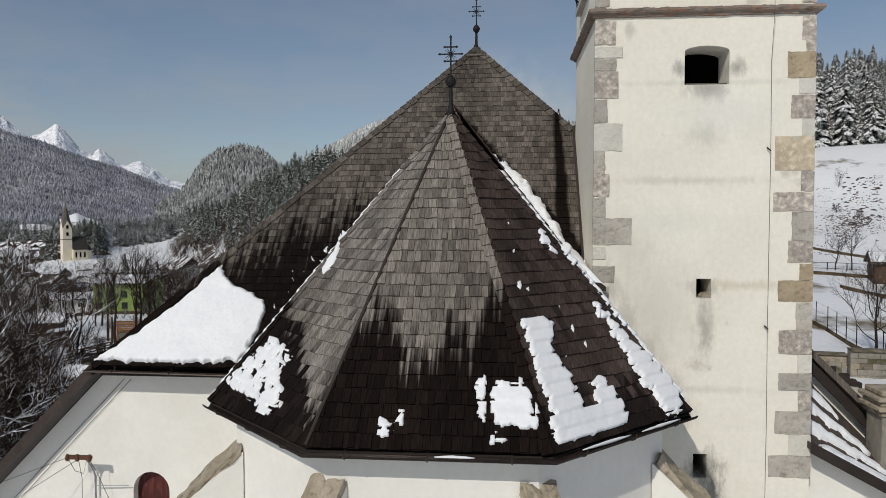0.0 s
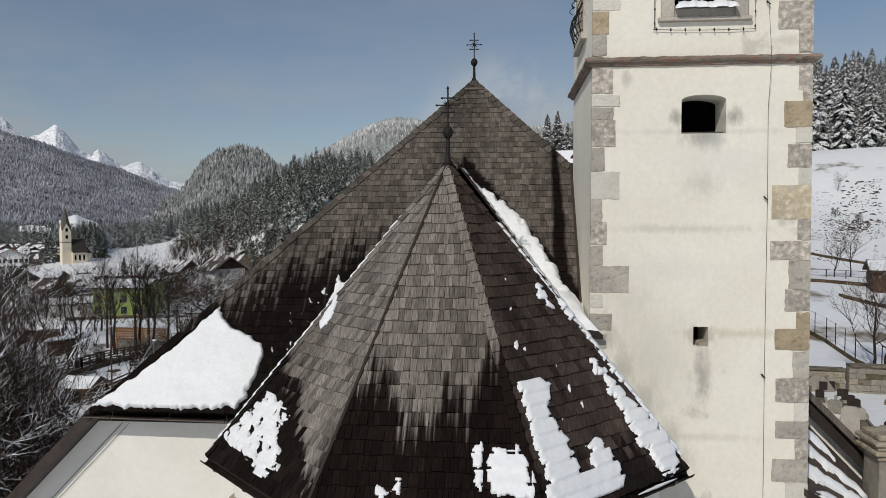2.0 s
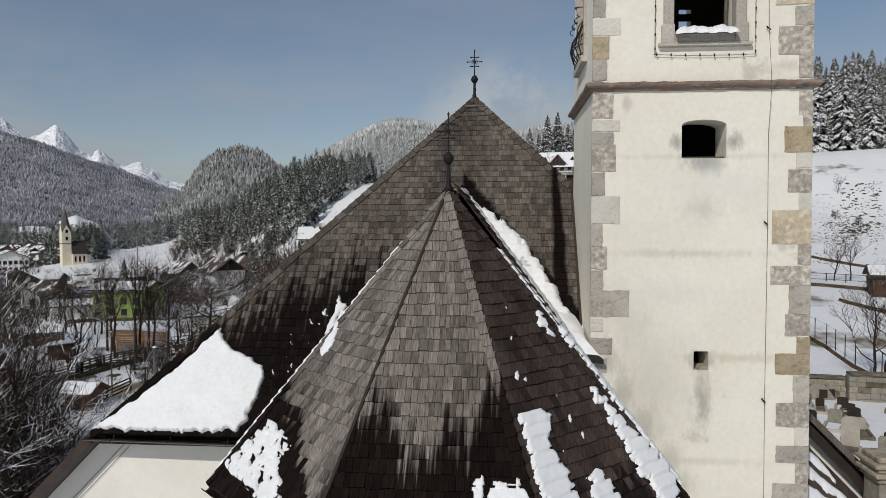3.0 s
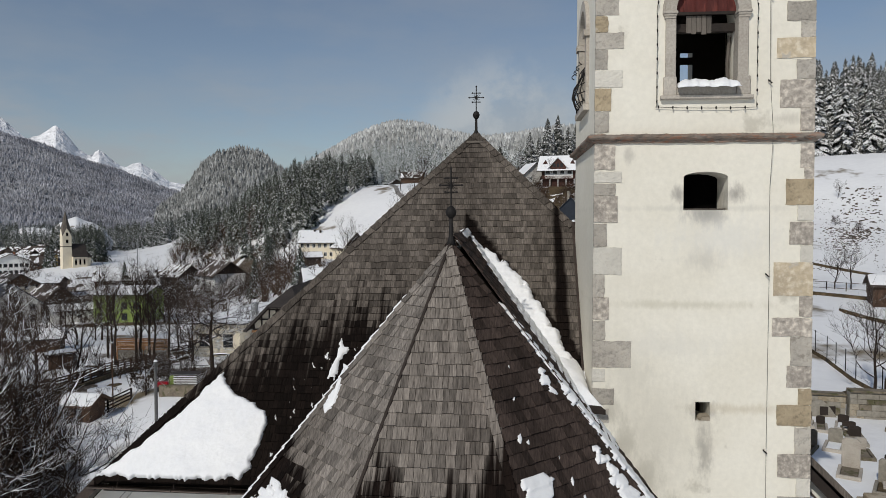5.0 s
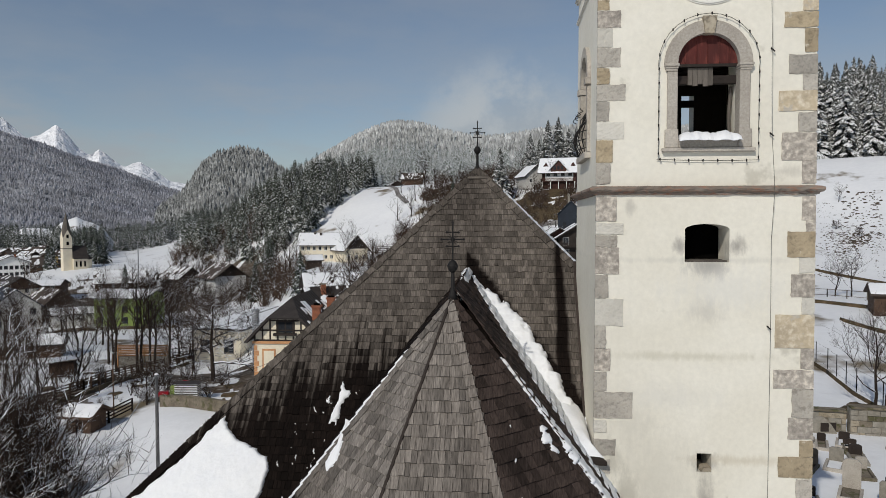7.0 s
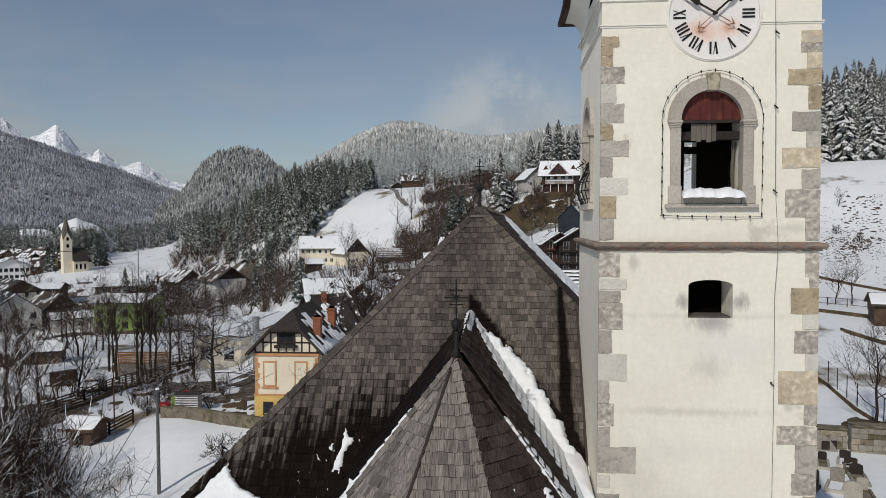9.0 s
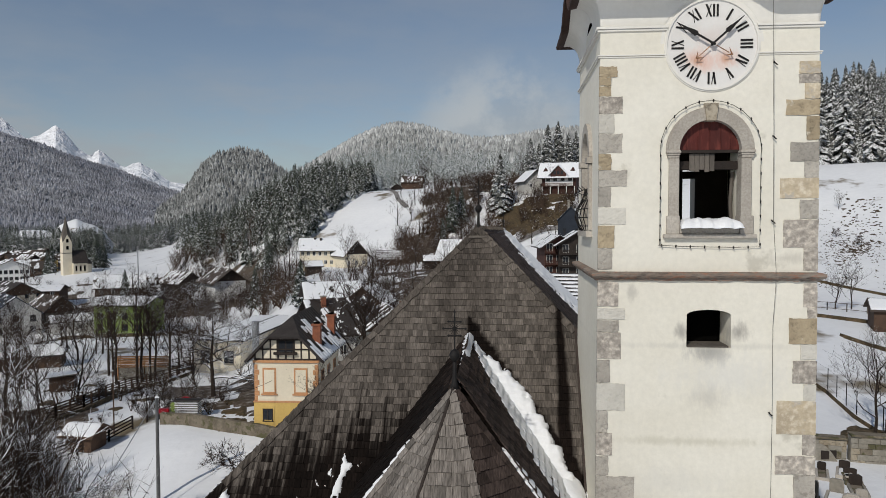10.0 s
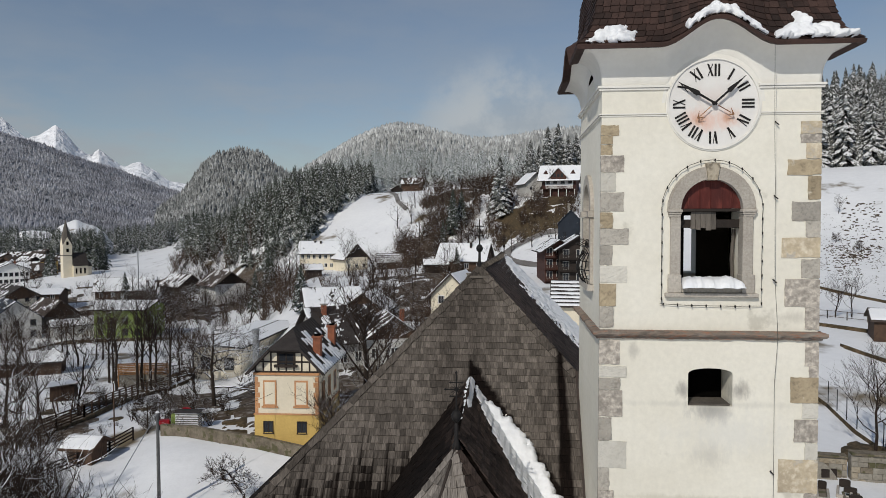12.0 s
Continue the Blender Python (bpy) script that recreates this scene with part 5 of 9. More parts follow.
def snow_sheet(pts, plane, thick, cell=0.04, ragged=0.06, edge=0.10, seed=0.0, rows=0.0, lift=0.02, lumps=1.0, flecks=None, lab="patch of old white snow lying on the shingle roof"):
    """A sheet of old snow within the outline pts on a roof plane, thinning to a ragged edge; rows: ripples from the shingle courses beneath."""
    x0, x1 = min(p[0] for p in pts) - 2 * cell, max(p[0] for p in pts) + 2 * cell
    z0, z1 = min(p[1] for p in pts) - 2 * cell, max(p[1] for p in pts) + 2 * cell
    nx, nz = int((x1 - x0) / cell) + 1, int((z1 - z0) / cell) + 1
    dist, vs = {}, []
    for j in range(nz):
        for i in range(nx):
            x, z = x0 + i * cell, z0 + j * cell
            d = edge_distance(pts, x, z) + ragged * noise.fractal(Vector((x * 4, z * 4, seed)), 0.8, 2.0, 3)
            if rows:
                k = math.floor(z / rows)
                q = math.floor(x / 0.13 + 0.37 * (k % 3))
                d += 0.075 * (math.sin(k * 12.9 + q * 78.2 + seed) * 437.5 % 1.0 - 0.55) + 0.05 * (math.sin(k * 39.3 + seed) * 91.7 % 1.0 - 0.5) - 0.045 * (z / rows % 1.0 < 0.16)
            if flecks is not None:
                d = min(d, 0.12 * (noise.fractal(Vector((x * 7, z * 5, seed)), 0.7, 2.0, 4) - flecks))
            dist[i, j] = d
    index, fs = {}, []

    def vert(i, j):
        if (i, j) not in index:
            d = dist[i, j]
            x, z = x0 + i * cell, z0 + j * cell
            h = thick * min(1.0, max(0.0, d) / edge) ** 0.5
            h *= 0.9 + lumps * 0.3 * noise.noise(Vector((x * 2.5, z * 2.5, seed + 5))) + lumps * 0.15 * noise.noise(Vector((x * 9, z * 9, seed)))
            if rows and d > 0:
                h = h * 0.75 + 0.028 * (1 - z / rows % 1.0)
            p, n = plane(x, z)
            index[i, j] = len(vs)
            vs.append(p + n * (h + lift if d > 0 else -0.03))
        return index[i, j]

    for j in range(nz - 1):
        for i in range(nx - 1):
            c = [(i, j), (i + 1, j), (i + 1, j + 1), (i, j + 1)]
            if any(dist[q] > 0 for q in c):
                fs.append([vert(*q) for q in c])
    if fs:
        a_, b_, c_ = (vs[q] for q in fs[len(fs) // 2][:3])
        if (b_ - a_).cross(c_ - a_).z < 0:
            fs = [f[::-1] for f in fs]
    root = list(range(len(vs)))

    def find(q):
        while root[q] != q:
            root[q] = root[root[q]]
            q = root[q]
        return q

    for f in fs:
        for q in f[1:]:
            root[find(q)] = find(f[0])
    pieces = {}
    for f in fs:
        pieces.setdefault(find(f[0]), []).append(f)
    pieces = sorted(pieces.values(), key=len, reverse=True)
    whole = [p_ for p_ in pieces if len(p_) * cell * cell > 0.03] or pieces[:1]
    crumbs = [f for p_ in pieces[len(whole):] if len(p_) > 3 for f in p_]
    first = None
    for faces, crumb in [(p_, False) for p_ in whole] + [(crumbs, True)]:
        if not faces:
            continue
        used = sorted({q for f in faces for q in f})
        at = {q: i for i, q in enumerate(used)}
        ob = part("snow_crumbs" if crumb else "snow_patch", ([vs[q] for q in used], [[at[q] for q in f] for f in faces]), SNOW, smooth=True)
        if crumb:
            tagged(ob, "crumbs of melting snow left on the wet shingles", "snow", kind="stuff")
        else:
            tagged(ob, lab, "snow", group="snow on the church roofs")
        first = first or ob
    return first


snow_sheet([(-8.85, 6.98), (-8.3, 7.36), (-7.65, 7.9), (-7.14, 8.38), (-6.62, 8.98), (-6.53, 8.78), (-6.4, 8.62), (-6.15, 8.52), (-5.9, 8.43), (-5.44, 8.19), (-5.34, 7.98), (-5.37, 7.74), (-5.43, 7.5), (-5.5, 7.2), (-5.66, 7.0), (-6.3, 6.99), (-6.88, 6.96), (-8.08, 6.97)], plane_nave, 0.10, 0.025, 0.06, 0.035, 1, 0.0, 0.02, 0.5, lab="large wedge of thick snow on the nave's hip roof")
snow_sheet([(-3.93, 9.69), (-3.83, 9.54), (-3.69, 9.52), (-3.87, 9.2), (-3.89, 8.95), (-4.11, 8.88), (-4.09, 9.14), (-3.98, 9.31)], plane_nave, 0.05, 0.03, 0.06, 0.06, 2, lab="small ragged snow remnant on the nave roof")
snow_sheet([(-0.72, 11.95), (-0.5, 11.8), (-0.12, 11.5), (0.16, 11.3), (0.44, 11.02), (0.68, 10.68), (0.92, 10.36), (1.12, 10.06), (1.28, 9.78), (1.42, 9.5), (1.60, 9.25), (1.80, 9.05), (2.08, 8.78), (2.05, 8.5), (1.95, 8.2), (1.4, 8.2), (0.9, 8.9), (0.5, 9.5), (0.0, 10.2), (-0.5, 11.0), (-0.95, 11.75)], plane_nave, 0.30, 0.03, 0.06, 0.12, 3, 0.155, 0.02, 0.6, lab="long tongue of snow in the shaded roof valley")
snow_sheet([(-5.1, 7.3), (-5.2, 8.1), (-4.8, 9.2), (-3.7, 9.75), (-3.3, 9.3), (-3.5, 8.6), (-4.2, 7.8)], plane_nave, 0.03, 0.02, 0.0, 0.03, 4, flecks=0.62, lab="small flecks of snow scattered on the wet nave shingles")
FRONT_SNOW = [
    ([(-0.2, 7.76), (0.26, 7.71), (0.36, 7.52), (0.44, 7.36), (0.51, 7.21), (0.45, 7.11), (0.1, 7.15), (-0.19, 7.06), (-0.22, 7.21), (-0.16, 7.31), (-0.22, 7.51), (-0.19, 7.58)], 0.07, 0.02),
    ([(-0.39, 7.7), (-0.29, 7.73), (-0.27, 7.51), (-0.27, 7.21), (-0.38, 7.21), (-0.43, 7.27), (-0.37, 7.37), (-0.41, 7.58)], 0.05, 0.03),
    ([(-0.17, 7.03), (0.1, 7.04), (0.08, 6.95), (-0.17, 6.94)], 0.05, 0.015),
    ([(-0.01, 7.94), (0.16, 7.96), (0.16, 7.87), (-0.02, 7.87)], 0.03, 0.02),
    ([(-1.77, 7.25), (-1.62, 7.18), (-1.55, 7.28), (-1.43, 7.29), (-1.41, 7.12), (-1.6, 7.08), (-1.63, 7.01), (-1.79, 7.0), (-1.79, 7.15)], 0.04, 0.05),
    ([(-1.79, 7.52), (-1.71, 7.53), (-1.72, 7.44), (-1.78, 7.44)], 0.03, 0.02),
]
for k_, (pts, thick, rag) in enumerate(FRONT_SNOW):
    snow_sheet(pts, plane_front, thick, 0.016, rag + 0.02, 0.03, 10 + k_, 0.177)
snow_sheet([(0.22, 8.51), (0.55, 8.5), (0.73, 8.33), (0.78, 8.16), (0.68, 8.1), (0.82, 7.87), (0.96, 7.67), (1.11, 7.41), (1.19, 7.26), (1.33, 7.25), (1.31, 7.44), (1.27, 7.52), (1.43, 7.62), (1.71, 7.46), (1.81, 7.2), (1.86, 7.05), (1.8, 6.93), (1.28, 6.92), (0.92, 6.9), (0.72, 6.92), (0.64, 7.06), (0.6, 7.25), (0.5, 7.51), (0.43, 7.79), (0.31, 8.08)], plane_right, 0.06, 0.02, 0.03, 0.035, 20, 0.177)
snow_sheet([(1.5, 8.6), (1.76, 8.42), (1.99, 8.15), (2.27, 7.87), (2.65, 7.48), (2.9, 7.15), (3.0, 6.93), (2.76, 6.86), (2.6, 6.89), (2.43, 7.07), (2.27, 7.35), (2.02, 7.69), (1.77, 8.12), (1.58, 8.38)], plane_right, 0.07, 0.02, 0.03, 0.04, 21, 0.177)
snow_sheet([(0.59, 9.83), (0.74, 9.72), (0.89, 9.5), (0.97, 9.36), (0.78, 9.46), (0.63, 9.64)], plane_right, 0.05, 0.02, 0.04, 0.03, 22, 0.177)
for k_, (xa, za) in enumerate(((0.02, 9.98), (0.1, 9.55), (0.2, 9.0), (0.33, 8.9), (0.85, 8.62), (1.05, 8.3), (1.25, 8.05), (0.9, 7.95))):
    snow_sheet([(xa, za), (xa + 0.04, za + 0.03), (xa + 0.06, za - 0.04), (xa + 0.04, za - 0.09)], plane_right, 0.02, 0.012, 0.03, 0.02, 30 + k_)
snow_sheet([(-4.85, 7.2), (-4.52, 7.6), (-4.22, 7.9), (-4.03, 8.0), (-3.7, 7.96), (-3.5, 7.8), (-3.62, 7.5), (-3.42, 7.3), (-3.45, 7.1), (-3.75, 7.0), (-4.2, 7.05)], plane_left, 0.045, 0.016, 0.10, 0.03, 40, 0.177, flecks=-0.28)
snow_sheet([(-3.32, 9.15), (-3.1, 9.45), (-3.02, 9.8), (-2.96, 9.7), (-3.05, 9.25), (-3.22, 9.05)], plane_left, 0.04, 0.015, 0.05, 0.03, 41)
# the boarded lip where the snow-filled valley runs out past the tower's corner
part("valley_lip", prismed([(0.95, 16.62, 9.42), (1.74, 16.40, 9.10), (1.75, 14.62, 8.92), (2.03, 14.47, 8.69), (1.50, 14.47, 8.72)], (0, 0, -0.09)), DARK_WOOD, church, "dark boarded end of the roof valley")
bm = bmesh.new()
grid = []
for i in range(25):
    f = i / 24
    lf = Vector((0.95, 16.6, 9.45)).lerp(Vector((1.55, 14.5, 8.76)), f)
    rt = Vector((1.73, 16.4, 9.2)).lerp(Vector((1.75, 14.63, 8.96)), f / 0.86) if f < 0.86 else Vector((1.75, 14.63, 8.96)).lerp(Vector((2.0, 14.5, 8.74)), (f - 0.86) / 0.14)
    row = []
    for j in range(11):
        u = j / 10
        hump = (4 * u * (1 - u)) ** 0.6 * min(1.0, (1 - f) * 6 + 0.08) ** 0.6
        q = lf.lerp(rt, u) + Vector((0, 0, hump * (0.15 + 0.05 * noise.noise(Vector((f * 6, u * 2, 3))))))
        row.append(bm.verts.new(q + Vector((0.02 * noise.noise(Vector((f * 15, u, 8))), 0, 0))))
    grid.append(row)
for r0_, r1_ in zip(grid, grid[1:]):
    for j in range(10):
        bm.faces.new((r0_[j], r0_[j + 1], r1_[j + 1], r1_[j]))
bmesh.ops.recalc_face_normals(bm, faces=bm.faces[:])
tagged(part("snow_patch", bm, SNOW, smooth=True), "tongue of snow at the end of the roof valley", "snow", group="snow on the church roofs")
# choir ridge and shaded side
snow_sheet([(18.72, 12.12), (17.92, 11.2), (16.92, 10.0), (15.36, 8.05), (13.6, 8.05), (14.6, 9.7), (15.1, 10.35), (15.9, 10.75), (16.7, 11.5), (17.9, 12.03)], plane_side, 0.05, 0.022, 0.05, 0.04, 54, 0.177, flecks=-0.62)
snow_sheet([(18.85, 12.34), (18.8, 12.16), (17.26, 12.10), (15.3, 12.02), (14.2, 11.96), (13.95, 12.1), (15.5, 12.18), (17.2, 12.28)], plane_side, 0.06, 0.02, 0.02, 0.04, 51)
snow_sheet([(12.05, 7.0), (12.68, 9.0), (13.04, 10.1), (13.32, 10.95), (13.52, 10.95), (13.50, 10.1), (13.32, 9.0), (12.85, 7.0)], plane_side, 0.10, 0.022, 0.06, 0.05, 52, 0.177)
snow_sheet([(12.03, 6.9), (12.66, 8.85), (13.12, 10.25), (13.40, 11.15), (13.50, 11.15), (13.30, 10.25), (13.0, 8.85), (12.5, 6.9)], plane_side_w, 0.055, 0.022, 0.03, 0.04, 53, 0.177)
# snow at the far edge of the nave's east slope, sliding off in ragged rows
snow_sheet([(32.9, 14.9), (32.95, 13.0), (32.95, 9.6), (26.6, 9.6), (26.4, 11.0), (26.6, 12.4), (27.2, 13.4), (28.2, 14.3), (30.0, 14.75)], plane_east, 0.07, 0.045, 0.28, 0.12, 54, 0.24, flecks=-0.08)
snow_sheet([(26.4, 14.2), (27.6, 13.5), (26.2, 12.0), (26.0, 10.0), (24.6, 9.6), (24.9, 11.2), (25.3, 12.8)], plane_east, 0.05, 0.04, 0.10, 0.08, 56, 0.24, flecks=0.22)

# snow on gutters and sills
for pts in (([(-5.0, 12.1), (-4.85, 11.95)]), ([(-0.95, 9.50), (-0.4, 9.50)]), ([(1.1, 9.98), (1.9, 10.75)]), ([(2.1, 10.95), (2.85, 11.7)])):
    (ax, ay), (bx, by) = pts
    bm = bmesh.new()
    seg = 9
    tube(bm, [(ax + (bx - ax) * i / seg, ay + (by - ay) * i / seg, EAVE - 0.055) for i in range(seg + 1)], [0.008 + 0.026 * math.sin(math.pi * i / seg) * (0.8 + 0.4 * noise.noise(Vector((ax, i * 0.9, 1)))) for i in range(seg + 1)], 8)
    tagged(part("snow_ridge", bm, SNOW, smooth=True), "thin line of snow lying in the gutter", "snow", group="snow on the church roofs")
bm = bmesh.new()
bmesh.ops.create_grid(bm, x_segments=60, y_segments=14, size=0.5)
for v in bm.verts:
    u, w = v.co.x * 2, v.co.y * 2
    edge_ = min(1 - abs(u), (1 - abs(w)) * 0.5)
    rag = 0.04 * noise.noise(Vector((u * 3.5, 2.0, 4))) + 0.012 * noise.noise(Vector((u * 11.0, 2.0, 4)))
    v.co = Vector((BX + u * (0.575 if w > -0.5 else 0.60) + 0.03 * noise.noise(Vector((w * 4.0, u * 3.0, 7))), wall_y(15) + 0.05 + w * 0.25 - (0.11 + rag) * max(0.0, -w), 15.215 - 0.10 * max(0.0, -w - 0.35) + rag * 0.6 + (0.12 + 0.035 * noise.noise(Vector((u * 2.6, w, 4))) + 0.02 * noise.noise(Vector((u * 8.0, w * 3.0, 4)))) * min(1, max(0, edge_) * 4) ** 0.5))
bmesh.ops.solidify(bm, geom=bm.faces[:], thickness=-0.01)
tagged(part("snow_cushion", bm, SNOW, smooth=True), "cushion of snow on the belfry window sill", "snow")


def tower_snow(pts, thick, seed):
    cell_u, cell_h = 0.004, 0.018
    u0, u1 = min(p[0] for p in pts), max(p[0] for p in pts)
    h0, h1 = min(p[1] for p in pts), max(p[1] for p in pts)
    nu, nh = int((u1 - u0) / cell_u) + 3, int((h1 - h0) / cell_h) + 3
    dist, index, vs_, fs_ = {}, {}, [], []
    flat = [(u * 5, h) for u, h in pts]
    for j in range(nh):
        for i in range(nu):
            u, h = u0 + (i - 1) * cell_u, h0 + (j - 1) * cell_h
            dist[i, j] = edge_distance(flat, u * 5, h) + 0.10 * noise.fractal(Vector((u * 26, h * 5, seed)), 0.7, 2.2, 4)

    def vert(i, j):
        if (i, j) not in index:
            u, h = u0 + (i - 1) * cell_u, max(0.07, h0 + (j - 1) * cell_h)
            d = dist[i, j]
            t_ = thick * min(1, max(0, d) / 0.08) ** 0.5 * (0.85 + 0.5 * noise.noise(Vector((u * 22, h * 5, seed))) + 0.35 * noise.noise(Vector((u * 70, h * 15, seed)))) + 0.03 if d > 0 else -0.02
            index[i, j] = len(vs_)
            vs_.append(roof_point(0, u, h, t_))
        return index[i, j]

    for j in range(nh - 1):
        for i in range(nu - 1):
            c = [(i, j), (i + 1, j), (i + 1, j + 1), (i, j + 1)]
            if any(dist[q] > 0 for q in c):
                fs_.append([vert(*q) for q in c])
    tagged(part("snow_patch", (vs_, fs_), SNOW, smooth=True), "snow clinging to the lower edge of the tower roof", "snow", group="snow on the tower roof")


tower_snow([(0.02, 0.07), (0.05, 0.22), (0.09, 0.42), (0.125, 0.5), (0.15, 0.32), (0.185, 0.30), (0.20, 0.1), (0.17, 0.06), (0.1, 0.06)], 0.10, 1)
tower_snow([(0.38, 0.10), (0.385, 0.24), (0.42, 0.30), (0.455, 0.42), (0.50, 0.55), (0.54, 0.42), (0.58, 0.48), (0.62, 0.28), (0.665, 0.16), (0.68, 0.06), (0.62, 0.05), (0.5, 0.07)], 0.11, 2)
tower_snow([(0.69, 0.07), (0.72, 0.22), (0.77, 0.34), (0.80, 0.40), (0.82, 0.62), (0.86, 0.42), (0.92, 0.28), (0.99, 0.1), (0.985, 0.05), (0.9, 0.05), (0.76, 0.05)], 0.13, 3)


def finial(x, y, z0, scale, name, lab):
    f = thing(name, lab, "finial", pose(x, y, z0))
    s = scale
    bm_ = bmesh.new()
    lathe(bm_, x, y, [(0.10 * s, z0 - 0.12 * s), (0.062 * s, z0 - 0.02 * s), (0.042 * s, z0 + 0.08 * s), (0.036 * s, z0 + 0.42 * s)], 10)
    part("spike", bm_, IRON, f, smooth=True)
    bm_ = bmesh.new()
    zb = z0 + 0.52 * s
    lathe(bm_, x, y, [(0.03 * s, zb - 0.13 * s), (0.085 * s, zb - 0.07 * s), (0.108 * s, zb), (0.104 * s, zb + 0.02 * s), (0.07 * s, zb + 0.085 * s), (0.028 * s, zb + 0.12 * s)], 12)
    part("ball", bm_, IRON, f, smooth=True)
    c = part("cross", tubed([(x, y, zb + 0.1 * s), (x, y, z0 + 1.36 * s)], 0.017 * s, 6), IRON, f, "black wrought-iron double-barred cross with rays")
    zc = z0 + 1.04 * s
    for dz, half in ((0.0, 0.21), (0.135, 0.11), (-0.135, 0.11)):
        part("arm", tubed([(x - half * s, y, zc + dz * s), (x + half * s, y, zc + dz * s)], 0.014 * s, 5), IRON, c)
        for sg in (-1, 1):
            bm_ = bmesh.new()
            e = Vector((x + sg * half * s, y, zc + dz * s))
            q = 0.026 * s
            prism(bm_, [e + Vector((sg * q * 1.4, -q * 0.3, 0)), e + Vector((0, -q * 0.3, q)), e + Vector((-sg * q, -q * 0.3, 0)), e + Vector((0, -q * 0.3, -q))], (0, q * 0.6, 0))
            part("knob", bm_, IRON, c)
    for k_ in range(4):
        a_ = radians(45 + 90 * k_)
        for off in (-12, 12):
            b_ = a_ + radians(off)
            part("ray", tubed([(x, y, zc), (x + 0.125 * s * math.cos(b_), y, zc + 0.125 * s * math.sin(b_))], [0.010 * s, 0.004 * s], 4), IRON, c)
    bm_ = bmesh.new()
    e = Vector((x, y, z0 + 1.36 * s))
    q = 0.028 * s
    prism(bm_, [e + Vector((0, -q * 0.3, q * 2)), e + Vector((-q, -q * 0.3, 0)), e + Vector((0, -q * 0.3, -q)), e + Vector((q, -q * 0.3, 0))], (0, q * 0.6, 0))
    part("knob", bm_, IRON, c)
    return f


finial(CX, CY, APEX + 0.06, 1.0, "roof_finial", "black iron finial with ball and cross on the choir")
finial(ridge_back[0], N_BACK - 0.2, ridge_back[2] + 0.02, 0.6, "roof_finial", "small black iron finial with ball at the far ridge end")
finial(NX, N_APEX_Y, N_TOP + 0.02, 0.98, "roof_finial", "black iron finial with ball and cross on the nave")


def buttress(px, py, ang, top_z, w=0.62, depth=0.95, lab="plastered buttress with a mossy sloping stone cap"):
    """A stepped buttress that leans against a wall corner and faces the direction ang."""
    d = Vector((math.cos(ang), math.sin(ang), 0))
    s = Vector((-math.sin(ang), math.cos(ang), 0))
    base = Vector((px, py, 0))
    b = thing("buttress", lab, "buttress", pose(px, py, 0), group="buttresses of the choir")
    pts = [base + s * w / 2 - d * 0.1 + Vector((0, 0, -0.5)), base + s * w / 2 + d * depth + Vector((0, 0, -0.5)), base + s * w / 2 + d * depth + Vector((0, 0, top_z - 0.95)), base + s * w / 2 - d * 0.1 + Vector((0, 0, top_z - 0.08))]
    part("body", prismed(pts, -s * w), PLASTER_NEW, b)
    pts = [base + s * (w / 2 - 0.03) - d * 0.06 + Vector((0, 0, top_z - 0.12)), base + s * (w / 2 - 0.03) + d * (depth + 0.10) + Vector((0, 0, top_z - 1.12)), base + s * (w / 2 - 0.03) + d * (depth + 0.10) + Vector((0, 0, top_z - 0.98)), base + s * (w / 2 - 0.03) - d * 0.06 + Vector((0, 0, top_z + 0.04))]
    bm_ = prismed(pts, -s * (w - 0.06))
    bmesh.ops.subdivide_edges(bm_, edges=bm_.edges[:], cuts=7, use_grid_fill=True)
    for v in bm_.verts:
        v.co += Vector(noise.noise_vector(v.co * 3.2)) * 0.08 + Vector(noise.noise_vector(v.co * 9)) * 0.05
    part("cap", bm_, TUFF, b, "weathered porous stone cap")
    return b


wr = CW - inset
for ang in (202.5, 247.5, 292.5, 337.5):
    a = radians(ang)
    rr = wr / math.cos(radians(22.5))
    buttress(CX + rr * math.cos(a), CY + rr * math.sin(a), a, 6.25 if ang in (247.5, 292.5) else 6.05)

# bracket with insulators and wires on the gable wall
bracket = thing("power_line_bracket", "rusty iron bracket with insulators and loose wires on the gable wall", "wire bracket", pose(-9.2, 14.90, 4.8))
part("crossbar", boxed(-9.55, -9.0, 14.55, 14.65, 4.80, 4.88, 0.01), RUST, bracket)
for xb in (-9.53, -9.02, -9.3):
    part("insulator", lathe(bmesh.new(), xb, 14.56, [(0.02, 4.76), (0.045, 4.79), (0.05, 4.85), (0.025, 4.92)], 8), RUST, bracket)
part("pipe", tubed([(-9.14, 14.62, 4.80), (-9.13, 14.80, 4.6), (-9.13, 14.95, 4.3), (-9.13, 14.95, 2.5)], 0.022, 6), ZINC, bracket)
part("pipe", tubed([(-9.13, 14.92, 4.10), (-8.35, 14.94, 4.12)], 0.012, 6), ZINC, bracket)
for pts in ([(-9.5, 14.56, 4.85), (-10.8, 13.6, 4.45), (-13, 12.0, 3.9)], [(-9.3, 14.56, 4.8), (-10.2, 13.9, 4.2), (-12, 12.6, 3.1)], [(-9.5, 14.56, 4.8), (-9.45, 14.70, 4.5), (-9.25, 14.70, 4.45), (-9.15, 14.65, 4.75)], [(-9.3, 14.60, 4.8), (-9.35, 14.80, 4.3), (-9.42, 14.90, 3.6)], [(-9.05, 14.60, 4.8), (-8.98, 14.80, 4.4), (-8.8, 14.92, 3.8)]):
    part("wire", tubed(pts, 0.006, 5), IRON, bracket)

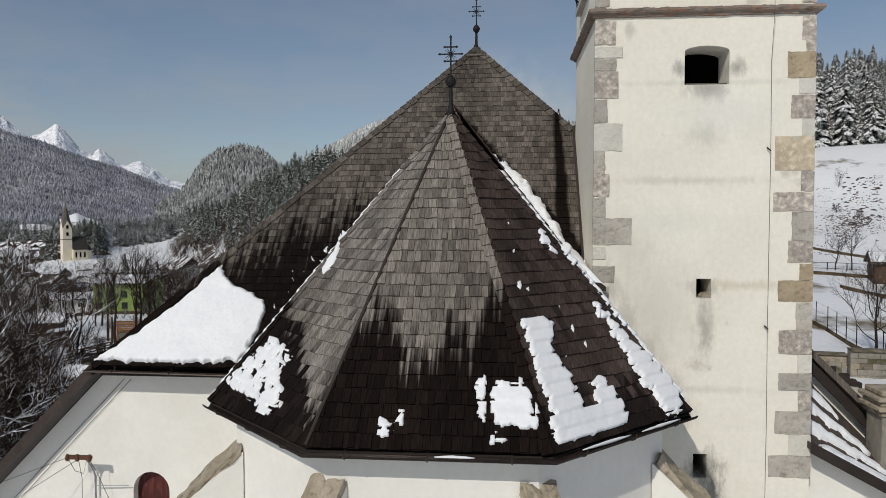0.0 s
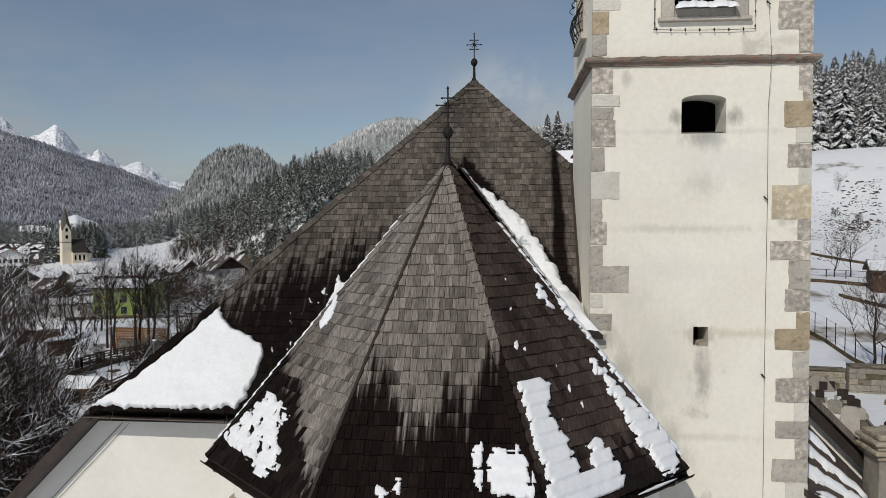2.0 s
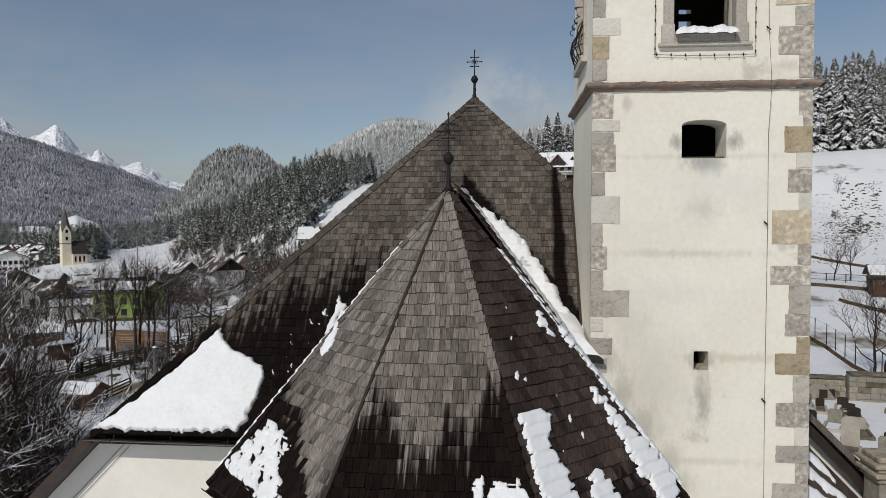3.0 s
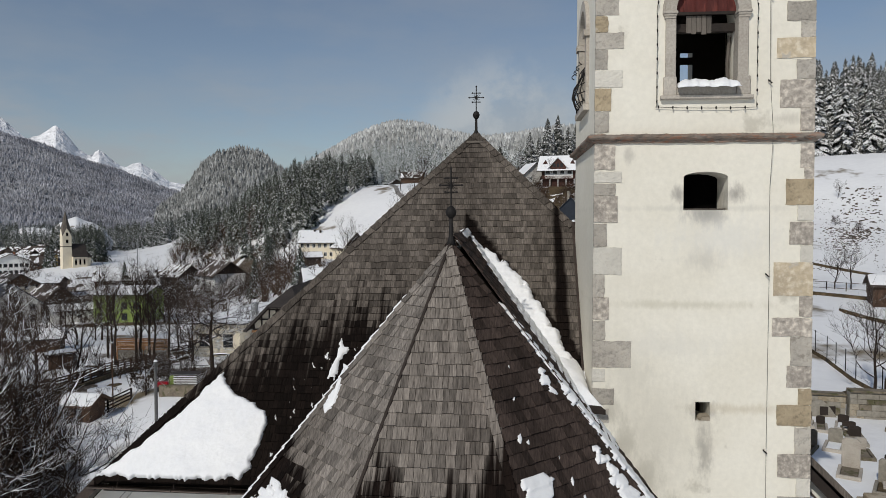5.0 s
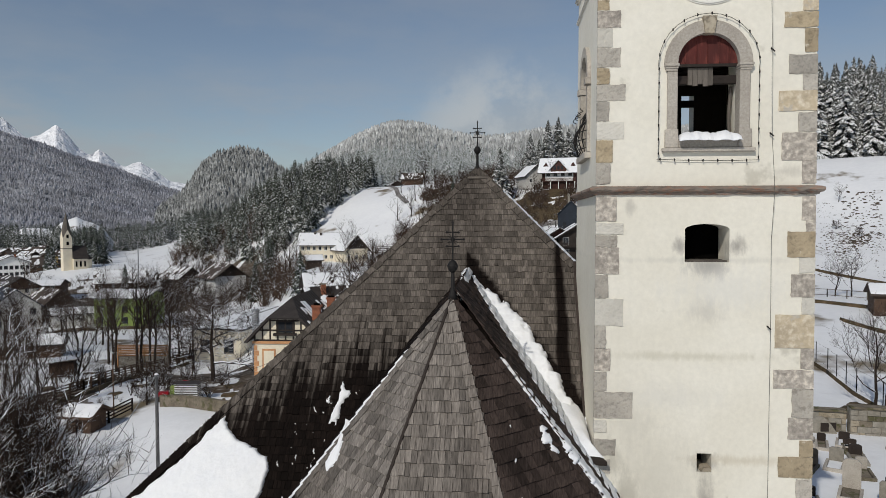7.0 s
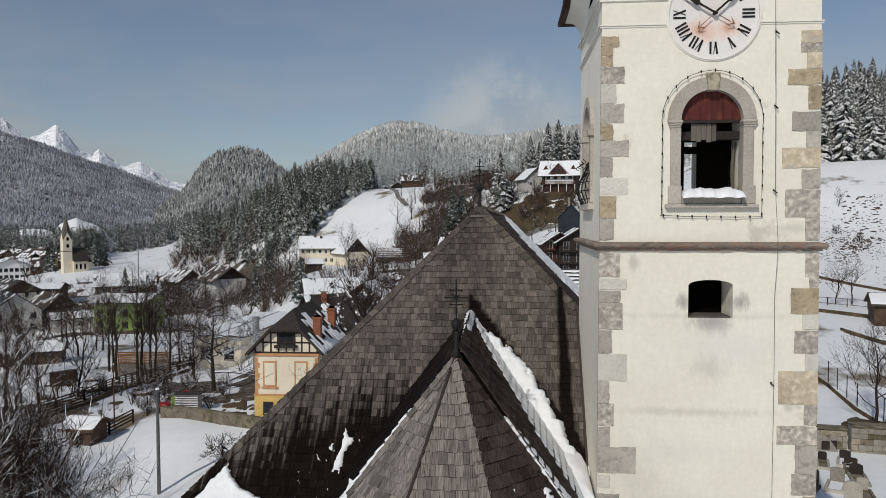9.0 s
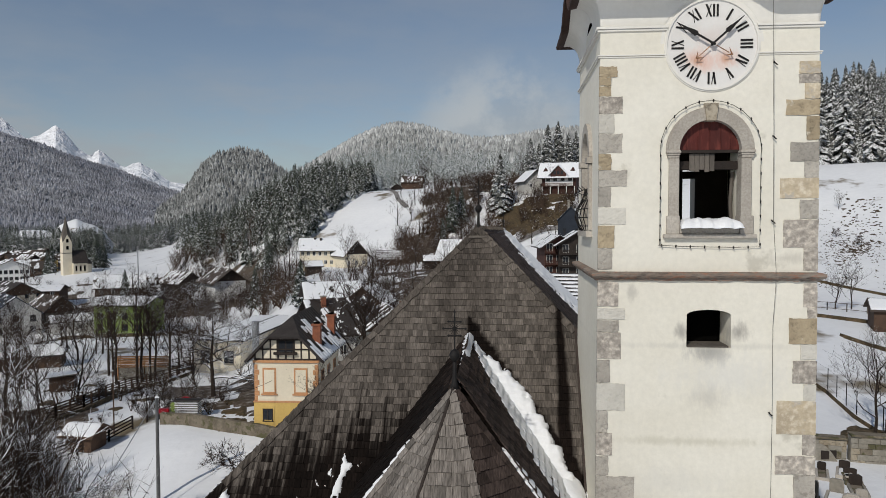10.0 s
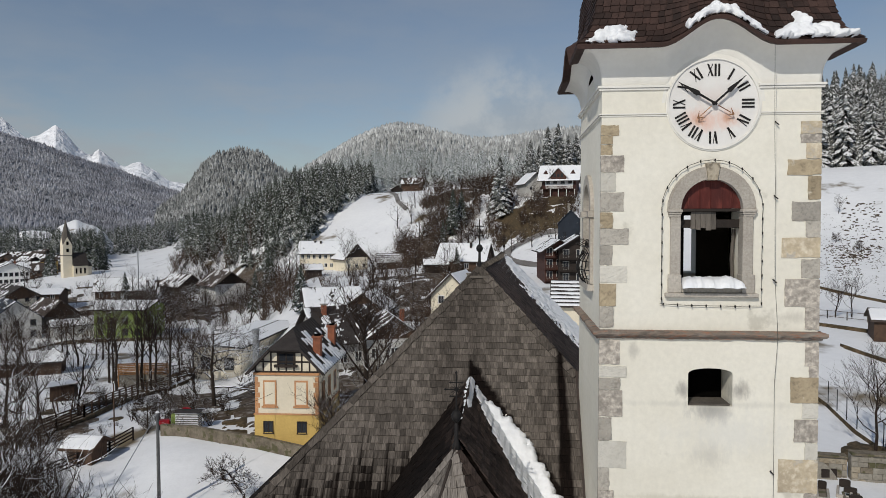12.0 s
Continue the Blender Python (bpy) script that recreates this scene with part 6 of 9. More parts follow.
for dx in (0.0, 0.16):
    part("cable", tubed([(-8.45 + dx, 15.02, 6.5), (-9.9 + dx, 15.02, 5.0), (-11.6 + dx, 15.02, 3.2)], 0.006, 5), IRON, bracket)

# low sacristy roof east of the tower, with its chimney
annex = thing("sacristy", "low plastered annex beside the tower with a snow-streaked lean-to roof", "annex", pose(7.6, 16, 0))
part("wall", prismed([(6.2, 14.95, -0.5), (9.2, 14.95, -0.5), (9.2, 14.95, 3.75), (6.2, 14.95, 5.3)], (0, 2.4, 0)), PLASTER_NEW, annex)
part("roof", prismed([(6.05, 14.45, 5.62), (9.8, 14.45, 3.62), (9.8, 14.45, 3.48), (6.05, 14.45, 5.48)], (0, 2.9, 0)), ROOF_BROWN, annex, "dark shingle lean-to roof")
part("verge_board", prismed([(6.05, 14.40, 5.65), (9.8, 14.40, 3.65), (9.8, 14.40, 3.42), (6.05, 14.40, 5.42)], (0, 0.045, 0)), DARK_WOOD, annex)


def plane_annex(x, y):
    return Vector((x, y, 5.62 - (x - 6.05) * (2.0 / 3.75))), Vector((2.0 / 3.75, 0, 1)).normalized()


for k_, (ya, yb, xa, xb) in enumerate(((14.5, 14.75, 6.2, 9.6), (15.1, 15.5, 6.5, 8.4), (16.0, 16.3, 6.3, 8.9), (16.7, 17.0, 6.8, 8.8))):
    snow_sheet([(xa, ya), (xb, ya), (xb + 0.2, yb), (xa + 0.3, yb)], plane_annex, 0.06, 0.05, 0.1, 0.08, 60 + k_, lab="streak of snow on the lean-to roof")
# the steep strip of roof between the lean-to and the nave's verge
vs, fs = [], []
for i in range(9):
    xx = 6.15 + 3.4 * i / 8
    low, high = 5.62 - (xx - 6.05) * (2.0 / 3.75) + 0.03, 7.45 - (xx - 6.15) * 1.028 - 0.25
    vs += [(xx, 15.95, low), (xx, 16.97, max(low + 0.12, high)), (xx, 15.95, low - 0.1), (xx, 16.97, max(low + 0.12, high) - 0.1)]
for i in range(8):
    b = i * 4
    fs += [(b, b + 4, b + 5, b + 1), (b + 2, b, b + 4, b + 6), (b + 2, b + 6, b + 7, b + 3), (b + 1, b + 3, b + 7, b + 5)]
part("upper_roof", (vs, fs), ROOF_BROWN, annex, "steep dark shingle strip under the verge")


def plane_upper(x, f):
    low, high = 5.62 - (x - 6.05) * (2.0 / 3.75) + 0.03, 7.45 - (x - 6.15) * 1.028 - 0.25
    high = max(low + 0.12, high)
    return Vector((x, 15.95 + 1.02 * f, low + (high - low) * f)), Vector((0.4, -0.6, 0.7)).normalized()


for k_, (fa, fb, xa, xb) in enumerate(((0.06, 0.26, 6.3, 8.9), (0.42, 0.58, 6.4, 8.2), (0.74, 0.90, 6.3, 7.6))):
    snow_sheet([(xa, fa), (xb, fa), (xb - 0.3, fb), (xa, fb)], plane_upper, 0.05, 0.03, 0.05, 0.05, 66 + k_, lab="streak of snow on the steep roof strip")
chim = thing("stone_chimney", "tall stone chimney with a stepped weathered cap", "chimney", pose(8.55, 16.4, 4))
part("shaft", boxed(8.2, 8.9, 16.05, 16.75, 3.8, 5.75, 0.02), CONCRETE, chim)
for k_, (g, z0, z1) in enumerate(((0.06, 5.755, 5.87), (0.13, 5.875, 5.98), (0.07, 5.985, 6.08), (0.14, 6.085, 6.19), (0.04, 6.195, 6.32))):
    part("cap_course", boxed(8.2 - g, 8.9 + g, 16.05 - g, 16.75 + g, z0, z1, 0.025), TUFF, chim)
part("verge_board", prismed([(6.15, 17.0, 7.75), (11.6, 17.0, 2.15), (11.6, 17.0, 1.9), (6.15, 17.0, 7.45)], (0, 0.12, 0)), DARK_WOOD, church, "dark wooden verge board of the nave's east slope")

# ---- trees ----
def cone_tree(sides=5, tiers=((0.0, 0.55, 0.20), (0.28, 0.8, 0.145), (0.58, 1.0, 0.085))):
    vs_, fs_ = [], []
    for z0, z1, r in tiers:
        b = len(vs_)
        vs_ += [(r * math.cos(i * math.tau / sides + z0 * 3) * (1.15 if i % 2 else 0.8), r * math.sin(i * math.tau / sides + z0 * 3) * (1.15 if i % 2 else 0.8), z0 + (0.03 if i % 2 else 0)) for i in range(sides)] + [(0, 0, z1)]
        fs_ += [(b + i, b + (i + 1) % sides, b + sides) for i in range(sides)]
    return vs_, fs_


def grove(name, kinds, places, mat, lab):
    """One joined mesh of many trees. places: x, y, z, height, width factor, turn."""
    rg = random.Random(11)
    arrs = [(np.array(v, dtype=np.float32), np.array(f, dtype=np.int32)) for v, f in kinds]
    allv, allf, base = [], [], 0
    for x, y, z, h, w, a in places:
        v, f = arrs[rg.randrange(len(arrs))]
        c, s = math.cos(a), math.sin(a)
        p = np.empty_like(v)
        p[:, 0] = (v[:, 0] * c - v[:, 1] * s) * h * w + x
        p[:, 1] = (v[:, 0] * s + v[:, 1] * c) * h * w + y
        p[:, 2] = v[:, 2] * h + z
        allv.append(p)
        allf.append(f + base)
        base += len(v)
    v, f = np.concatenate(allv), np.concatenate(allf)
    me = bpy.data.meshes.new(name)
    me.vertices.add(len(v))
    me.vertices.foreach_set("co", v.ravel())
    me.loops.add(f.size)
    me.loops.foreach_set("vertex_index", f.ravel())
    me.polygons.add(len(f))
    me.polygons.foreach_set("loop_start", np.arange(0, f.size, 3, dtype=np.int32))
    me.update(calc_edges=True)
    me.validate()
    return tagged(part(name, me, mat), lab, "forest", kind="stuff")


CONES = [cone_tree(5), cone_tree(6)]
FAR_CONES = [cone_tree(4, ((0.0, 0.7, 0.20), (0.4, 1.0, 0.13))), cone_tree(5, ((0.0, 0.75, 0.22), (0.35, 1.0, 0.14)))]


def polar(a, r):
    return r * math.sin(radians(a)), r * math.cos(radians(a))


def wood(n, a0, a1, r0, r1, h0, h1, keep, seed, w=1.0):
    rg = random.Random(seed)
    out_ = []
    tries = 0
    while len(out_) < n and tries < n * 12:
        tries += 1
        a, r = rg.uniform(a0, a1), math.sqrt(rg.uniform(r0 * r0, r1 * r1))
        if not keep(a, r):
            continue
        x, y = polar(a, r)
        out_.append((x, y, rise(x, y) - 0.4, rg.uniform(h0, h1), w * rg.uniform(0.85, 1.2), rg.random() * 6.28))
    return out_


def clear(a, r):
    """Open meadows and building ground inside the woods."""
    meadow = -16.5 < a < -7.5 and r < 250 + (a + 16.5) * 9
    return not meadow


def ragged_spruce(seed, boughs, slim=0.15, foot=0.06):
    """A frosted spruce one metre high: many small sprays scattered over a ragged cone, drooping outwards from the stem."""
    rg = random.Random(seed)
    vs_, fs_ = [], []
    for k in range(boughs):
        f = ((k + rg.random()) / boughs) ** 0.8
        z = foot + (0.99 - foot) * f
        rr = (slim * (1 - f) ** 0.8 + 0.008) * rg.uniform(0.45, 1.25)
        a = k * 2.399 + rg.uniform(-0.6, 0.6)
        c, s_ = math.cos(a), math.sin(a)
        r0 = rr * rg.uniform(0.0, 0.5)
        wd = (rr - r0) * rg.uniform(0.22, 0.42)
        drop = rr * rg.uniform(0.2, 0.7)
        m = (r0 + rr) * 0.55
        b = len(vs_)
        vs_ += [(c * r0, s_ * r0, z + 0.018), (c * m - s_ * wd, s_ * m + c * wd, z - drop * 0.55), (c * m * 1.1, s_ * m * 1.1, z - drop * 0.25 + 0.006), (c * m + s_ * wd, s_ * m - c * wd, z - drop * 0.6), (c * rr, s_ * rr, z - drop)]
        fs_ += [(b, b + 1, b + 2), (b, b + 2, b + 3), (b + 1, b + 4, b + 2), (b + 2, b + 4, b + 3)]
    return vs_, fs_


EAST_SPRUCES = [ragged_spruce(80 + s_, 300 + 20 * s_, 0.12 + 0.012 * s_) for s_ in range(6)]
WEST_SPRUCES = [ragged_spruce(180 + s_, 110 + 8 * s_, 0.155 + 0.01 * s_) for s_ in range(6)]
SLOPE_SPRUCES = [ragged_spruce(280 + s_, 42 + 3 * s_, 0.15 + 0.012 * s_) for s_ in range(6)]
grove("forest_east", EAST_SPRUCES, wood(380, 19.0, 28.0, 236, 350, 10, 29, lambda a, r: True, 1, 1.0), NEEDLE_EAST, "dense snow-laden spruce forest above the eastern meadow")
grove("forest_west", WEST_SPRUCES, wood(900, -27, -10.5, 235, 430, 8, 17, lambda a, r: clear(a, r) and r > 262 + 9.0 * max(0.0, a + 16) + 13.0 * max(0.0, -19 - a) and (a > -25 or r > 460), 2, 1.05), NEEDLE, "dense snow-dusted spruce wood at the foot of the hill")
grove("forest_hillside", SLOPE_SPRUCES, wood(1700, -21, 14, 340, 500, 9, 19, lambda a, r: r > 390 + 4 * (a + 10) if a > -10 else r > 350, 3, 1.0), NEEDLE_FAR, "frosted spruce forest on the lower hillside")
grove("forest_hilltop", CONES, wood(14000, -21, 14, 470, 830, 6, 11.5, lambda a, r: True, 13, 1.35), NEEDLE_HOAR_HAZE, "hoar-frosted spruce forest on the hill, paled for mist")
grove("forest_ridge", EAST_SPRUCES, wood(46, 2.5, 8.5, 320, 400, 13, 22, lambda a, r: True, 4), NEEDLE, "tall snowy spruces above the chalet")


VALLEY_SPRUCES = [ragged_spruce(380 + s_, 70 + 6 * s_, 0.16 + 0.012 * s_) for s_ in range(5)]
grove("forest_valley", VALLEY_SPRUCES, wood(1000, -41, -23, 470, 950, 16, 27, lambda a, r: (a > -31.5 or r > 600) and not (-30.6 < a < -25.2 and r < 670) and not (-36.2 < a < -29.8 and 700 < r < 815), 7), NEEDLE_DARK, "dark conifer woods across the valley floor")
grove("forest_knoll", VALLEY_SPRUCES, wood(200, -41, -33.9, 590, 700, 12, 18, lambda a, r: True, 21, 1.1) + wood(190, -33.9, -30.6, 580, 700, 15, 24, lambda a, r: True, 22, 1.1), NEEDLE, "belt of snow-dusted spruces behind the far village")


def on_mesh(mesh_, n, h0, h1, seed, f0, f1, cols, w=1.0):
    """Places on a mountain's grid of vertices between the row shares f0 and f1."""
    vs_ = mesh_.vertices
    rg = random.Random(seed)
    rows_ = len(vs_) // cols
    out_ = []
    for _ in range(n):
        k, i = rg.uniform(f0, f1) * (rows_ - 1), rg.random() * (cols - 1.001)
        k0, i0 = min(int(k), rows_ - 2), int(i)
        a = vs_[k0 * cols + i0].co.lerp(vs_[k0 * cols + i0 + 1].co, i - i0)
        b = vs_[(k0 + 1) * cols + i0].co.lerp(vs_[(k0 + 1) * cols + i0 + 1].co, i - i0)
        p = a.lerp(b, k - k0)
        out_.append((p.x, p.y, p.z - 1, rg.uniform(h0, h1), w * rg.uniform(0.9, 1.3), rg.random() * 6.28))
    return out_


grove("forest_dome", CONES, on_mesh(dome_hill.data, 5600, 8, 14, 5, 0.15, 0.9, 151, 1.25), NEEDLE_DOME, "frosted forest on the round hill, greyed for haze")
grove("forest_mountain", FAR_CONES, on_mesh(mountain_side.data, 42000, 5, 10.5, 6, 0.08, 0.88, 221, 1.6), NEEDLE_HAZE_BLUE, "frosted forest on the far mountainside, tinted for haze")


def bare_tree(seed, limbs=6, droop=0.0, dense=1.0, lean=0.0, low=0.25, stout=1.0, upright=0.0):
    """A leafless tree one metre high: trunk with limbs, and a crown of twigs, as two meshes."""
    rg = random.Random(seed)
    trunk, crown = bmesh.new(), bmesh.new()
    top_pt = Vector((lean * 0.35, lean * 0.1, 0.72))
    spine = [Vector((0, 0, -0.03)), Vector((0.012 * rg.uniform(-1, 1), 0.01, 0.16)), Vector((lean * 0.12 + 0.02 * rg.uniform(-1, 1), 0.02 * rg.uniform(-1, 1), 0.36)), Vector((lean * 0.22, 0.015, 0.55)), top_pt]
    tube(trunk, spine, [q * (0.6 + 0.4 * stout) for q in (0.0165, 0.0135, 0.0105, 0.007, 0.003)], 7)

    def bough(bm_, p, d, length, r, level):
        pts, q, dd = [p], p, d.copy()
        n = 5 if level == 1 else 3 if level == 2 else 2
        for i in range(n):
            dd = (dd + Vector((rg.uniform(-1, 1), rg.uniform(-1, 1), rg.uniform(-0.6, 1.0) + 0.25 - droop * (0.6 + 0.5 * i))) * (0.24 if level < 3 else 0.2)).normalized()
            q = q + dd * (length / n)
            pts.append(q)
        tube(bm_, pts, [r * (1 - 0.85 * i / n) for i in range(n + 1)], 5 if level == 1 else 3, False)
        if level < 4:
            count = {1: 7, 2: 6, 3: 4}[level]
            count = max(2, int(count * dense + rg.random()))
            for i in range(count):
                f = rg.uniform(0.25, 1.0) * (len(pts) - 1)
                k = min(int(f), len(pts) - 2)
                s_ = pts[k].lerp(pts[k + 1], f - k)
                side = Vector((rg.uniform(-1, 1), rg.uniform(-1, 1), rg.uniform(-0.3, 0.8))).normalized()
                nd = ((pts[k + 1] - pts[k]).normalized() * 0.75 + side * 0.8).normalized()
                bough(crown if level >= 1 else trunk, s_, nd, length * rg.uniform(0.42, 0.70), max(0.0010 * stout, r * 0.45), level + 1)

    for i in range(limbs):
        f = low + (1 - low) * (i + rg.random() * 0.7) / limbs
        z = f * 0.70
        k = max(j for j in range(len(spine) - 1) if spine[j].z <= z)
        p = spine[k].lerp(spine[k + 1], (z - spine[k].z) / (spine[k + 1].z - spine[k].z))
        a = i * 2.4 + rg.uniform(-0.5, 0.5)
        d = Vector((math.cos(a), math.sin(a), rg.uniform(0.45, 1.1) - droop + upright)).normalized()
        bough(trunk, p, d, rg.uniform(0.34, 0.50) * (1.1 - 0.5 * f), 0.0078 * (0.5 + 0.5 * stout) * (1.2 - 0.6 * f), 1)
    return trunk, crown


def make_tree(name, seed, lab, twigs=TWIG, **kw):
    t_ = thing(name, lab, "tree")
    a, b = bare_tree(seed, **kw)
    part("trunk", a, BARK, t_, local=True)
    part("crown", b, twigs, t_, local=True)
    return t_


TREES = [make_tree("bare_tree", 1, "leafless garden tree with snow along its branches", limbs=8, stout=0.9, dense=0.8),
         make_tree("bare_tree", 2, "leafless spreading fruit tree with snowy twigs", limbs=8, low=0.18, lean=0.3, stout=0.9, dense=0.78),
         make_tree("bare_tree", 3, "tall slender leafless tree in the garden", limbs=11, low=0.4, dense=0.5, stout=0.8, upright=1.1),
         make_tree("bare_tree", 4, "old leafless tree with drooping snowy boughs", twigs=SNOW_TWIG, limbs=9, droop=0.55, stout=1.6),
         make_tree("shrub", 5, "leafless bushy shrub dusted with snow", limbs=11, low=0.02, dense=1.0, stout=2.2),
         make_tree("bare_tree", 6, "large spreading leafless tree with snow on its tangled boughs", twigs=SNOW_TWIG, limbs=11, low=0.12, dense=0.72, stout=1.8)]


def scrub_bush(seed, twigs=95, low=0.05):
    """A leafless bush one metre high, of thin tapered blades, light enough for whole thickets."""
    rg = random.Random(seed)
    vs_, fs_ = [], []

    def blade(p, q, w):
        d = (q - p).normalized()
        s_ = d.cross(Vector((rg.uniform(-1, 1), rg.uniform(-1, 1), rg.uniform(-1, 1)))).normalized() * w
        b_ = len(vs_)
        vs_.extend([p - s_, p + s_, q])
        fs_.append((b_, b_ + 1, b_ + 2))

    for i in range(9):
        a_ = i * 2.4 + rg.random()
        foot = Vector((0, 0, low * rg.random()))
        tip_ = Vector((math.cos(a_) * rg.uniform(0.12, 0.42), math.sin(a_) * rg.uniform(0.12, 0.42), rg.uniform(0.6, 1.0)))
        blade(foot, tip_, 0.012)
        for _ in range(twigs // 9):
            f = rg.uniform(0.25, 0.95)
            p_ = foot.lerp(tip_, f)
            out_ = Vector((rg.uniform(-1, 1), rg.uniform(-1, 1), rg.uniform(0.1, 1.2))).normalized()
            blade(p_, p_ + out_ * rg.uniform(0.10, 0.26), 0.005)
    return vs_, fs_


BUSHES = [scrub_bush(60 + k, 110, 0.25 if k % 2 else 0.03) for k in range(5)]


def thicket(lab, mat, regions, seed):
    rg = random.Random(seed)
    places = []
    for a0, a1, r0, r1, n_, h0, h1 in regions:
        for _ in range(n_):
            for _try in range(4):
                a, r = rg.uniform(a0, a1), rg.uniform(r0, r1)
                if noise.noise(Vector((a * 0.9, r * 0.05, seed))) > -0.15:
                    break
            x, y = polar(a, r)
            places.append((x, y, rise(x, y) - 0.2, rg.uniform(h0, h1), rg.uniform(0.9, 1.5), rg.random() * 6.28))
    ob = grove("scrub", BUSHES, places, mat, lab)
    return ob


thicket("brown leafless scrub between the snowy fields", SCRUB_TWIG, ((-7.6, 0.0, 246, 280, 105, 3, 8), (-8.8, -4.2, 214, 246, 130, 3, 8), (-1.0, 5.6, 212, 246, 110, 2, 5), (-19.5, -16.2, 160, 240, 60, 4, 8), (-12, -3, 118, 205, 90, 3, 7), (-15.5, -11, 150, 200, 36, 2, 4), (-7, 5, 300, 345, 45, 5, 9), (-27.5, -18, 205, 262, 80, 2, 4.5), (-24, -18, 160, 205, 14, 2, 4), (-37, -20.5, 112, 200, 60, 2, 4), (-37, -30, 205, 300, 60, 2, 4), (-14, -7, 92, 150, 45, 2, 4), (-26, -18, 295, 345, 120, 4, 9), (-8.2, -4.0, 208, 258, 90, 3, 6), (-6, 1, 225, 285, 120, 3, 7), (-4.5, 3.5, 225, 262, 150, 2, 5), (2.5, 6.5, 224, 244, 60, 2, 4.5)), 1)
thicket("dark leafless bushes and hedges in the valley", TWIG, ((-37.5, -22.3, 186, 240, 60, 3, 6), (-29, -22.3, 230, 300, 60, 4, 9), (-36.5, -33.6, 225, 330, 40, 3, 6), (-25.5, -16.5, 286, 335, 90, 4, 9), (-36, -24, 84, 125, 40, 2, 4), (-27.5, -17.5, 205, 258, 130, 2.5, 5.5), (-37, -23, 179, 189, 110, 1, 2.2), (-36, -25, 78, 84, 60, 0.6, 1.5), (-27, -22, 74, 100, 40, 1, 2.5)), 2)
SCRUB = [make_tree("bare_tree", 31, "distant leafless tree with reddish-brown twigs", limbs=6, dense=0.6), make_tree("bare_tree", 32, "distant leafless tree with fine brown branches", limbs=7, dense=0.55, low=0.15)]
rg_t = random.Random(77)
SCRUB_AT = []
for a0, a1, r0, r1, n_, h0, h1 in ((-9, -2.5, 215, 300, 16, 8, 13), (-2, 6.5, 190, 260, 8, 7, 11), (-13, -2, 95, 190, 18, 7, 11), (-20, -16, 170, 250, 10, 9, 14), (-38, -24, 135, 300, 22, 9, 14)):
    for _ in range(n_):
        SCRUB_AT.append((rg_t.randrange(2), rg_t.uniform(a0, a1), rg_t.uniform(r0, r1), rg_t.uniform(h0, h1), rg_t.uniform(0, 360)))
for kind, a, r, h, turn in SCRUB_AT:
    x, y = polar(a, r)
    copy_thing(SCRUB[kind], pose(x, y, rise(x, y) - 0.1, 0, 0, turn) @ Matrix.Scale(h, 4))
for i, t_ in enumerate(SCRUB):
    x, y = polar(-5.0 + 1.5 * i, 262 + 6 * i)
    t_.matrix_basis = pose(x, y, rise(x, y) - 0.1) @ Matrix.Scale(9, 4)
TREE_AT = [  # kind, azimuth, distance, height, turn
    (0, -36.3, 39, 12.6, 10), (3, -35.9, 38.5, 10.5, 140), (1, -37.6, 41, 12.0, 200), (4, -36.8, 43, 8.0, 15), (0, -37.0, 62, 9.0, 80), (3, -36.0, 42, 9.0, 70), (3, -36.9, 45, 10.5, 200), (5, -37.4, 41, 12.0, 20), (5, -36.3, 43, 10.5, 140), (5, -38.3, 38, 12.5, 200), (5, -37.0, 47, 11.5, 310), (4, -35.4, 47, 7.0, 90), (4, -34.6, 50, 5.5, 160), (4, -37.5, 41, 8.5, 300), (4, -36.6, 40, 7.2, 250), (4, -37.3, 44, 8, 130), (1, -35.8, 43, 9.0, 310), (0, -36.9, 37, 9.5, 40), (0, -35.4, 45, 10.5, 230), (4, -36.2, 38, 6.0, 190), (0, -38.0, 40, 12.0, 300),
    (1, -32.5, 96.5, 11, 30), (1, -32.4, 142, 13, 250), (0, -33.4, 136, 12, 80), (1, -34.9, 92, 10.5, 160), (0, -36.0, 96, 11, 40), (1, -34.2, 150, 11, 300), (0, -31.2, 150, 10, 20),
    (2, -29.9, 113, 15, 120), (2, -30.4, 121, 14, 10), (2, -30.15, 120, 13, 200), (2, -28.5, 114.5, 15.5, 0), (2, -28.15, 115, 16, 60), (2, -27.6, 115, 15.5, 170), (2, -27.2, 114.5, 14, 75), (2, -26.2, 113, 15, 30), (2, -25.6, 121, 13, 300),
    (3, -23.1, 86.7, 13.5, 20), (3, -24.6, 116, 12, 260), (1, -24.4, 98, 9, 200), (4, -27.9, 77, 4.3, 30), (4, -27.0, 79, 3.2, 210), (1, -20.3, 175, 12, 40), (1, -18.9, 178, 11, 190), (0, -14.2, 63, 8.0, 320), (4, -13.8, 64, 6.0, 100),
    (0, -11.2, 73, 10, 270), (0, -12.6, 199, 13, 130), (1, -7.6, 88, 10, 45), (0, -9.4, 84, 10, 145), (1, -6.0, 92, 11, 300), (2, -9.0, 130, 11, 10),
    (1, -36.4, 82, 12, 95), (0, -36.9, 92, 13, 15), (0, -30.8, 150, 14, 220), (1, -35.8, 140, 14, 160), (0, -22.0, 205, 12, 100), (1, -2.6, 250, 13, 15), (1, -6.5, 300, 14, 70), (1, -3.2, 210, 12, 330),
    (1, 24.0, 106, 6.0, 10), (0, 25.0, 107, 6.4, 130), (0, 26.5, 56.5, 7.6, 210), (1, 27.2, 57, 7.2, 20), (1, 24.1, 186, 4.6, 0), (4, 25.4, 160, 2.2, 90), (4, 24.0, 167, 2.2, 30), (1, 1.2, 265, 12, 15),
]
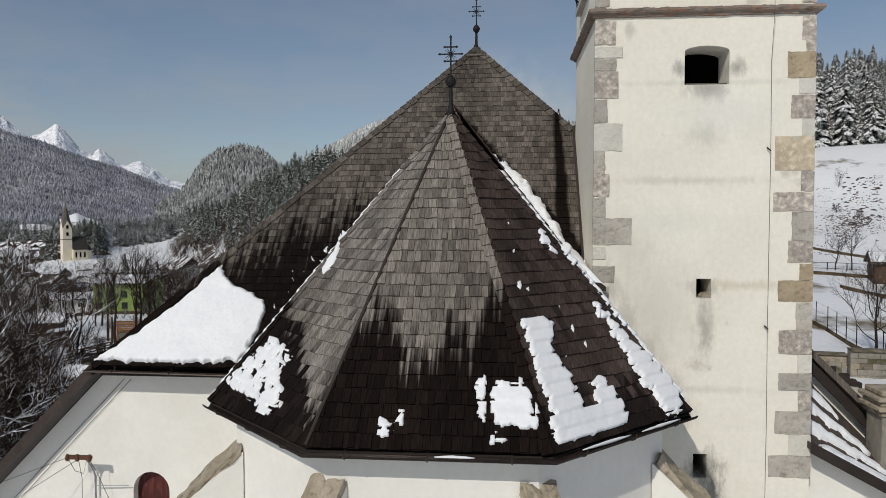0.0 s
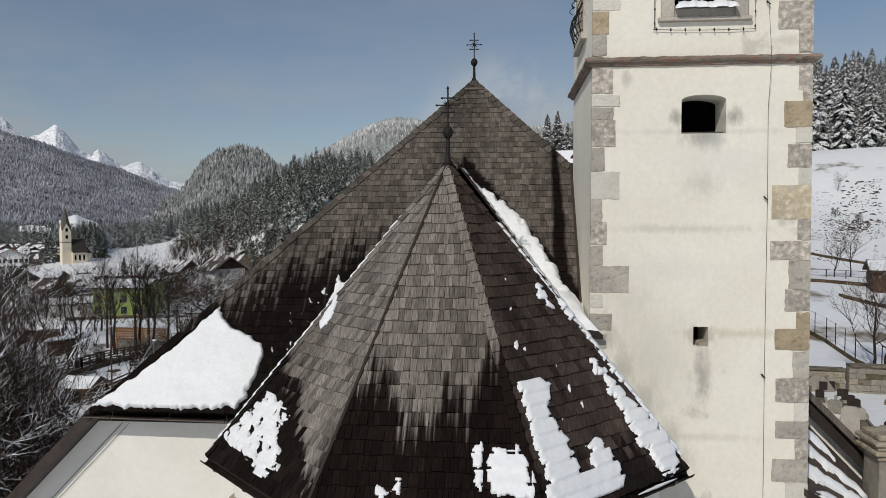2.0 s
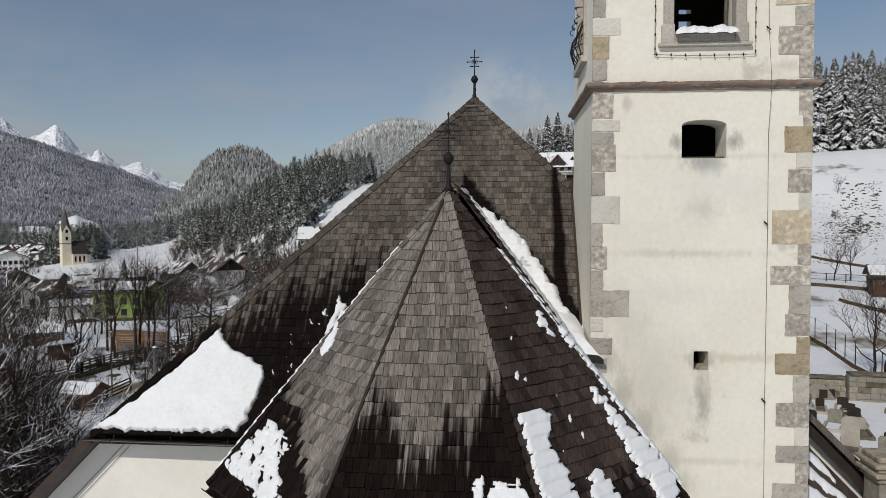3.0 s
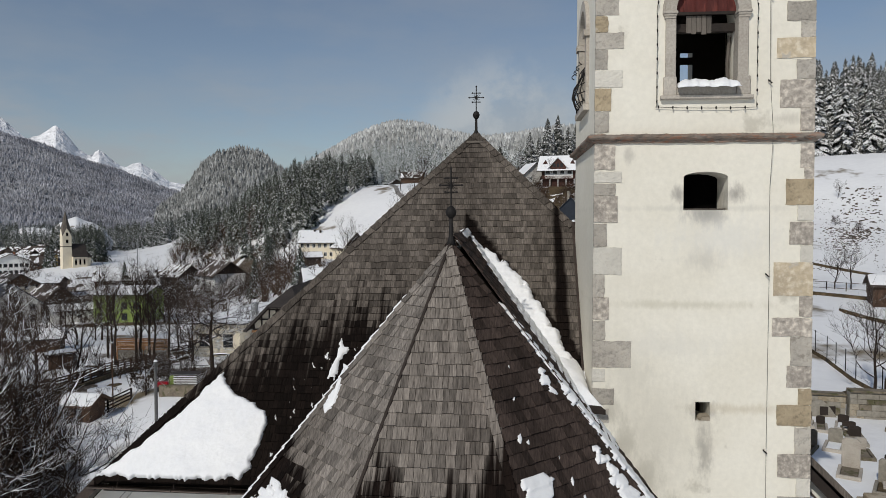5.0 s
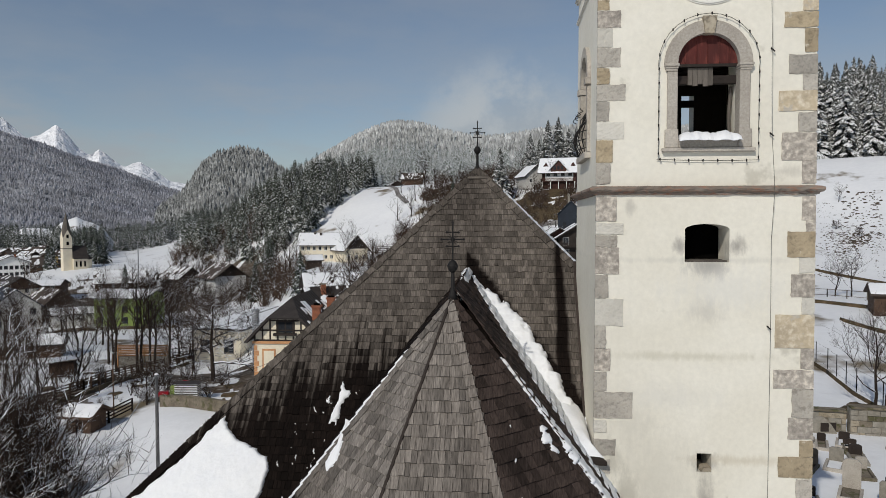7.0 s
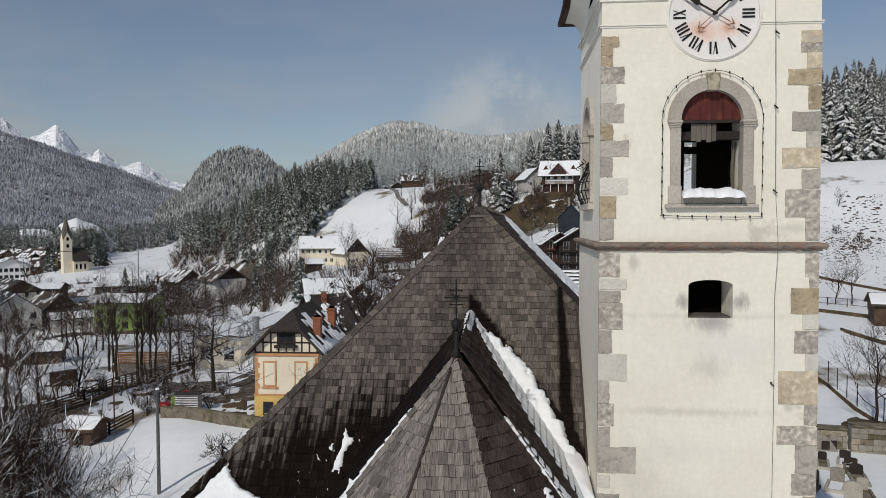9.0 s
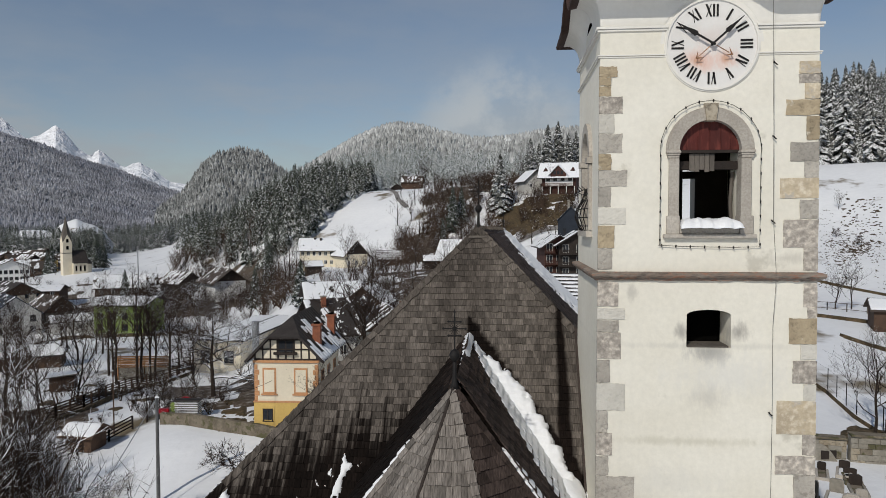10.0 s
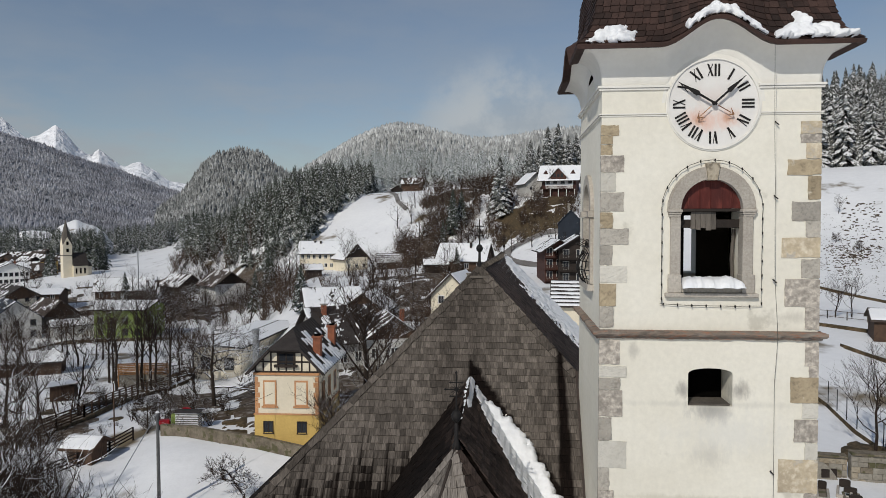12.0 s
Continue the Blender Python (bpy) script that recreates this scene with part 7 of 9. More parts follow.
for kind, a, r, h, turn in TREE_AT:
    x, y = polar(a, r)
    copy_thing(TREES[kind], pose(x, y, rise(x, y) - 0.1, 0, 0, turn) @ Matrix.Scale(h, 4))
for i, t_ in enumerate(TREES):
    x, y = polar(-21.0 - 1.3 * i, 215 + 8 * i)
    t_.matrix_basis = pose(x, y, rise(x, y) - 0.1) @ Matrix.Scale((11, 10, 13, 12, 4, 9)[i], 4)
# the old tree beside the villa
x, y = polar(-11.3, 75)
t_ = make_tree("bare_tree", 12, "large dark leafless tree with many limbs beside the villa", limbs=11, low=0.25, dense=0.7, stout=1.9, upright=0.4)
t_.matrix_basis = pose(x, y, rise(x, y) - 0.1, 0, 0, 50) @ Matrix.Scale(14.5, 4)
# the small pruned fruit tree in the snowy garden
x, y = polar(-21.0, 57.5)
t_ = make_tree("fruit_tree", 9, "small gnarled pruned fruit tree in the snowy garden", limbs=9, low=0.5, dense=0.95, droop=0.65, lean=-1.1, stout=3.4)
t_.matrix_basis = pose(x, y, rise(x, y) - 0.1, 0, 0, 20) @ Matrix.Diagonal((4.6, 4.6, 4.7, 1))

LONE = thing("spruce_tree", "single tall spruce dusted with fresh snow", "tree")
part("crown", ragged_spruce(500, 420, 0.15), NEEDLE_DARK, LONE, local=True)
part("trunk", tubed([(0, 0, -0.03), (0, 0, 0.4), (0, 0, 0.9)], [0.018, 0.012, 0.003], 6), BARK, LONE, local=True)
for a, r, h in ((-29.2, 265, 11), (-4.2, 236, 16), (-30.9, 345, 15), (-32.2, 348, 15), (-31.8, 342, 17), (-31.4, 352, 18), (-31.1, 338, 15), (-30.6, 350, 13), (-33.9, 352, 14), (-34.2, 362, 13), (-3.9, 188, 7), (-5.0, 226, 10), (-3.5, 240, 13), (-19.9, 200, 12), (-18.8, 225, 15)):
    x, y = polar(a, r)
    copy_thing(LONE, pose(x, y, rise(x, y) - 0.2, 0, 0, a * 50) @ Matrix.Diagonal((h * 1.3, h * 1.3, h, 1)))
FROSTED = thing("spruce_tree", "tall spruce thick with fresh snow", "tree")
part("crown", ragged_spruce(510, 480, 0.17), NEEDLE_EAST, FROSTED, local=True)
part("trunk", tubed([(0, 0, -0.03), (0, 0, 0.4), (0, 0, 0.9)], [0.018, 0.012, 0.003], 6), BARK, FROSTED, local=True)
for a, r, h in ((3.4, 285, 24), (4.2, 290, 26), (5.0, 288, 21), (5.6, 296, 23), (2.0, 262, 17), (2.7, 300, 19)):
    x, y = polar(a, r)
    copy_thing(FROSTED, pose(x, y, rise(x, y) - 0.2, 0, 0, a * 50) @ Matrix.Diagonal((h * 1.25, h * 1.25, h, 1)))
x, y = polar(-0.4, 240)
FROSTED.matrix_basis = pose(x, y, rise(x, y) - 0.2) @ Matrix.Diagonal((27, 27, 20, 1))
x, y = polar(-16.4, 147)
LONE.matrix_basis = pose(x, y, rise(x, y) - 0.2) @ Matrix.Diagonal((16, 16, 10, 1))

# ---- village ----
def roof_snow(o_, cover, slopes, cell, seed, thick=0.10):
    """Ragged snow on roof slopes. slopes: lists of corner a, vector along the eave, vector up the slope."""
    vs_, fs_ = [], []
    for a, e, up in slopes:
        a, e, up = Vector(a), Vector(e), Vector(up)
        n = e.cross(up).normalized()
        if n.z < 0:
            n = -n
        nu, nv = max(3, int(e.length / cell)), max(3, int(up.length / cell))
        idx = {}

        def mask(i, j):
            q = noise.fractal(Vector((e.length * i / nu * 0.75 + seed, up.length * j / nv * 0.32, seed * 0.37)), 0.6, 2.3, 5)
            return q * 0.55 + cover - 0.5

        def vert(i, j):
            if (i, j) not in idx:
                on = mask(i, j) > 0 and 0 < i < nu and 0 < j < nv
                idx[i, j] = len(vs_)
                vs_.append(a + e * (i / nu) + up * (j / nv) + n * (thick * (1 + 0.7 * noise.noise((a + e * (i / nu) + up * (j / nv)) * 1.3 + Vector((seed, 0, 0)))) if on else -0.02))
            return idx[i, j]

        for i in range(nu):
            for j in range(nv):
                if any(mask(i + di, j + dj) > 0 and 0 < i + di < nu and 0 < j + dj < nv for di in (0, 1) for dj in (0, 1)):
                    fs_.append((vert(i, j), vert(i + 1, j), vert(i + 1, j + 1), vert(i, j + 1)))
    root = list(range(len(vs_)))

    def find(q):
        while root[q] != q:
            root[q] = root[root[q]]
            q = root[q]
        return q

    for f in fs_:
        for q in f[1:]:
            root[find(q)] = find(f[0])
    pieces = {}
    for f in fs_:
        pieces.setdefault(find(f[0]), []).append(f)
    for faces in pieces.values():
        if len(faces) < 4:
            continue
        used = sorted({q for f in faces for q in f})
        at = {q: k for k, q in enumerate(used)}
        part("snow_patch", ([vs_[q] for q in used], [[at[q] for q in f] for f in faces]), SNOW, o_, "white snow on the roof", local=True, smooth=True)


def window(o_, face, u, z, w, h, hw, hd, frame_mat, shutters=None):
    """A window on a face (front, back, left, right) of a house: frame, pane, and sill."""
    pts = {"front": lambda a, b, c: (a, -hd - b, c), "back": lambda a, b, c: (a, hd + b, c), "left": lambda a, b, c: (-hw - b, a, c), "right": lambda a, b, c: (hw + b, a, c)}[face]

    def slab_(u0, u1, z0, z1, b0, b1):
        c = [pts(q, b, zz) for q in (u0, u1) for b in (b0, b1) for zz in (z0, z1)]
        xs, ys, zs = zip(*c)
        return boxed(min(xs), max(xs), min(ys), max(ys), min(zs), max(zs))

    bm_ = slab_(u - w / 2 - 0.09, u - w / 2, z - 0.08, z + h + 0.08, -0.05, 0.05)
    for g in ((u + w / 2, u + w / 2 + 0.09, z - 0.08, z + h + 0.08), (u - w / 2, u + w / 2, z + h, z + h + 0.08), (u - w / 2 - 0.12, u + w / 2 + 0.12, z - 0.16, z - 0.081), (u - 0.035, u + 0.035, z, z + h)):
        c = [pts(q, b, zz) for q in g[:2] for b in (-0.05, 0.055) for zz in g[2:]]
        xs, ys, zs = zip(*c)
        box(bm_, min(xs), max(xs), min(ys), max(ys), min(zs), max(zs))
    win = part("window", bm_, frame_mat, o_, local=True)
    part("pane", slab_(u - w / 2, u + w / 2, z, z + h, -0.02, 0.02), GLASS_DARK, win, local=True)
    if shutters:
        for sg in (-1, 1):
            c0 = u + sg * (w / 2 + 0.12)
            part("shutter", slab_(min(c0, c0 + sg * w * 0.45), max(c0, c0 + sg * w * 0.45), z - 0.03, z + h + 0.03, 0.0, 0.07), shutters, win, local=True)
    return win


def house(name, lab, a, r, turn, w, d, h, rise_h, ridge="y", wall=WHITE_PAINT, roof=ROOF_DARK, over=0.7, snow=0.8, wins=(), chimneys=(), frame_mat=WHITE_PAINT, gable=None, base=None, sink=0.0, cell=0.3, balcony=None, category="house", shutters=None, rows=0):
    """A pitched-roof house at azimuth a and distance r, its front turned to the church and then by turn degrees.
    ridge: along y shows the gable in front, along x the eaves. wins: (face, columns, rows from z, width, height, storey)."""
    x, y = polar(a, r)
    z = rise(x, y) if base is None else base
    o_ = thing(name, lab, category, pose(x, y, z - sink, 0, 0, -a + turn))
    hw, hd = w / 2, d / 2
    gw = gable or wall
    th = 0.22
    if ridge == "y":
        part("wall", boxed(-hw, hw, -hd, hd, -1.5, h), wall, o_, local=True)
        k = rise_h / hw
        part("gable", prismed([(-hw, -hd + 0.003, h + 0.002), (hw, -hd + 0.003, h + 0.002), (0, -hd + 0.003, h + rise_h - 0.05)], (0, d - 0.006, 0)), gw, o_, local=True)
        e, z0 = hw + over, h - over * k
        part("roof", prismed([(-e, -hd - over, z0), (0, -hd - over, h + rise_h), (e, -hd - over, z0), (e, -hd - over, z0 + th), (0, -hd - over, h + rise_h + th), (-e, -hd - over, z0 + th)], (0, d + 2 * over, 0)), roof, o_, local=True)
        slopes = [((-e, -hd - over, z0 + th), (0, d + 2 * over, 0), (e, 0, rise_h + over * k)), ((e, -hd - over, z0 + th), (0, d + 2 * over, 0), (-e, 0, rise_h + over * k))]
        rz = lambda px, py: h + rise_h - abs(px) * k
    else:
        part("wall", boxed(-hw, hw, -hd, hd, -1.5, h), wall, o_, local=True)
        k = rise_h / hd
        part("gable", prismed([(-hw + 0.003, -hd, h + 0.002), (-hw + 0.003, hd, h + 0.002), (-hw + 0.003, 0, h + rise_h - 0.05)], (w - 0.006, 0, 0)), gw, o_, local=True)
        e, z0 = hd + over, h - over * k
        part("roof", prismed([(-hw - over, -e, z0), (-hw - over, 0, h + rise_h), (-hw - over, e, z0), (-hw - over, e, z0 + th), (-hw - over, 0, h + rise_h + th), (-hw - over, -e, z0 + th)], (w + 2 * over, 0, 0)), roof, o_, local=True)
        slopes = [((-hw - over, -e, z0 + th), (w + 2 * over, 0, 0), (0, e, rise_h + over * k)), ((-hw - over, e, z0 + th), (w + 2 * over, 0, 0), (0, -e, rise_h + over * k))]
        rz = lambda px, py: h + rise_h - abs(py) * k
    if snow > 0:
        roof_snow(o_, snow, slopes, cell, a * 3.1 + r)
    for face, cols, z0, ww, hh, storeys in wins:
        span = w if face in ("front", "back") else d
        for s_ in range(storeys):
            for c in range(cols):
                window(o_, face, -span / 2 + span * (c + 0.5) / cols, z0 + s_ * 2.7, ww, hh, hw, hd, frame_mat, shutters)
    for cx_, cy_, ch, mat_ in chimneys:
        zc = rz(cx_, cy_)
        c_ = part("chimney", boxed(cx_ - 0.3, cx_ + 0.3, cy_ - 0.3, cy_ + 0.3, zc - 0.8, zc + ch), mat_, o_, local=True)
        part("cap", boxed(cx_ - 0.4, cx_ + 0.4, cy_ - 0.4, cy_ + 0.4, zc + ch + 0.003, zc + ch + 0.14), CONCRETE, c_, local=True)
    for bz, mat_ in balcony or ():
        b_ = part("balcony", boxed(-hw - 0.1, hw + 0.1, -hd - 1.2, -hd + 0.05, bz, bz + 0.15), mat_, o_, local=True)
        part("rail", boxed(-hw - 0.1, hw + 0.1, -hd - 1.2, -hd - 1.12, bz + 0.95, bz + 1.05), mat_, b_, local=True)
        n = int(w / 0.35)
        for i in range(n + 1):
            part("baluster", boxed(-hw + w * i / n - 0.09, -hw + w * i / n + 0.09, -hd - 1.18, -hd - 1.14, bz + 0.153, bz + 0.947), mat_, b_, local=True)
    for i in range(rows):
        f = (i + 0.35) / rows
        e_, kk = (hd, rise_h / hd) if ridge == "x" else (hw, rise_h / hw)
        yy, zz = -(e_ + over) * (1 - f), h - over * kk + th + (e_ + over) * f * kk
        vs_, fs_ = [], []
        m_ = int(w / 0.4)
        for j in range(m_ + 1):
            x_ = -hw - over + 0.1 + (w + 2 * over - 0.2) * j / m_
            g_ = 0.5 * (e_ + over) / rows * (1 + 0.5 * noise.noise(Vector((x_ * 0.9, i * 3.1, a))))
            for dy, up in ((-0.5, 0.01), (-0.45, 0.10), (0.4, 0.12), (0.5, 0.01)):
                vs_.append((x_, yy + dy * g_, zz + dy * g_ * kk + up))
        for j in range(m_):
            for q in range(3):
                b_ = j * 4 + q
                fs_.append((b_, b_ + 4, b_ + 5, b_ + 1))
        part("snow_strip", (vs_, fs_), SNOW, o_, "row of snow held by the roof battens", local=True, smooth=True)
    return o_


# the half-timbered villa
a_v, r_v = -16.6, 70.0
vx, vy = polar(a_v, r_v)
VZ = rise(vx, vy) + 0.95
villa = thing("villa", "cream villa with ochre base, timber-framed top floor and snowy roof", "house", pose(vx, vy, VZ, 0, 0, -a_v - 15))
VW, VD = 5.8, 9.0
hw, hd = VW / 2, VD / 2
part("plinth", boxed(-hw - 0.08, hw + 0.08, -hd - 0.08, hd + 0.08, -1.5, 2.1), OCHRE_WALL, villa, "ochre basement wall", local=True)
part("ledge", boxed(-hw - 0.14, hw + 0.14, -hd - 0.14, hd + 0.14, 2.103, 2.22), ORANGE_TRIM, villa, local=True)
part("wall", boxed(-hw, hw, -hd, hd, 2.223, 5.75), YELLOW_WALL, villa, "smooth pale cream wall", local=True)
part("cornice", boxed(-hw - 0.14, hw + 0.14, -hd - 0.14, hd + 0.14, 5.753, 5.97), ORANGE_TRIM, villa, "orange-brown cornice", local=True)
e = 0.75
rzv, zf = 9.75, 6.75
k = (rzv - zf) / hw
hip, run = 0.52 * hw, 2.3
part("attic_wall", prismed([(-hw, -hd, 5.973), (hw, -hd, 5.973), (hw, -hd, zf - 0.25), (hip, -hd, rzv - hip * k - 0.25), (-hip, -hd, rzv - hip * k - 0.25), (-hw, -hd, zf - 0.25)], (0, VD, 0)), YELLOW_WALL, villa, local=True)
for sx in (-1, 1):
    for i in range(7):
        z0 = 2.23 + i * 0.48
        ww = 0.42 if i % 2 else 0.26
        x0, x1 = sorted((sx * (hw + 0.03), sx * (hw - ww)))
        part("corner_block", boxed(x0, x1, -hd - 0.03, -hd + ww, z0, z0 + 0.45), ORANGE_TRIM, villa, local=True)
for u in (-1.55, 1.35):
    fr = part("blind_window", boxed(u - 0.62, u + 0.62, -hd - 0.05, -hd + 0.05, 2.9, 5.25), ORANGE_TRIM, villa, "walled-up window in an orange frame", local=True)
    part("panel", boxed(u - 0.47, u + 0.47, -hd - 0.07, -hd - 0.04, 3.06, 5.09), YELLOW_WALL, fr, local=True)
    part("sill", boxed(u - 0.75, u + 0.75, -hd - 0.14, -hd - 0.051, 2.76, 2.898), ORANGE_TRIM, fr, local=True)
for u in (-1.7, 1.4):
    window(villa, "front", u, 0.5, 0.75, 0.95, hw + 0.08, hd + 0.08, DARK_WOOD)
for u in (-2.6, 0.0, 2.6):
    window(villa, "right", u, 3.0, 0.9, 1.7, hw, hd, ORANGE_TRIM)
# timber framing of the top storey, cut off under the slopes
for zb in (5.99, 6.9, 7.78):
    half = min(hw + 0.04, (rzv - 0.28 - zb - 0.13) / k)
    part("timber", boxed(-half, half, -hd - 0.06, -hd - 0.002, zb, zb + 0.13), DARK_WOOD, villa, local=True)
part("timber", boxed(hw + 0.002, hw + 0.06, -hd, hd, 5.99, 6.12), DARK_WOOD, villa, local=True)
for i in range(9):
    u = -hw + 0.06 + (VW - 0.12) * i / 8
    part("timber", boxed(u - 0.065, u + 0.065, -hd - 0.052, -hd - 0.003, 6.123, min(rzv - hip * k, rzv - (abs(u) + 0.07) * k) - 0.25), DARK_WOOD, villa, local=True)
for sx in (-1, 1):
    part("rafter", prismed([(sx * (hw + e - 0.1), -hd - 0.09, zf - (e - 0.1) * k - 0.34), (sx * hip, -hd - 0.09, rzv - hip * k - 0.34), (sx * hip, -hd - 0.09, rzv - hip * k - 0.18), (sx * (hw + e - 0.1), -hd - 0.09, zf - (e - 0.1) * k - 0.18)], (0, 0.08, 0)), DARK_WOOD, villa, local=True)
window(villa, "front", 0.0, 6.75, 1.5, 0.95, hw, hd + 0.02, DARK_WOOD)
part("balcony", boxed(-1.05, 1.05, -hd - 0.35, -hd - 0.07, 6.5, 6.73), DARK_WOOD, villa, local=True)
# half-hipped roof
bm = bmesh.new()
zl_ = zf - e * k
slab(bm, [(-hw - e, -hd - e, zl_), (-hw - e, hd + e, zl_), (0, hd + e, rzv), (0, -hd + run, rzv), (-hip, -hd - e, rzv - hip * k)], 0.18)
slab(bm, [(hw + e, -hd - e, zl_), (hw + e, hd + e, zl_), (0, hd + e, rzv), (0, -hd + run, rzv), (hip, -hd - e, rzv - hip * k)], 0.18)
slab(bm, [(-hip, -hd - e, rzv - hip * k), (hip, -hd - e, rzv - hip * k), (0, -hd + run, rzv)], 0.18)
part("roof", bm, ROOF_DARK, villa, "dark sheet-metal roof streaked with sliding snow", local=True)
seam_n = 14
for i in range(seam_n + 1):
    y0 = -hd - e + 0.05 + (VD + 2 * e - 0.1) * i / seam_n
    top_ = 0.0 if y0 > -hd + run else hip * (-hd + run - y0) / (run + e)
    part("seam", tubed([(hw + e, y0, zl_ + 0.03), (top_, y0, rzv - top_ * k + 0.03)], 0.035, 5), ROOF_DARK, villa, local=True)
rg_s = random.Random(5)
for i in range(seam_n):
    y0 = -hd - e + 0.1 + (VD + 2 * e - 0.1) * i / seam_n
    wide_ = (VD + 2 * e - 0.1) / seam_n - 0.1
    f0 = 0.0
    while f0 < 0.86:
        ln_ = rg_s.uniform(0.14, 0.5)
        if i < 3 and f0 + ln_ > 0.72 or f0 + ln_ > 0.95:
            break
        u0, u1 = hw + e - f0 * (hw + e), hw + e - (f0 + ln_) * (hw + e)
        roof_snow(villa, 0.95, [((u0, y0, zl_ + 0.02 + (hw + e - u0) * k), (0, wide_, 0), (u1 - u0, 0, (u0 - u1) * k))], 0.16, i * 7.3 + f0, 0.10)
        f0 += ln_ + rg_s.uniform(0.03, 0.22)
for sx, sy, mat_ in ((2.35, -2.3, BRICK), (2.3, 4.1, BRICK)):
    zc = rzv - abs(sx) * k
    c_ = part("chimney", boxed(sx - 0.35, sx + 0.35, sy - 0.35, sy + 0.35, zc - 0.8, zc + 1.5), mat_, villa, "red brick chimney", local=True)
    part("cap", boxed(sx - 0.45, sx + 0.45, sy - 0.45, sy + 0.45, zc + 1.503, zc + 1.7), BRICK, c_, local=True)
    part("pot", boxed(sx - 0.25, sx + 0.25, sy - 0.25, sy + 0.25, zc + 1.703, zc + 1.85), DARK, c_, local=True)

house("workshop", "long low pale workshop with a wide snow-covered roof", -20.3, 132.8, -22, 8, 28, 4.1, 0.18, "y", YELLOW_WALL, ROOF_DARK, 0.9, 1.2, [("front", 2, 0.4, 1.5, 2.0, 1)], [], cell=0.9, base=-8.0, frame_mat=GREY_WOOD)
house("town_house", "dark-roofed house with melting snow and brick chimneys", -13.5, 100, 22, 8.6, 9, 4.0, 3.8, "x", GREY_WALL, ROOF_DARK, 0.8, 0.28, [("front", 4, 0.9, 0.9, 1.2, 1)], [(-2.5, -1.0, 1.4, BRICK)], cell=0.14)
house("town_house", "house with a wide snow-covered roof", -14.0, 136, 8, 9.6, 9, 2.6, 2.7, "x", GREY_WALL, ROOF_DARK, 0.8, 0.78, [("front", 4, 1.2, 0.9, 1.3, 1)], [])
house("town_house", "brown gabled house half hidden by trees", -9.4, 100, 10, 8, 8, 3.4, 2.8, "y", GREY_WALL, ROOF_BROWN, 0.8, 0.42, [("front", 3, 1.0, 0.9, 1.2, 1)], [(1.6, -1, 2.0, BRICK)], gable=BROWN_WOOD, cell=0.16)
house("town_house", "low brown house with a patchy snow roof", -11.0, 128, -15, 7, 8, 3.0, 2.6, "y", BROWN_WOOD, ROOF_BROWN, 0.8, 0.55, [("front", 2, 0.9, 0.8, 1.1, 1)], [], cell=0.2)
house("farmhouse", "long cream farmhouse with rows of windows and snowy roof", -14.5, 234, -6, 14.5, 10, 5.4, 3.4, "x", YELLOW_WALL, ROOF_DARK, 0.9, 0.92, [("front", 8, 0.8, 0.8, 1.1, 2)], [(-1.0, -1.2, 0.9, DARK_WOOD), (-2.9, -0.7, 0.7, DARK_WOOD)])
house("barn", "cream barn with a dark gable beside the farmhouse", -12.5, 226, 24, 7.5, 10, 4.2, 4.0, "y", YELLOW_WALL, ROOF_BROWN, 0.9, 0.75, [("front", 3, 1.0, 0.8, 1.1, 1)], [], gable=DARK_WOOD)
house("shed", "low shed with rows of snow on its roof", -9.3, 219, 6, 7.5, 5, 2.2, 2.2, "x", BROWN_WOOD, ROOF_BROWN, 0.6, 0.0, [], [], category="shed", rows=5)
house("shed", "grey wooden shed with a snowy roof", -15.4, 206, 10, 4.2, 4, 2.4, 1.2, "x", DARK_WOOD, ROOF_DARK, 0.6, 1.0, [], [], category="shed")
house("town_house", "pale yellow gabled house with small windows", -3.8, 112, -14, 6.4, 9, 7.6, 3.2, "y", YELLOW_WALL, ROOF_BROWN, 0.7, 0.8, [("front", 2, 1.0, 0.8, 1.1, 3)], [(1.5, 1.0, 1.2, CONCRETE)])
house("town_house", "house with a broad snow-covered roof and chimney", -3.2, 196, -15, 13, 10, 3.2, 4.2, "x", BROWN_WOOD, ROOF_DARK, 0.8, 0.9, [("front", 4, 1.0, 0.9, 1.2, 1)], [(2.0, -1.5, 1.6, DARK_WOOD)])
house("shed", "dark wooden shed with a snowy roof", -5.6, 188, 5, 6, 4, 2.4, 1.2, "x", DARK_WOOD, ROOF_DARK, 0.5, 1.0, [], [], category="shed")
house("town_house", "dark gabled timber house with a snowy roof", -4.0, 214, -12, 6, 8, 2.2, 2.8, "y", BROWN_WOOD, ROOF_DARK, 0.8, 0.85, [("front", 2, 0.9, 0.9, 1.2, 1)], [])
house("apartment_house", "large dark red timber house with balconies and snowy roof", 3.95, 172, 10, 6.8, 12, 7.4, 2.2, "y", RED_TIMBER, ROOF_DARK, 1.2, 0.52, [("front", 3, 0.8, 1.2, 1.6, 3)], [], gable=RED_TIMBER, balcony=[(0.2, RED_TIMBER), (2.9, RED_TIMBER), (5.6, RED_TIMBER)], frame_mat=GREY_WALL)
house("apartment_house", "dark timber house with pale-framed windows, balconies and snowy roof", 5.7, 168, 5, 9, 12, 8.0, 2.8, "y", DARK_WOOD, ROOF_DARK, 1.2, 0.52, [("front", 3, 0.8, 1.2, 1.6, 3)], [], gable=DARK_WOOD, balcony=[(2.9, DARK_WOOD), (5.6, DARK_WOOD)], frame_mat=GREY_WALL)
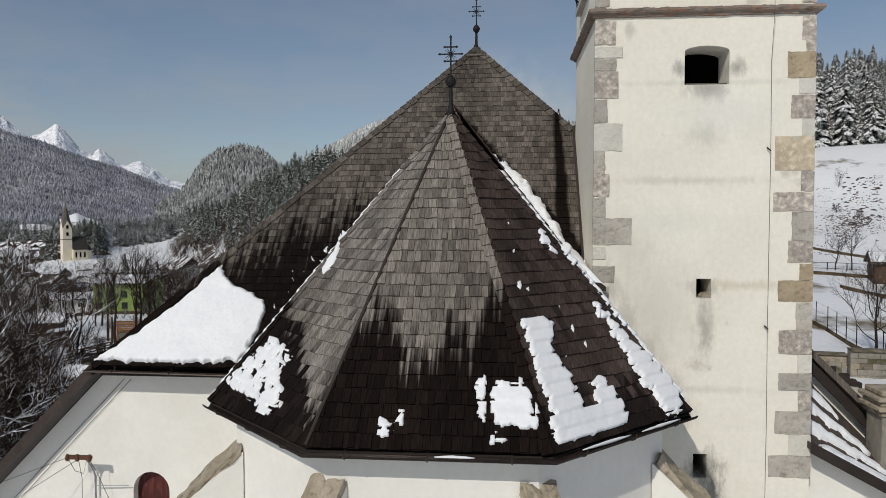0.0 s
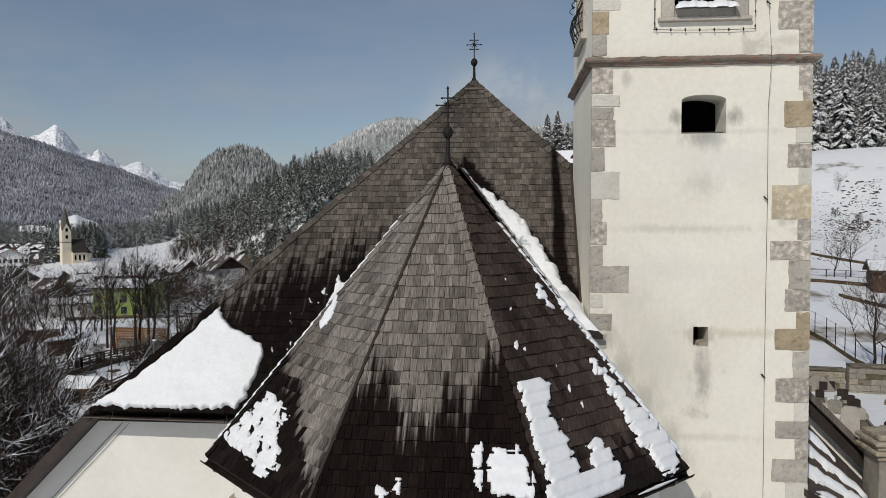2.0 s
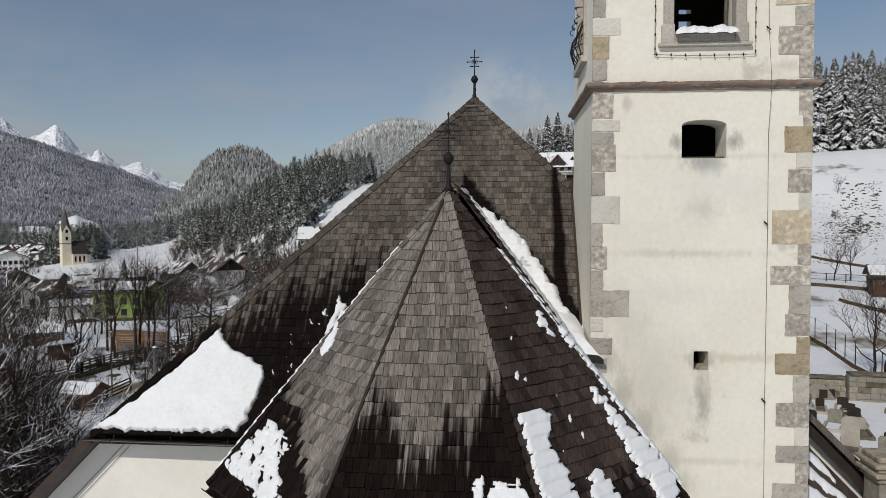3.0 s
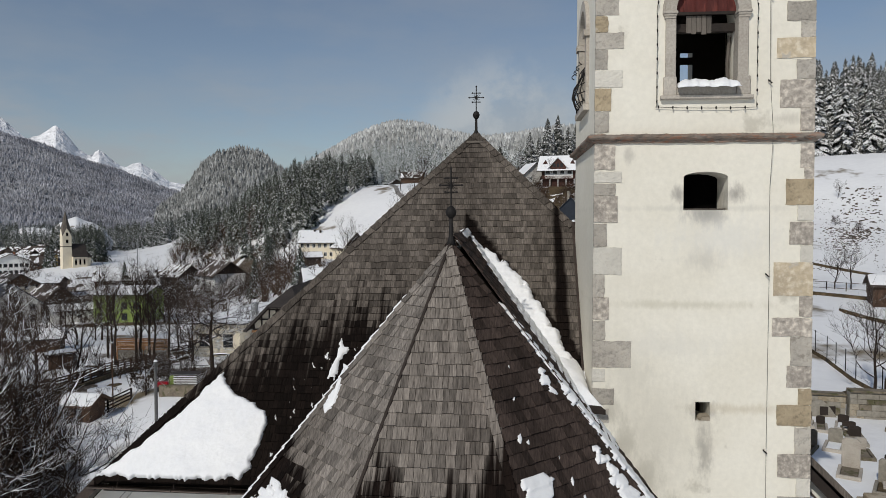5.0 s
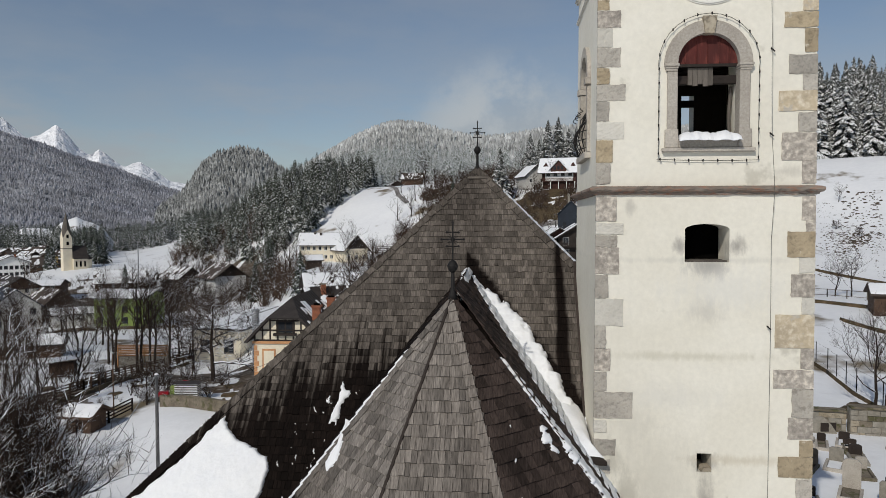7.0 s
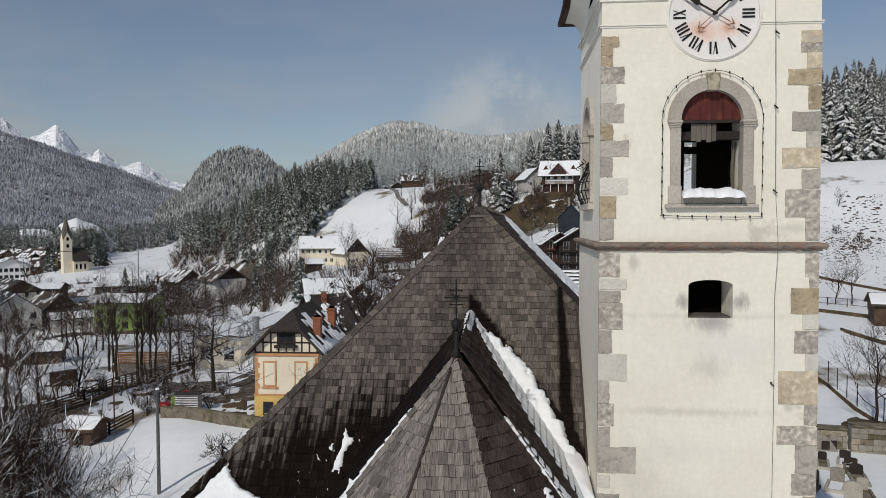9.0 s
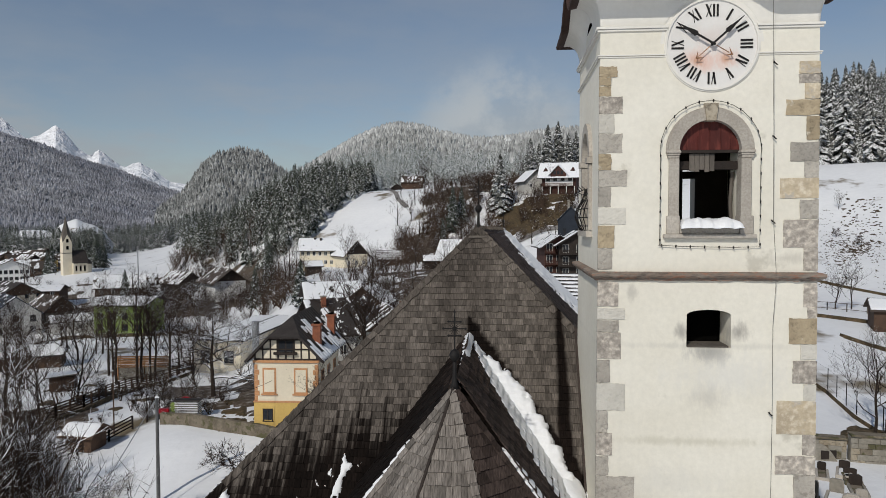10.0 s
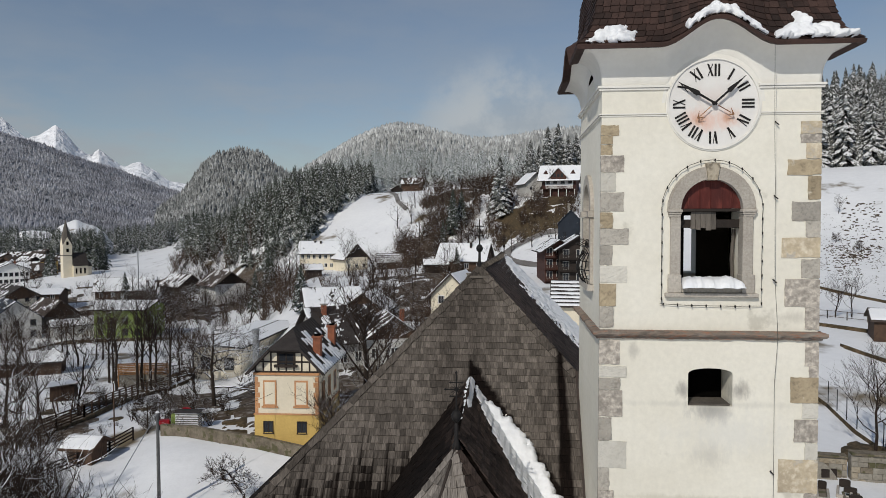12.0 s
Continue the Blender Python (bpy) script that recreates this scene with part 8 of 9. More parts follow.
house("town_house", "house with a steep roof lined with rows of snow", 6.0, 112, 0, 8, 6.4, 6.5, 3.0, "x", YELLOW_WALL, ROOF_DARK, 0.7, 0.0, [("front", 3, 1.0, 0.9, 1.2, 1)], [], rows=7)
house("shed", "yellow shed with a snowy roof close to the church", 5.4, 62, 30, 3.5, 4.0, 5.2, 1.6, "y", OCHRE_WALL, ROOF_DARK, 0.5, 0.9, [], [], category="shed")
chalet = house("chalet", "chalet with white storey, dark timber balcony and gable, snowy roof", 4.4, 248, -8, 11.4, 9, 5.0, 4.2, "x", RED_TIMBER, ROOF_DARK, 1.5, 0.95, [], [(-3.0, 1.0, 1.0, CONCRETE)], gable=RED_TIMBER, balcony=[(1.0, RED_TIMBER)], frame_mat=DARK_WOOD)
part("white_storey", boxed(-4.6, 4.8, -4.56, -4.503, 1.2, 4.5), WHITE_PAINT, chalet, "white plastered storey", local=True)
for u in (-5.4, -2.7, 0.0, 2.7, 5.4):
    part("balcony_post", boxed(u - 0.12, u + 0.12, -5.65, -5.41, -1.5, 0.997), WHITE_PAINT, chalet, local=True)
for u in (-3.6, -1.2, 1.3, 3.8):
    window(chalet, "front", u, 2.9, 1.1, 1.3, 5.7, 4.56, DARK_WOOD)
part("dormer", prismed([(-2.6, -5.6, 4.2), (2.6, -5.6, 4.2), (2.6, -5.6, 5.2), (0, -5.6, 8.0), (-2.6, -5.6, 5.2)], (0, 5.2, 0)), RED_TIMBER, chalet, "boarded gable dormer", local=True)
for sg in (-1, 1):
    part("dormer_roof", prismed([(sg * 3.4, -6.2, 4.5), (0, -6.2, 8.15), (0, -6.2, 8.45), (sg * 3.4, -6.2, 4.8)], (0, 6.2, 0)), SNOW, chalet, "snow-covered dormer roof", local=True)
    part("dormer", prismed([(sg * 4.6 - 0.9, -3.6, 6.2), (sg * 4.6 + 0.9, -3.6, 6.2), (sg * 4.6, -3.6, 7.6)], (0, 2.4, 0)), RED_TIMBER, chalet, local=True)
for u in (-1.2, 0, 1.2):
    part("window", boxed(u - 0.4, u + 0.4, -5.66, -5.58, 5.0, 6.2), GLASS_DARK, chalet, local=True)
house("town_house", "small pale green house with a snow-covered roof", 2.1, 252, 24, 8, 8, 3.2, 3.6, "y", GREY_WALL, ROOF_DARK, 0.8, 1.0, [("front", 2, 0.9, 0.9, 1.1, 1)], [])
house("barn", "old brown wooden barn on the snowy hill", -7.45, 380, -10, 10.5, 8, 4.2, 3.0, "x", BROWN_WOOD, ROOF_BROWN, 0.8, 0.4, [], [])
house("barn", "small dark wooden barn by the lane", -8.75, 372, 10, 5.2, 5, 2.1, 1.7, "y", DARK_WOOD, ROOF_BROWN, 0.7, 0.3, [], [])
house("town_house", "blue clad house with a steep roof, shade in its colour", 5.2, 205, 0, 7, 9, 7.2, 3.6, "y", BLUE_CLAD, BLUE_CLAD, 0.4, 0.15, [("front", 2, 1.0, 0.9, 1.2, 2)], [(-0.6, 0.5, 2.6, CONCRETE)], frame_mat=BLUE_CLAD)
house("town_house", "lime green house among bare trees with a flat snowy roof", -28.9, 194, -28, 12.5, 11, 7.2, 1.4, "x", GREEN_WALL, ROOF_DARK, 1.1, 0.85, [("front", 4, 0.9, 1.3, 1.5, 2)], [], frame_mat=DARK_WOOD)
house("town_house", "house with a snow-covered roof and dormers", -29.1, 277, -6, 19, 11, 3.2, 3.8, "x", BROWN_WOOD, ROOF_BROWN, 0.9, 0.72, [("front", 5, 1.0, 1.0, 1.2, 1)], [])
house("barn", "wide dark wooden barn with a white wall below", -22.3, 262, 22, 11, 14, 6.4, 4.0, "y", WHITE_PAINT, ROOF_BROWN, 1.4, 0.2, [], [], gable=DARK_WOOD)
house("barn", "brown barn with a patchy snow roof", -25.3, 284, 40, 11, 10, 3.4, 3.6, "y", GREY_WOOD, ROOF_BROWN, 1.0, 0.5, [], [], gable=DARK_WOOD)
house("town_house", "grey plastered house with dark windows and slate roof", -36.5, 205, 12, 11, 11, 5.4, 4.2, "y", GREY_WALL, BLUE_CLAD, 0.7, 0.27, [("front", 3, 0.8, 1.1, 1.4, 2)], [], frame_mat=DARK_WOOD)
house("town_house", "alpine house with brown timber gable and cream walls", -36.3, 258, 20, 13, 12, 4.6, 3.8, "y", YELLOW_WALL, ROOF_DARK, 1.2, 0.27, [("front", 4, 0.9, 0.9, 1.2, 2)], [], gable=BROWN_WOOD, frame_mat=DARK_WOOD)
house("town_house", "flat-roofed dark house with a snow cover", -34.4, 262, -15, 11, 11, 5.0, 1.4, "x", BROWN_WOOD, ROOF_DARK, 0.6, 0.8, [("front", 3, 1.0, 0.9, 1.2, 2)], [])
house("town_house", "brown gabled house below the chapel knoll", -34.0, 215, 25, 10, 10, 4.0, 4.0, "y", GREY_WOOD, ROOF_BROWN, 0.9, 0.27, [("front", 3, 0.9, 0.9, 1.2, 1)], [], gable=BROWN_WOOD, frame_mat=DARK_WOOD)
house("inn", "white inn with many dark windows and a snowy roof", -36.5, 335, 6, 13, 13, 5.8, 2.6, "y", WHITE_PAINT, ROOF_BROWN, 0.9, 0.42, [("front", 7, 0.6, 1.1, 1.3, 2)], [(2, 0, 1.5, BRICK)], frame_mat=DARK_WOOD)
house("shed", "low shed with a snow roof behind the garden", -35.4, 138, -10, 10, 6, 2.4, 1.2, "x", BROWN_WOOD, ROOF_DARK, 0.6, 1.2, [], [], category="shed")
house("shed", "long grey shed below a snowy bank", -31.2, 200, 10, 20, 6, 3.0, 1.2, "x", GREY_WALL, ROOF_DARK, 0.6, 1.1, [("front", 5, 1.0, 0.9, 0.9, 1)], [], category="shed")
rg_v = random.Random(21)
for i in range(18):
    a, r = -39 + 5.2 * ((i * 0.618) % 1.0), 375 + 11 * i
    wall_ = rg_v.choice([WHITE_PAINT, GREY_WALL, BROWN_WOOD, DARK_WOOD, BROWN_WOOD])
    lab_ = "white alpine house with a dark snow-patched roof" if wall_ is WHITE_PAINT else "grey house with a dark snow-patched roof" if wall_ is GREY_WALL else "dark timber house with a snow-patched roof"
    house("village_house", lab_, a, r, rg_v.uniform(-40, 40), rg_v.uniform(9, 14), rg_v.uniform(9, 13), rg_v.uniform(4.5, 6.5), rg_v.uniform(3, 4.4), rg_v.choice("xy"), wall_, ROOF_BROWN, 0.9, rg_v.uniform(0.2, 0.55), [("front", 4, 1.0, 1.0, 1.3, 2)], [], DARK_WOOD, rg_v.choice([BROWN_WOOD, DARK_WOOD]), cell=0.8)
house("village_house", "ochre house under a brown snow-patched roof", -34.4, 440, 30, 10, 9, 7.0, 4.0, "y", OCHRE_WALL, ROOF_BROWN, 1.0, 0.5, [("front", 3, 1.0, 1.0, 1.3, 2)], [], DARK_WOOD, BROWN_WOOD, cell=0.8)

# far chapel with a pointed spire
x, y = polar(-33.0, 318)
cz_ = rise(x, y)
chapel = thing("chapel", "small far white church with a pointed spire on a snowy knoll", "church", pose(x, y, cz_, 0, 0, 50) @ Matrix.Diagonal((0.72, 0.72, 0.90, 1)))
part("tower", boxed(-2.3, 2.3, -2.3, 2.3, -2, 14), YELLOW_WALL, chapel, local=True)
bm = bmesh.new()
for s1, s2 in (((-1, -1), (1, -1)), ((1, -1), (1, 1)), ((1, 1), (-1, 1)), ((-1, 1), (-1, -1))):
    a3, b3 = Vector((s1[0] * 2.4, s1[1] * 2.4, 14)), Vector((s2[0] * 2.4, s2[1] * 2.4, 14))
    m3 = (a3 + b3) / 2 + Vector((0, 0, 3.6))
    part("gable", ([a3, b3, m3], [(0, 1, 2)]), YELLOW_WALL, chapel, local=True)
    for tri_ in ((a3, m3, (0, 0, 25.4)), (m3, b3, (0, 0, 25.4))):
        bm.faces.new([bm.verts.new(p) for p in tri_])
part("spire", bm, GREY_WOOD, chapel, "grey-brown gabled spire", local=True)
part("string_course", boxed(-2.38, 2.38, -2.38, 2.38, 9.3, 9.6), GREY_WOOD, chapel, local=True)
part("nave", boxed(2.31, 9.6, -4.0, 4.0, -2, 5.0), YELLOW_WALL, chapel, local=True)
part("roof", prismed([(2.35, -4.7, 4.8), (2.35, 0, 10.6), (2.35, 4.7, 4.8)], (7.7, 0, 0)), ROOF_DARK, chapel, local=True)
part("apse", tubed([(9.6, 0, -2), (9.6, 0, 4.4)], 3.4, 10), YELLOW_WALL, chapel, local=True)
part("apse_roof", tubed([(9.6, 0, 4.4), (9.6, 0, 8.6)], [3.9, 0.1], 10), ROOF_DARK, chapel, local=True)
for zz in (11.0, 14.1):
    part("window", boxed(-0.6, 0.6, -2.46, -2.28, zz, zz + 1.5), DARK, chapel, local=True)
for u in (3.8, 6.0, 8.2):
    part("window", boxed(u - 0.45, u + 0.45, -4.06, -3.98, 1.4, 3.8), DARK, chapel, local=True)


# ---- gardens: fences, wall, shed, tree house, poles ----
def rail_fence(name, lab, pts, h=1.2, gap=2.2, rails=3, mat_=BROWN_WOOD, rail_h=0.12, thin=0.07, foot=0.25):
    f_ = thing(name, lab, "fence", pose(pts[0][0], pts[0][1], rise(*pts[0])))
    for (ax, ay), (bx, by) in zip(pts, pts[1:]):
        ln = math.hypot(bx - ax, by - ay)
        n = max(1, int(ln / gap))
        prev = None
        for i in range(n + 1):
            x_, y_ = ax + (bx - ax) * i / n, ay + (by - ay) * i / n
            z_ = rise(x_, y_)
            part("post", boxed(x_ - thin, x_ + thin, y_ - thin, y_ + thin, z_ - 0.3, z_ + h), mat_, f_)
            if prev:
                px_, py_, pz_ = prev
                for k_ in range(rails):
                    zz = foot + (h - 0.1 - foot) * k_ / max(1, rails - 1)
                    part("rail", prismed([(px_, py_ - 0.09, pz_ + zz), (x_, y_ - 0.09, z_ + zz), (x_, y_ - 0.09, z_ + zz + rail_h), (px_, py_ - 0.09, pz_ + zz + rail_h)], (0, 0.035, 0)), mat_, f_)
            prev = (x_, y_, z_)
    return f_


rail_fence("rail_fence", "long brown wooden rail fence along the snowy garden", [polar(-36.5, 81), polar(-35.26, 83.7), polar(-33.9, 86.2), polar(-32.1, 90.7), polar(-30.2, 100), polar(-28.5, 108.7), polar(-26.7, 115.7), polar(-24.8, 124), polar(-23.8, 131)], 1.6, 2.0, 5, BROWN_WOOD, 0.16, 0.09)
rail_fence("rail_fence", "dark wooden fence below the small shed", [polar(-36.5, 67), polar(-34.5, 69), polar(-32.6, 71), polar(-30.5, 73.5), polar(-28.9, 76)], 1.3, 1.8, 4, DARK_WOOD, 0.14)
RETAIN = [polar(-29.8, 116.3), polar(-28.0, 117.2), polar(-26.3, 117.0)]
retaining = thing("retaining_wall", "grey concrete retaining wall below the board fence", "wall", pose(*RETAIN[0], rise(*RETAIN[0])))
for (ax, ay), (bx, by) in zip(RETAIN, RETAIN[1:]):
    part("wall_section", prismed([(ax, ay, rise(ax, ay) - 0.5), (bx, by, rise(bx, by) - 0.5), (bx, by, rise(bx, by) + 1.8), (ax, ay, rise(ax, ay) + 1.8)], (0.05, 0.3, 0)), CONCRETE, retaining)
rail_fence("board_fence", "fence of fresh orange larch boards", RETAIN, 3.5, 2.2, 7, ORANGE_WOOD, 0.2, 0.07, 1.85)
rail_fence("rail_fence", "dark rail fence on the bank above the garden", [polar(-29.6, 128), polar(-26, 127), polar(-22.5, 133), polar(-20.5, 141)], 1.6, 2.5, 3, DARK_WOOD)
rail_fence("rail_fence", "wooden rail fence along the meadow path", [polar(19.5, 106), polar(23.5, 104.5), polar(28.5, 101)], 1.1, 2.4, 2, GREY_WOOD, 0.07, 0.05)
rail_fence("wire_fence", "thin wire fence with slender posts on the snowy slope", [polar(21.5, 73.5), polar(23.6, 67.5), polar(25.4, 61.5), polar(27, 58), polar(29, 57)], 1.8, 2.0, 3, IRON, 0.012, 0.025)
# garden wall of old concrete
gw_pts = [polar(-27.0, 74.6), polar(-24.8, 71.4), polar(-22.6, 68.6), polar(-20, 66), polar(-16.4, 63.6), polar(-14, 62)]
garden_wall = thing("garden_wall", "low mossy concrete garden wall", "wall", pose(gw_pts[0][0], gw_pts[0][1], rise(*gw_pts[0])))
for (ax, ay), (bx, by) in zip(gw_pts, gw_pts[1:]):
    za, zb = rise(ax, ay), rise(bx, by)
    part("wall_section", prismed([(ax, ay, za - 0.5), (bx, by, zb - 0.5), (bx, by, zb + 1.05), (ax, ay, za + 1.05)], (0.08, 0.32, 0)), MOSSY, garden_wall)
    part("coping", prismed([(ax, ay - 0.05, za + 1.053), (bx, by - 0.05, zb + 1.053), (bx, by - 0.05, zb + 1.15), (ax, ay - 0.05, za + 1.15)], (0.1, 0.42, 0)), MOSSY, garden_wall)
x, y = polar(-19.9, 104)
steel = thing("steel_chimney", "tall round grey steel chimney beside the workshop", "chimney", pose(x, y, rise(x, y)))
part("pipe", tubed([(x, y, rise(x, y) - 0.4), (x, y, 1.0)], 0.48, 14), ZINC, steel)
part("collar", tubed([(x, y, 0.8), (x, y, 1.15)], 0.54, 14), ZINC, steel)
# small shed with a snow roof
house("shed", "small brown garden shed with a snow-covered roof", -32.0, 72.5, -35, 2.5, 2.3, 1.6, 0.6, "x", BROWN_WOOD, BROWN_WOOD, 0.5, 1.3, [], [], category="shed", cell=0.25)
# tree house on stilts
x, y = polar(-33.35, 97)
z = rise(x, y)
th = thing("tree_house", "weathered wooden tree house on stilts", "tree house", pose(x, y, z, 0, 0, 22) @ Matrix.Scale(0.7, 4))
part("cabin", boxed(-1.9, 1.9, -1.6, 1.6, 2.4, 4.9), BROWN_WOOD, th, local=True)
for i in range(13):
    part("board", boxed(-1.9 + i * 0.293, -1.63 + i * 0.293, -1.64, -1.603, 2.4, 4.9), BROWN_WOOD, th, local=True)
part("roof", prismed([(-2.5, -2.2, 4.8), (2.5, -2.2, 5.3), (2.5, -2.2, 5.45), (-2.5, -2.2, 4.95)], (0, 4.4, 0)), GREY_WOOD, th, local=True)
part("snow_cover", prismed([(-2.4, -2.1, 4.963), (2.4, -2.1, 5.443), (2.4, -2.1, 5.56), (-2.4, -2.1, 5.05)], (0, 4.2, 0)), SNOW, th, local=True)
for sx in (-1.6, 1.6):
    for sy in (-1.3, 1.3):
        part("stilt", tubed([(sx * 0.7, sy * 0.7, -0.4), (sx, sy, 2.4)], 0.13, 6), BROWN_WOOD, th, local=True)
for sx in (-1.2, -0.7):
    part("ladder_rail", tubed([(sx - 0.9, -2.6, -0.2), (sx, -1.7, 2.5)], 0.05, 5), GREY_WOOD, th, local=True)


def pole(a, r, h, rad, lab, mat_=ZINC):
    x_, y_ = polar(a, r)
    z_ = rise(x_, y_)
    p_ = thing("utility_pole", lab, "pole", pose(x_, y_, z_))
    part("shaft", tubed([(x_, y_, z_ - 0.3), (x_, y_, z_ + h)], [rad, rad * 0.75], 8), mat_, p_)
    part("cap", tubed([(x_, y_, z_ + h), (x_, y_, z_ + h + 0.12)], [rad * 1.15, rad * 0.6], 8), SNOW, p_)
    return (x_, y_, z_ + h)


t1 = pole(-27.2, 57.5, 8.0, 0.15, "dark grey steel pole standing in the snowy garden", POLE_GREY)
t2 = pole(-30.15, 75.7, 6.2, 0.075, "weathered wooden pole beside the fence", BROWN_WOOD)
t3 = pole(-28.3, 270, 18, 0.22, "tall thin mast in the snowy field")
span = thing("overhead_wire", "thin sagging overhead wire", "wire", pose(*t1))
stay = Vector((*polar(-34.66, 49.7), rise(*polar(-34.66, 49.7)) - 0.1))
part("wire", tubed([Vector(t1).lerp(stay, f) - Vector((0, 0, 0.4 * f * (1 - f))) for f in [i / 10 for i in range(11)]], 0.035, 5), ZINC, span)
part("wire", tubed([Vector(t1).lerp(Vector((vx - 1.0, vy - 5.0, VZ + 4.2)), f) - Vector((0, 0, 3.0 * f * (1 - f))) for f in [i / 10 for i in range(11)]], 0.02, 4), IRON, span)
# board stack, red tub and small red machine behind the garden wall
x, y = polar(-24.95, 75.2)
z = rise(x, y)
boards = thing("board_stack", "stack of grey boards with snow between the layers", "timber stack", pose(x, y, z, 0, 0, 6))
for j in range(9):
    part("board_layer", boxed(-1.15 + 0.03 * (j % 3), 1.1 + 0.03 * (j % 2), -0.6, 0.6, 0.1 + j * 0.18, 0.2 + j * 0.18, 0.01), GREY_WOOD, boards, local=True)
    part("snow_layer", boxed(-1.2 + 0.04 * (j % 2), 1.13, -0.63 - 0.02 * (j % 3), 0.6, 0.203 + j * 0.18, 0.277 + j * 0.18, 0.02), SNOW, boards, local=True)
part("cover_sheet", boxed(-1.3, 1.3, -0.75, 0.75, 1.74, 1.78, 0.01), ROOF_DARK, boards, local=True)
x, y = polar(-25.1, 80)
tub = thing("tub", "round red plastic tub leaning in the garden", "tub", pose(x, y, rise(x, y) + 0.62, -62, 0, 8))
part("rim", tubed([(0.62 * math.cos(k * 0.3307), 0.62 * math.sin(k * 0.3307), 0.0) for k in range(20)], 0.13, 6), CAR_RED, tub, local=True)
part("bowl", tubed([(0, 0, -0.04), (0, 0, -0.3)], [0.6, 0.4], 16), CAR_RED, tub, local=True)
part("snow_cover", tubed([(0, 0, -0.03), (0, 0, 0.03)], [0.5, 0.42], 14), SNOW, tub, local=True)
x, y = polar(-26.4, 76.5)
machine = thing("garden_machine", "small red machine with a lime green cover", "machine", pose(x, y, rise(x, y), 0, 0, 20))
part("hood", boxed(-0.95, 0.15, -0.4, 0.4, 0.5, 1.0, 0.12), CAR_RED, machine, local=True)
part("chassis", boxed(-0.9, 1.0, -0.35, 0.35, 0.28, 0.497, 0.03), IRON, machine, local=True)
part("cover", boxed(0.25, 0.85, -0.35, 0.35, 0.5, 1.55, 0.1), GREEN_WALL, machine, "lime green cover", local=True)
for sx in (-0.65, 0.65):
    for sy in (-0.5, 0.36):
        part("wheel", tubed([(sx, sy, 0.3), (sx, sy + 0.16, 0.3)], 0.3, 12), IRON, machine, local=True)
for a_s, r_s, turn, n_s in ((-22.0, 166, 12, 9), (-21.1, 160, 16, 7)):
    x, y = polar(a_s, r_s)
    stack = thing("timber_stack", "stack of reddish sawn boards under a snow cover", "timber stack", pose(x, y, rise(x, y), 0, 0, turn))
    for j in range(5):
        part("board_layer", boxed(-n_s * 0.5, n_s * 0.5, -0.9 + 0.04 * (j % 2), 0.9, 0.15 + j * 0.34, 0.41 + j * 0.34, 0.02), RED_TIMBER, stack, local=True)
        for sx in (-0.4, 0.0, 0.4):
            part("bearer", boxed(n_s * sx - 0.06, n_s * sx + 0.06, -0.8, 0.8, 0.068 + j * 0.34, 0.147 + j * 0.34), BROWN_WOOD, stack, local=True)
    part("snow_cover", boxed(-n_s * 0.48, n_s * 0.48, -0.85, 0.86, 1.775, 1.93, 0.06), SNOW, stack, local=True)
# ---- churchyard to the east ----
def stone_wall(name, lab, a_, b_, h, thick, row, seed):
    """A straight wall of squared, uneven stones under a dark coping."""
    rg = random.Random(seed)
    w_ = thing(name, lab, "wall", pose(a_[0], a_[1], 0.4))
    av, bv = Vector((*a_, 0)), Vector((*b_, 0))
    d_ = (bv - av).normalized()
    n_ = Vector((d_.y, -d_.x, 0))
    ln = (bv - av).length
    part("core", prismed([av + n_ * -0.02 + Vector((0, 0, -0.6)), bv + n_ * -0.02 + Vector((0, 0, -0.6)), bv + n_ * -0.02 + Vector((0, 0, h)), av + n_ * -0.02 + Vector((0, 0, h))], -n_ * thick), CONCRETE, w_)
    z_ = 0.3
    while z_ < h - 0.05:
        top_ = min(h - 0.01, z_ + row * rg.uniform(0.8, 1.2))
        x_ = 0.0
        while x_ < ln - 0.1:
            e_ = min(ln, x_ + rg.uniform(0.35, 0.95))
            pr = rg.uniform(0.0, 0.05)
            q = [av + d_ * (x_ + 0.015) + Vector((0, 0, z_ + 0.012)), av + d_ * (e_ - 0.015) + Vector((0, 0, z_ + 0.012)), av + d_ * (e_ - 0.015) + Vector((0, 0, top_ - 0.012)), av + d_ * (x_ + 0.015) + Vector((0, 0, top_ - 0.012))]
            part("stone", prismed([v + n_ * pr for v in q], -n_ * (pr + 0.06)), rg.choice((CONCRETE, CONCRETE, TUFF, MOSSY)), w_)
            x_ = e_
        z_ = top_
    part("coping", prismed([av + n_ * 0.12 + Vector((0, 0, h + 0.003)), bv + n_ * 0.12 + Vector((0, 0, h + 0.003)), bv + n_ * 0.12 + Vector((0, 0, h + 0.13)), av + n_ * 0.12 + Vector((0, 0, h + 0.13))], -n_ * (thick + 0.2)), MOSSY, w_, "dark weathered coping")
    return w_


stone_wall("churchyard_wall", "old stone churchyard wall with an arched grave niche", (13.5, 46.6), (21.0, 45.4), 1.75, 0.5, 0.34, 3)
stone_wall("churchyard_wall", "higher stone churchyard wall with a stained face", (21.05, 45.0), (34.0, 43.2), 2.1, 0.6, 0.38, 4)
niche = thing("grave_niche", "arched grave niche with a dark plaque in the wall", "grave", pose(19.3, 45.3, 0.4))
part("arch", prismed([(18.3 + 2.0 * i / 12, 45.52 - 0.16 * (2.0 * i / 12 + 3.8 - 3.0) + 0.02, 0.5 + 1.05 * math.sin(math.pi * i / 12)) for i in range(13)], (0, -0.12, 0)), CONCRETE, niche, "pale plastered arch")
part("plaque", boxed(19.35, 20.25, 45.05, 45.2, 0.62, 1.15, 0.01), DARK_WOOD, niche, "dark plaque")
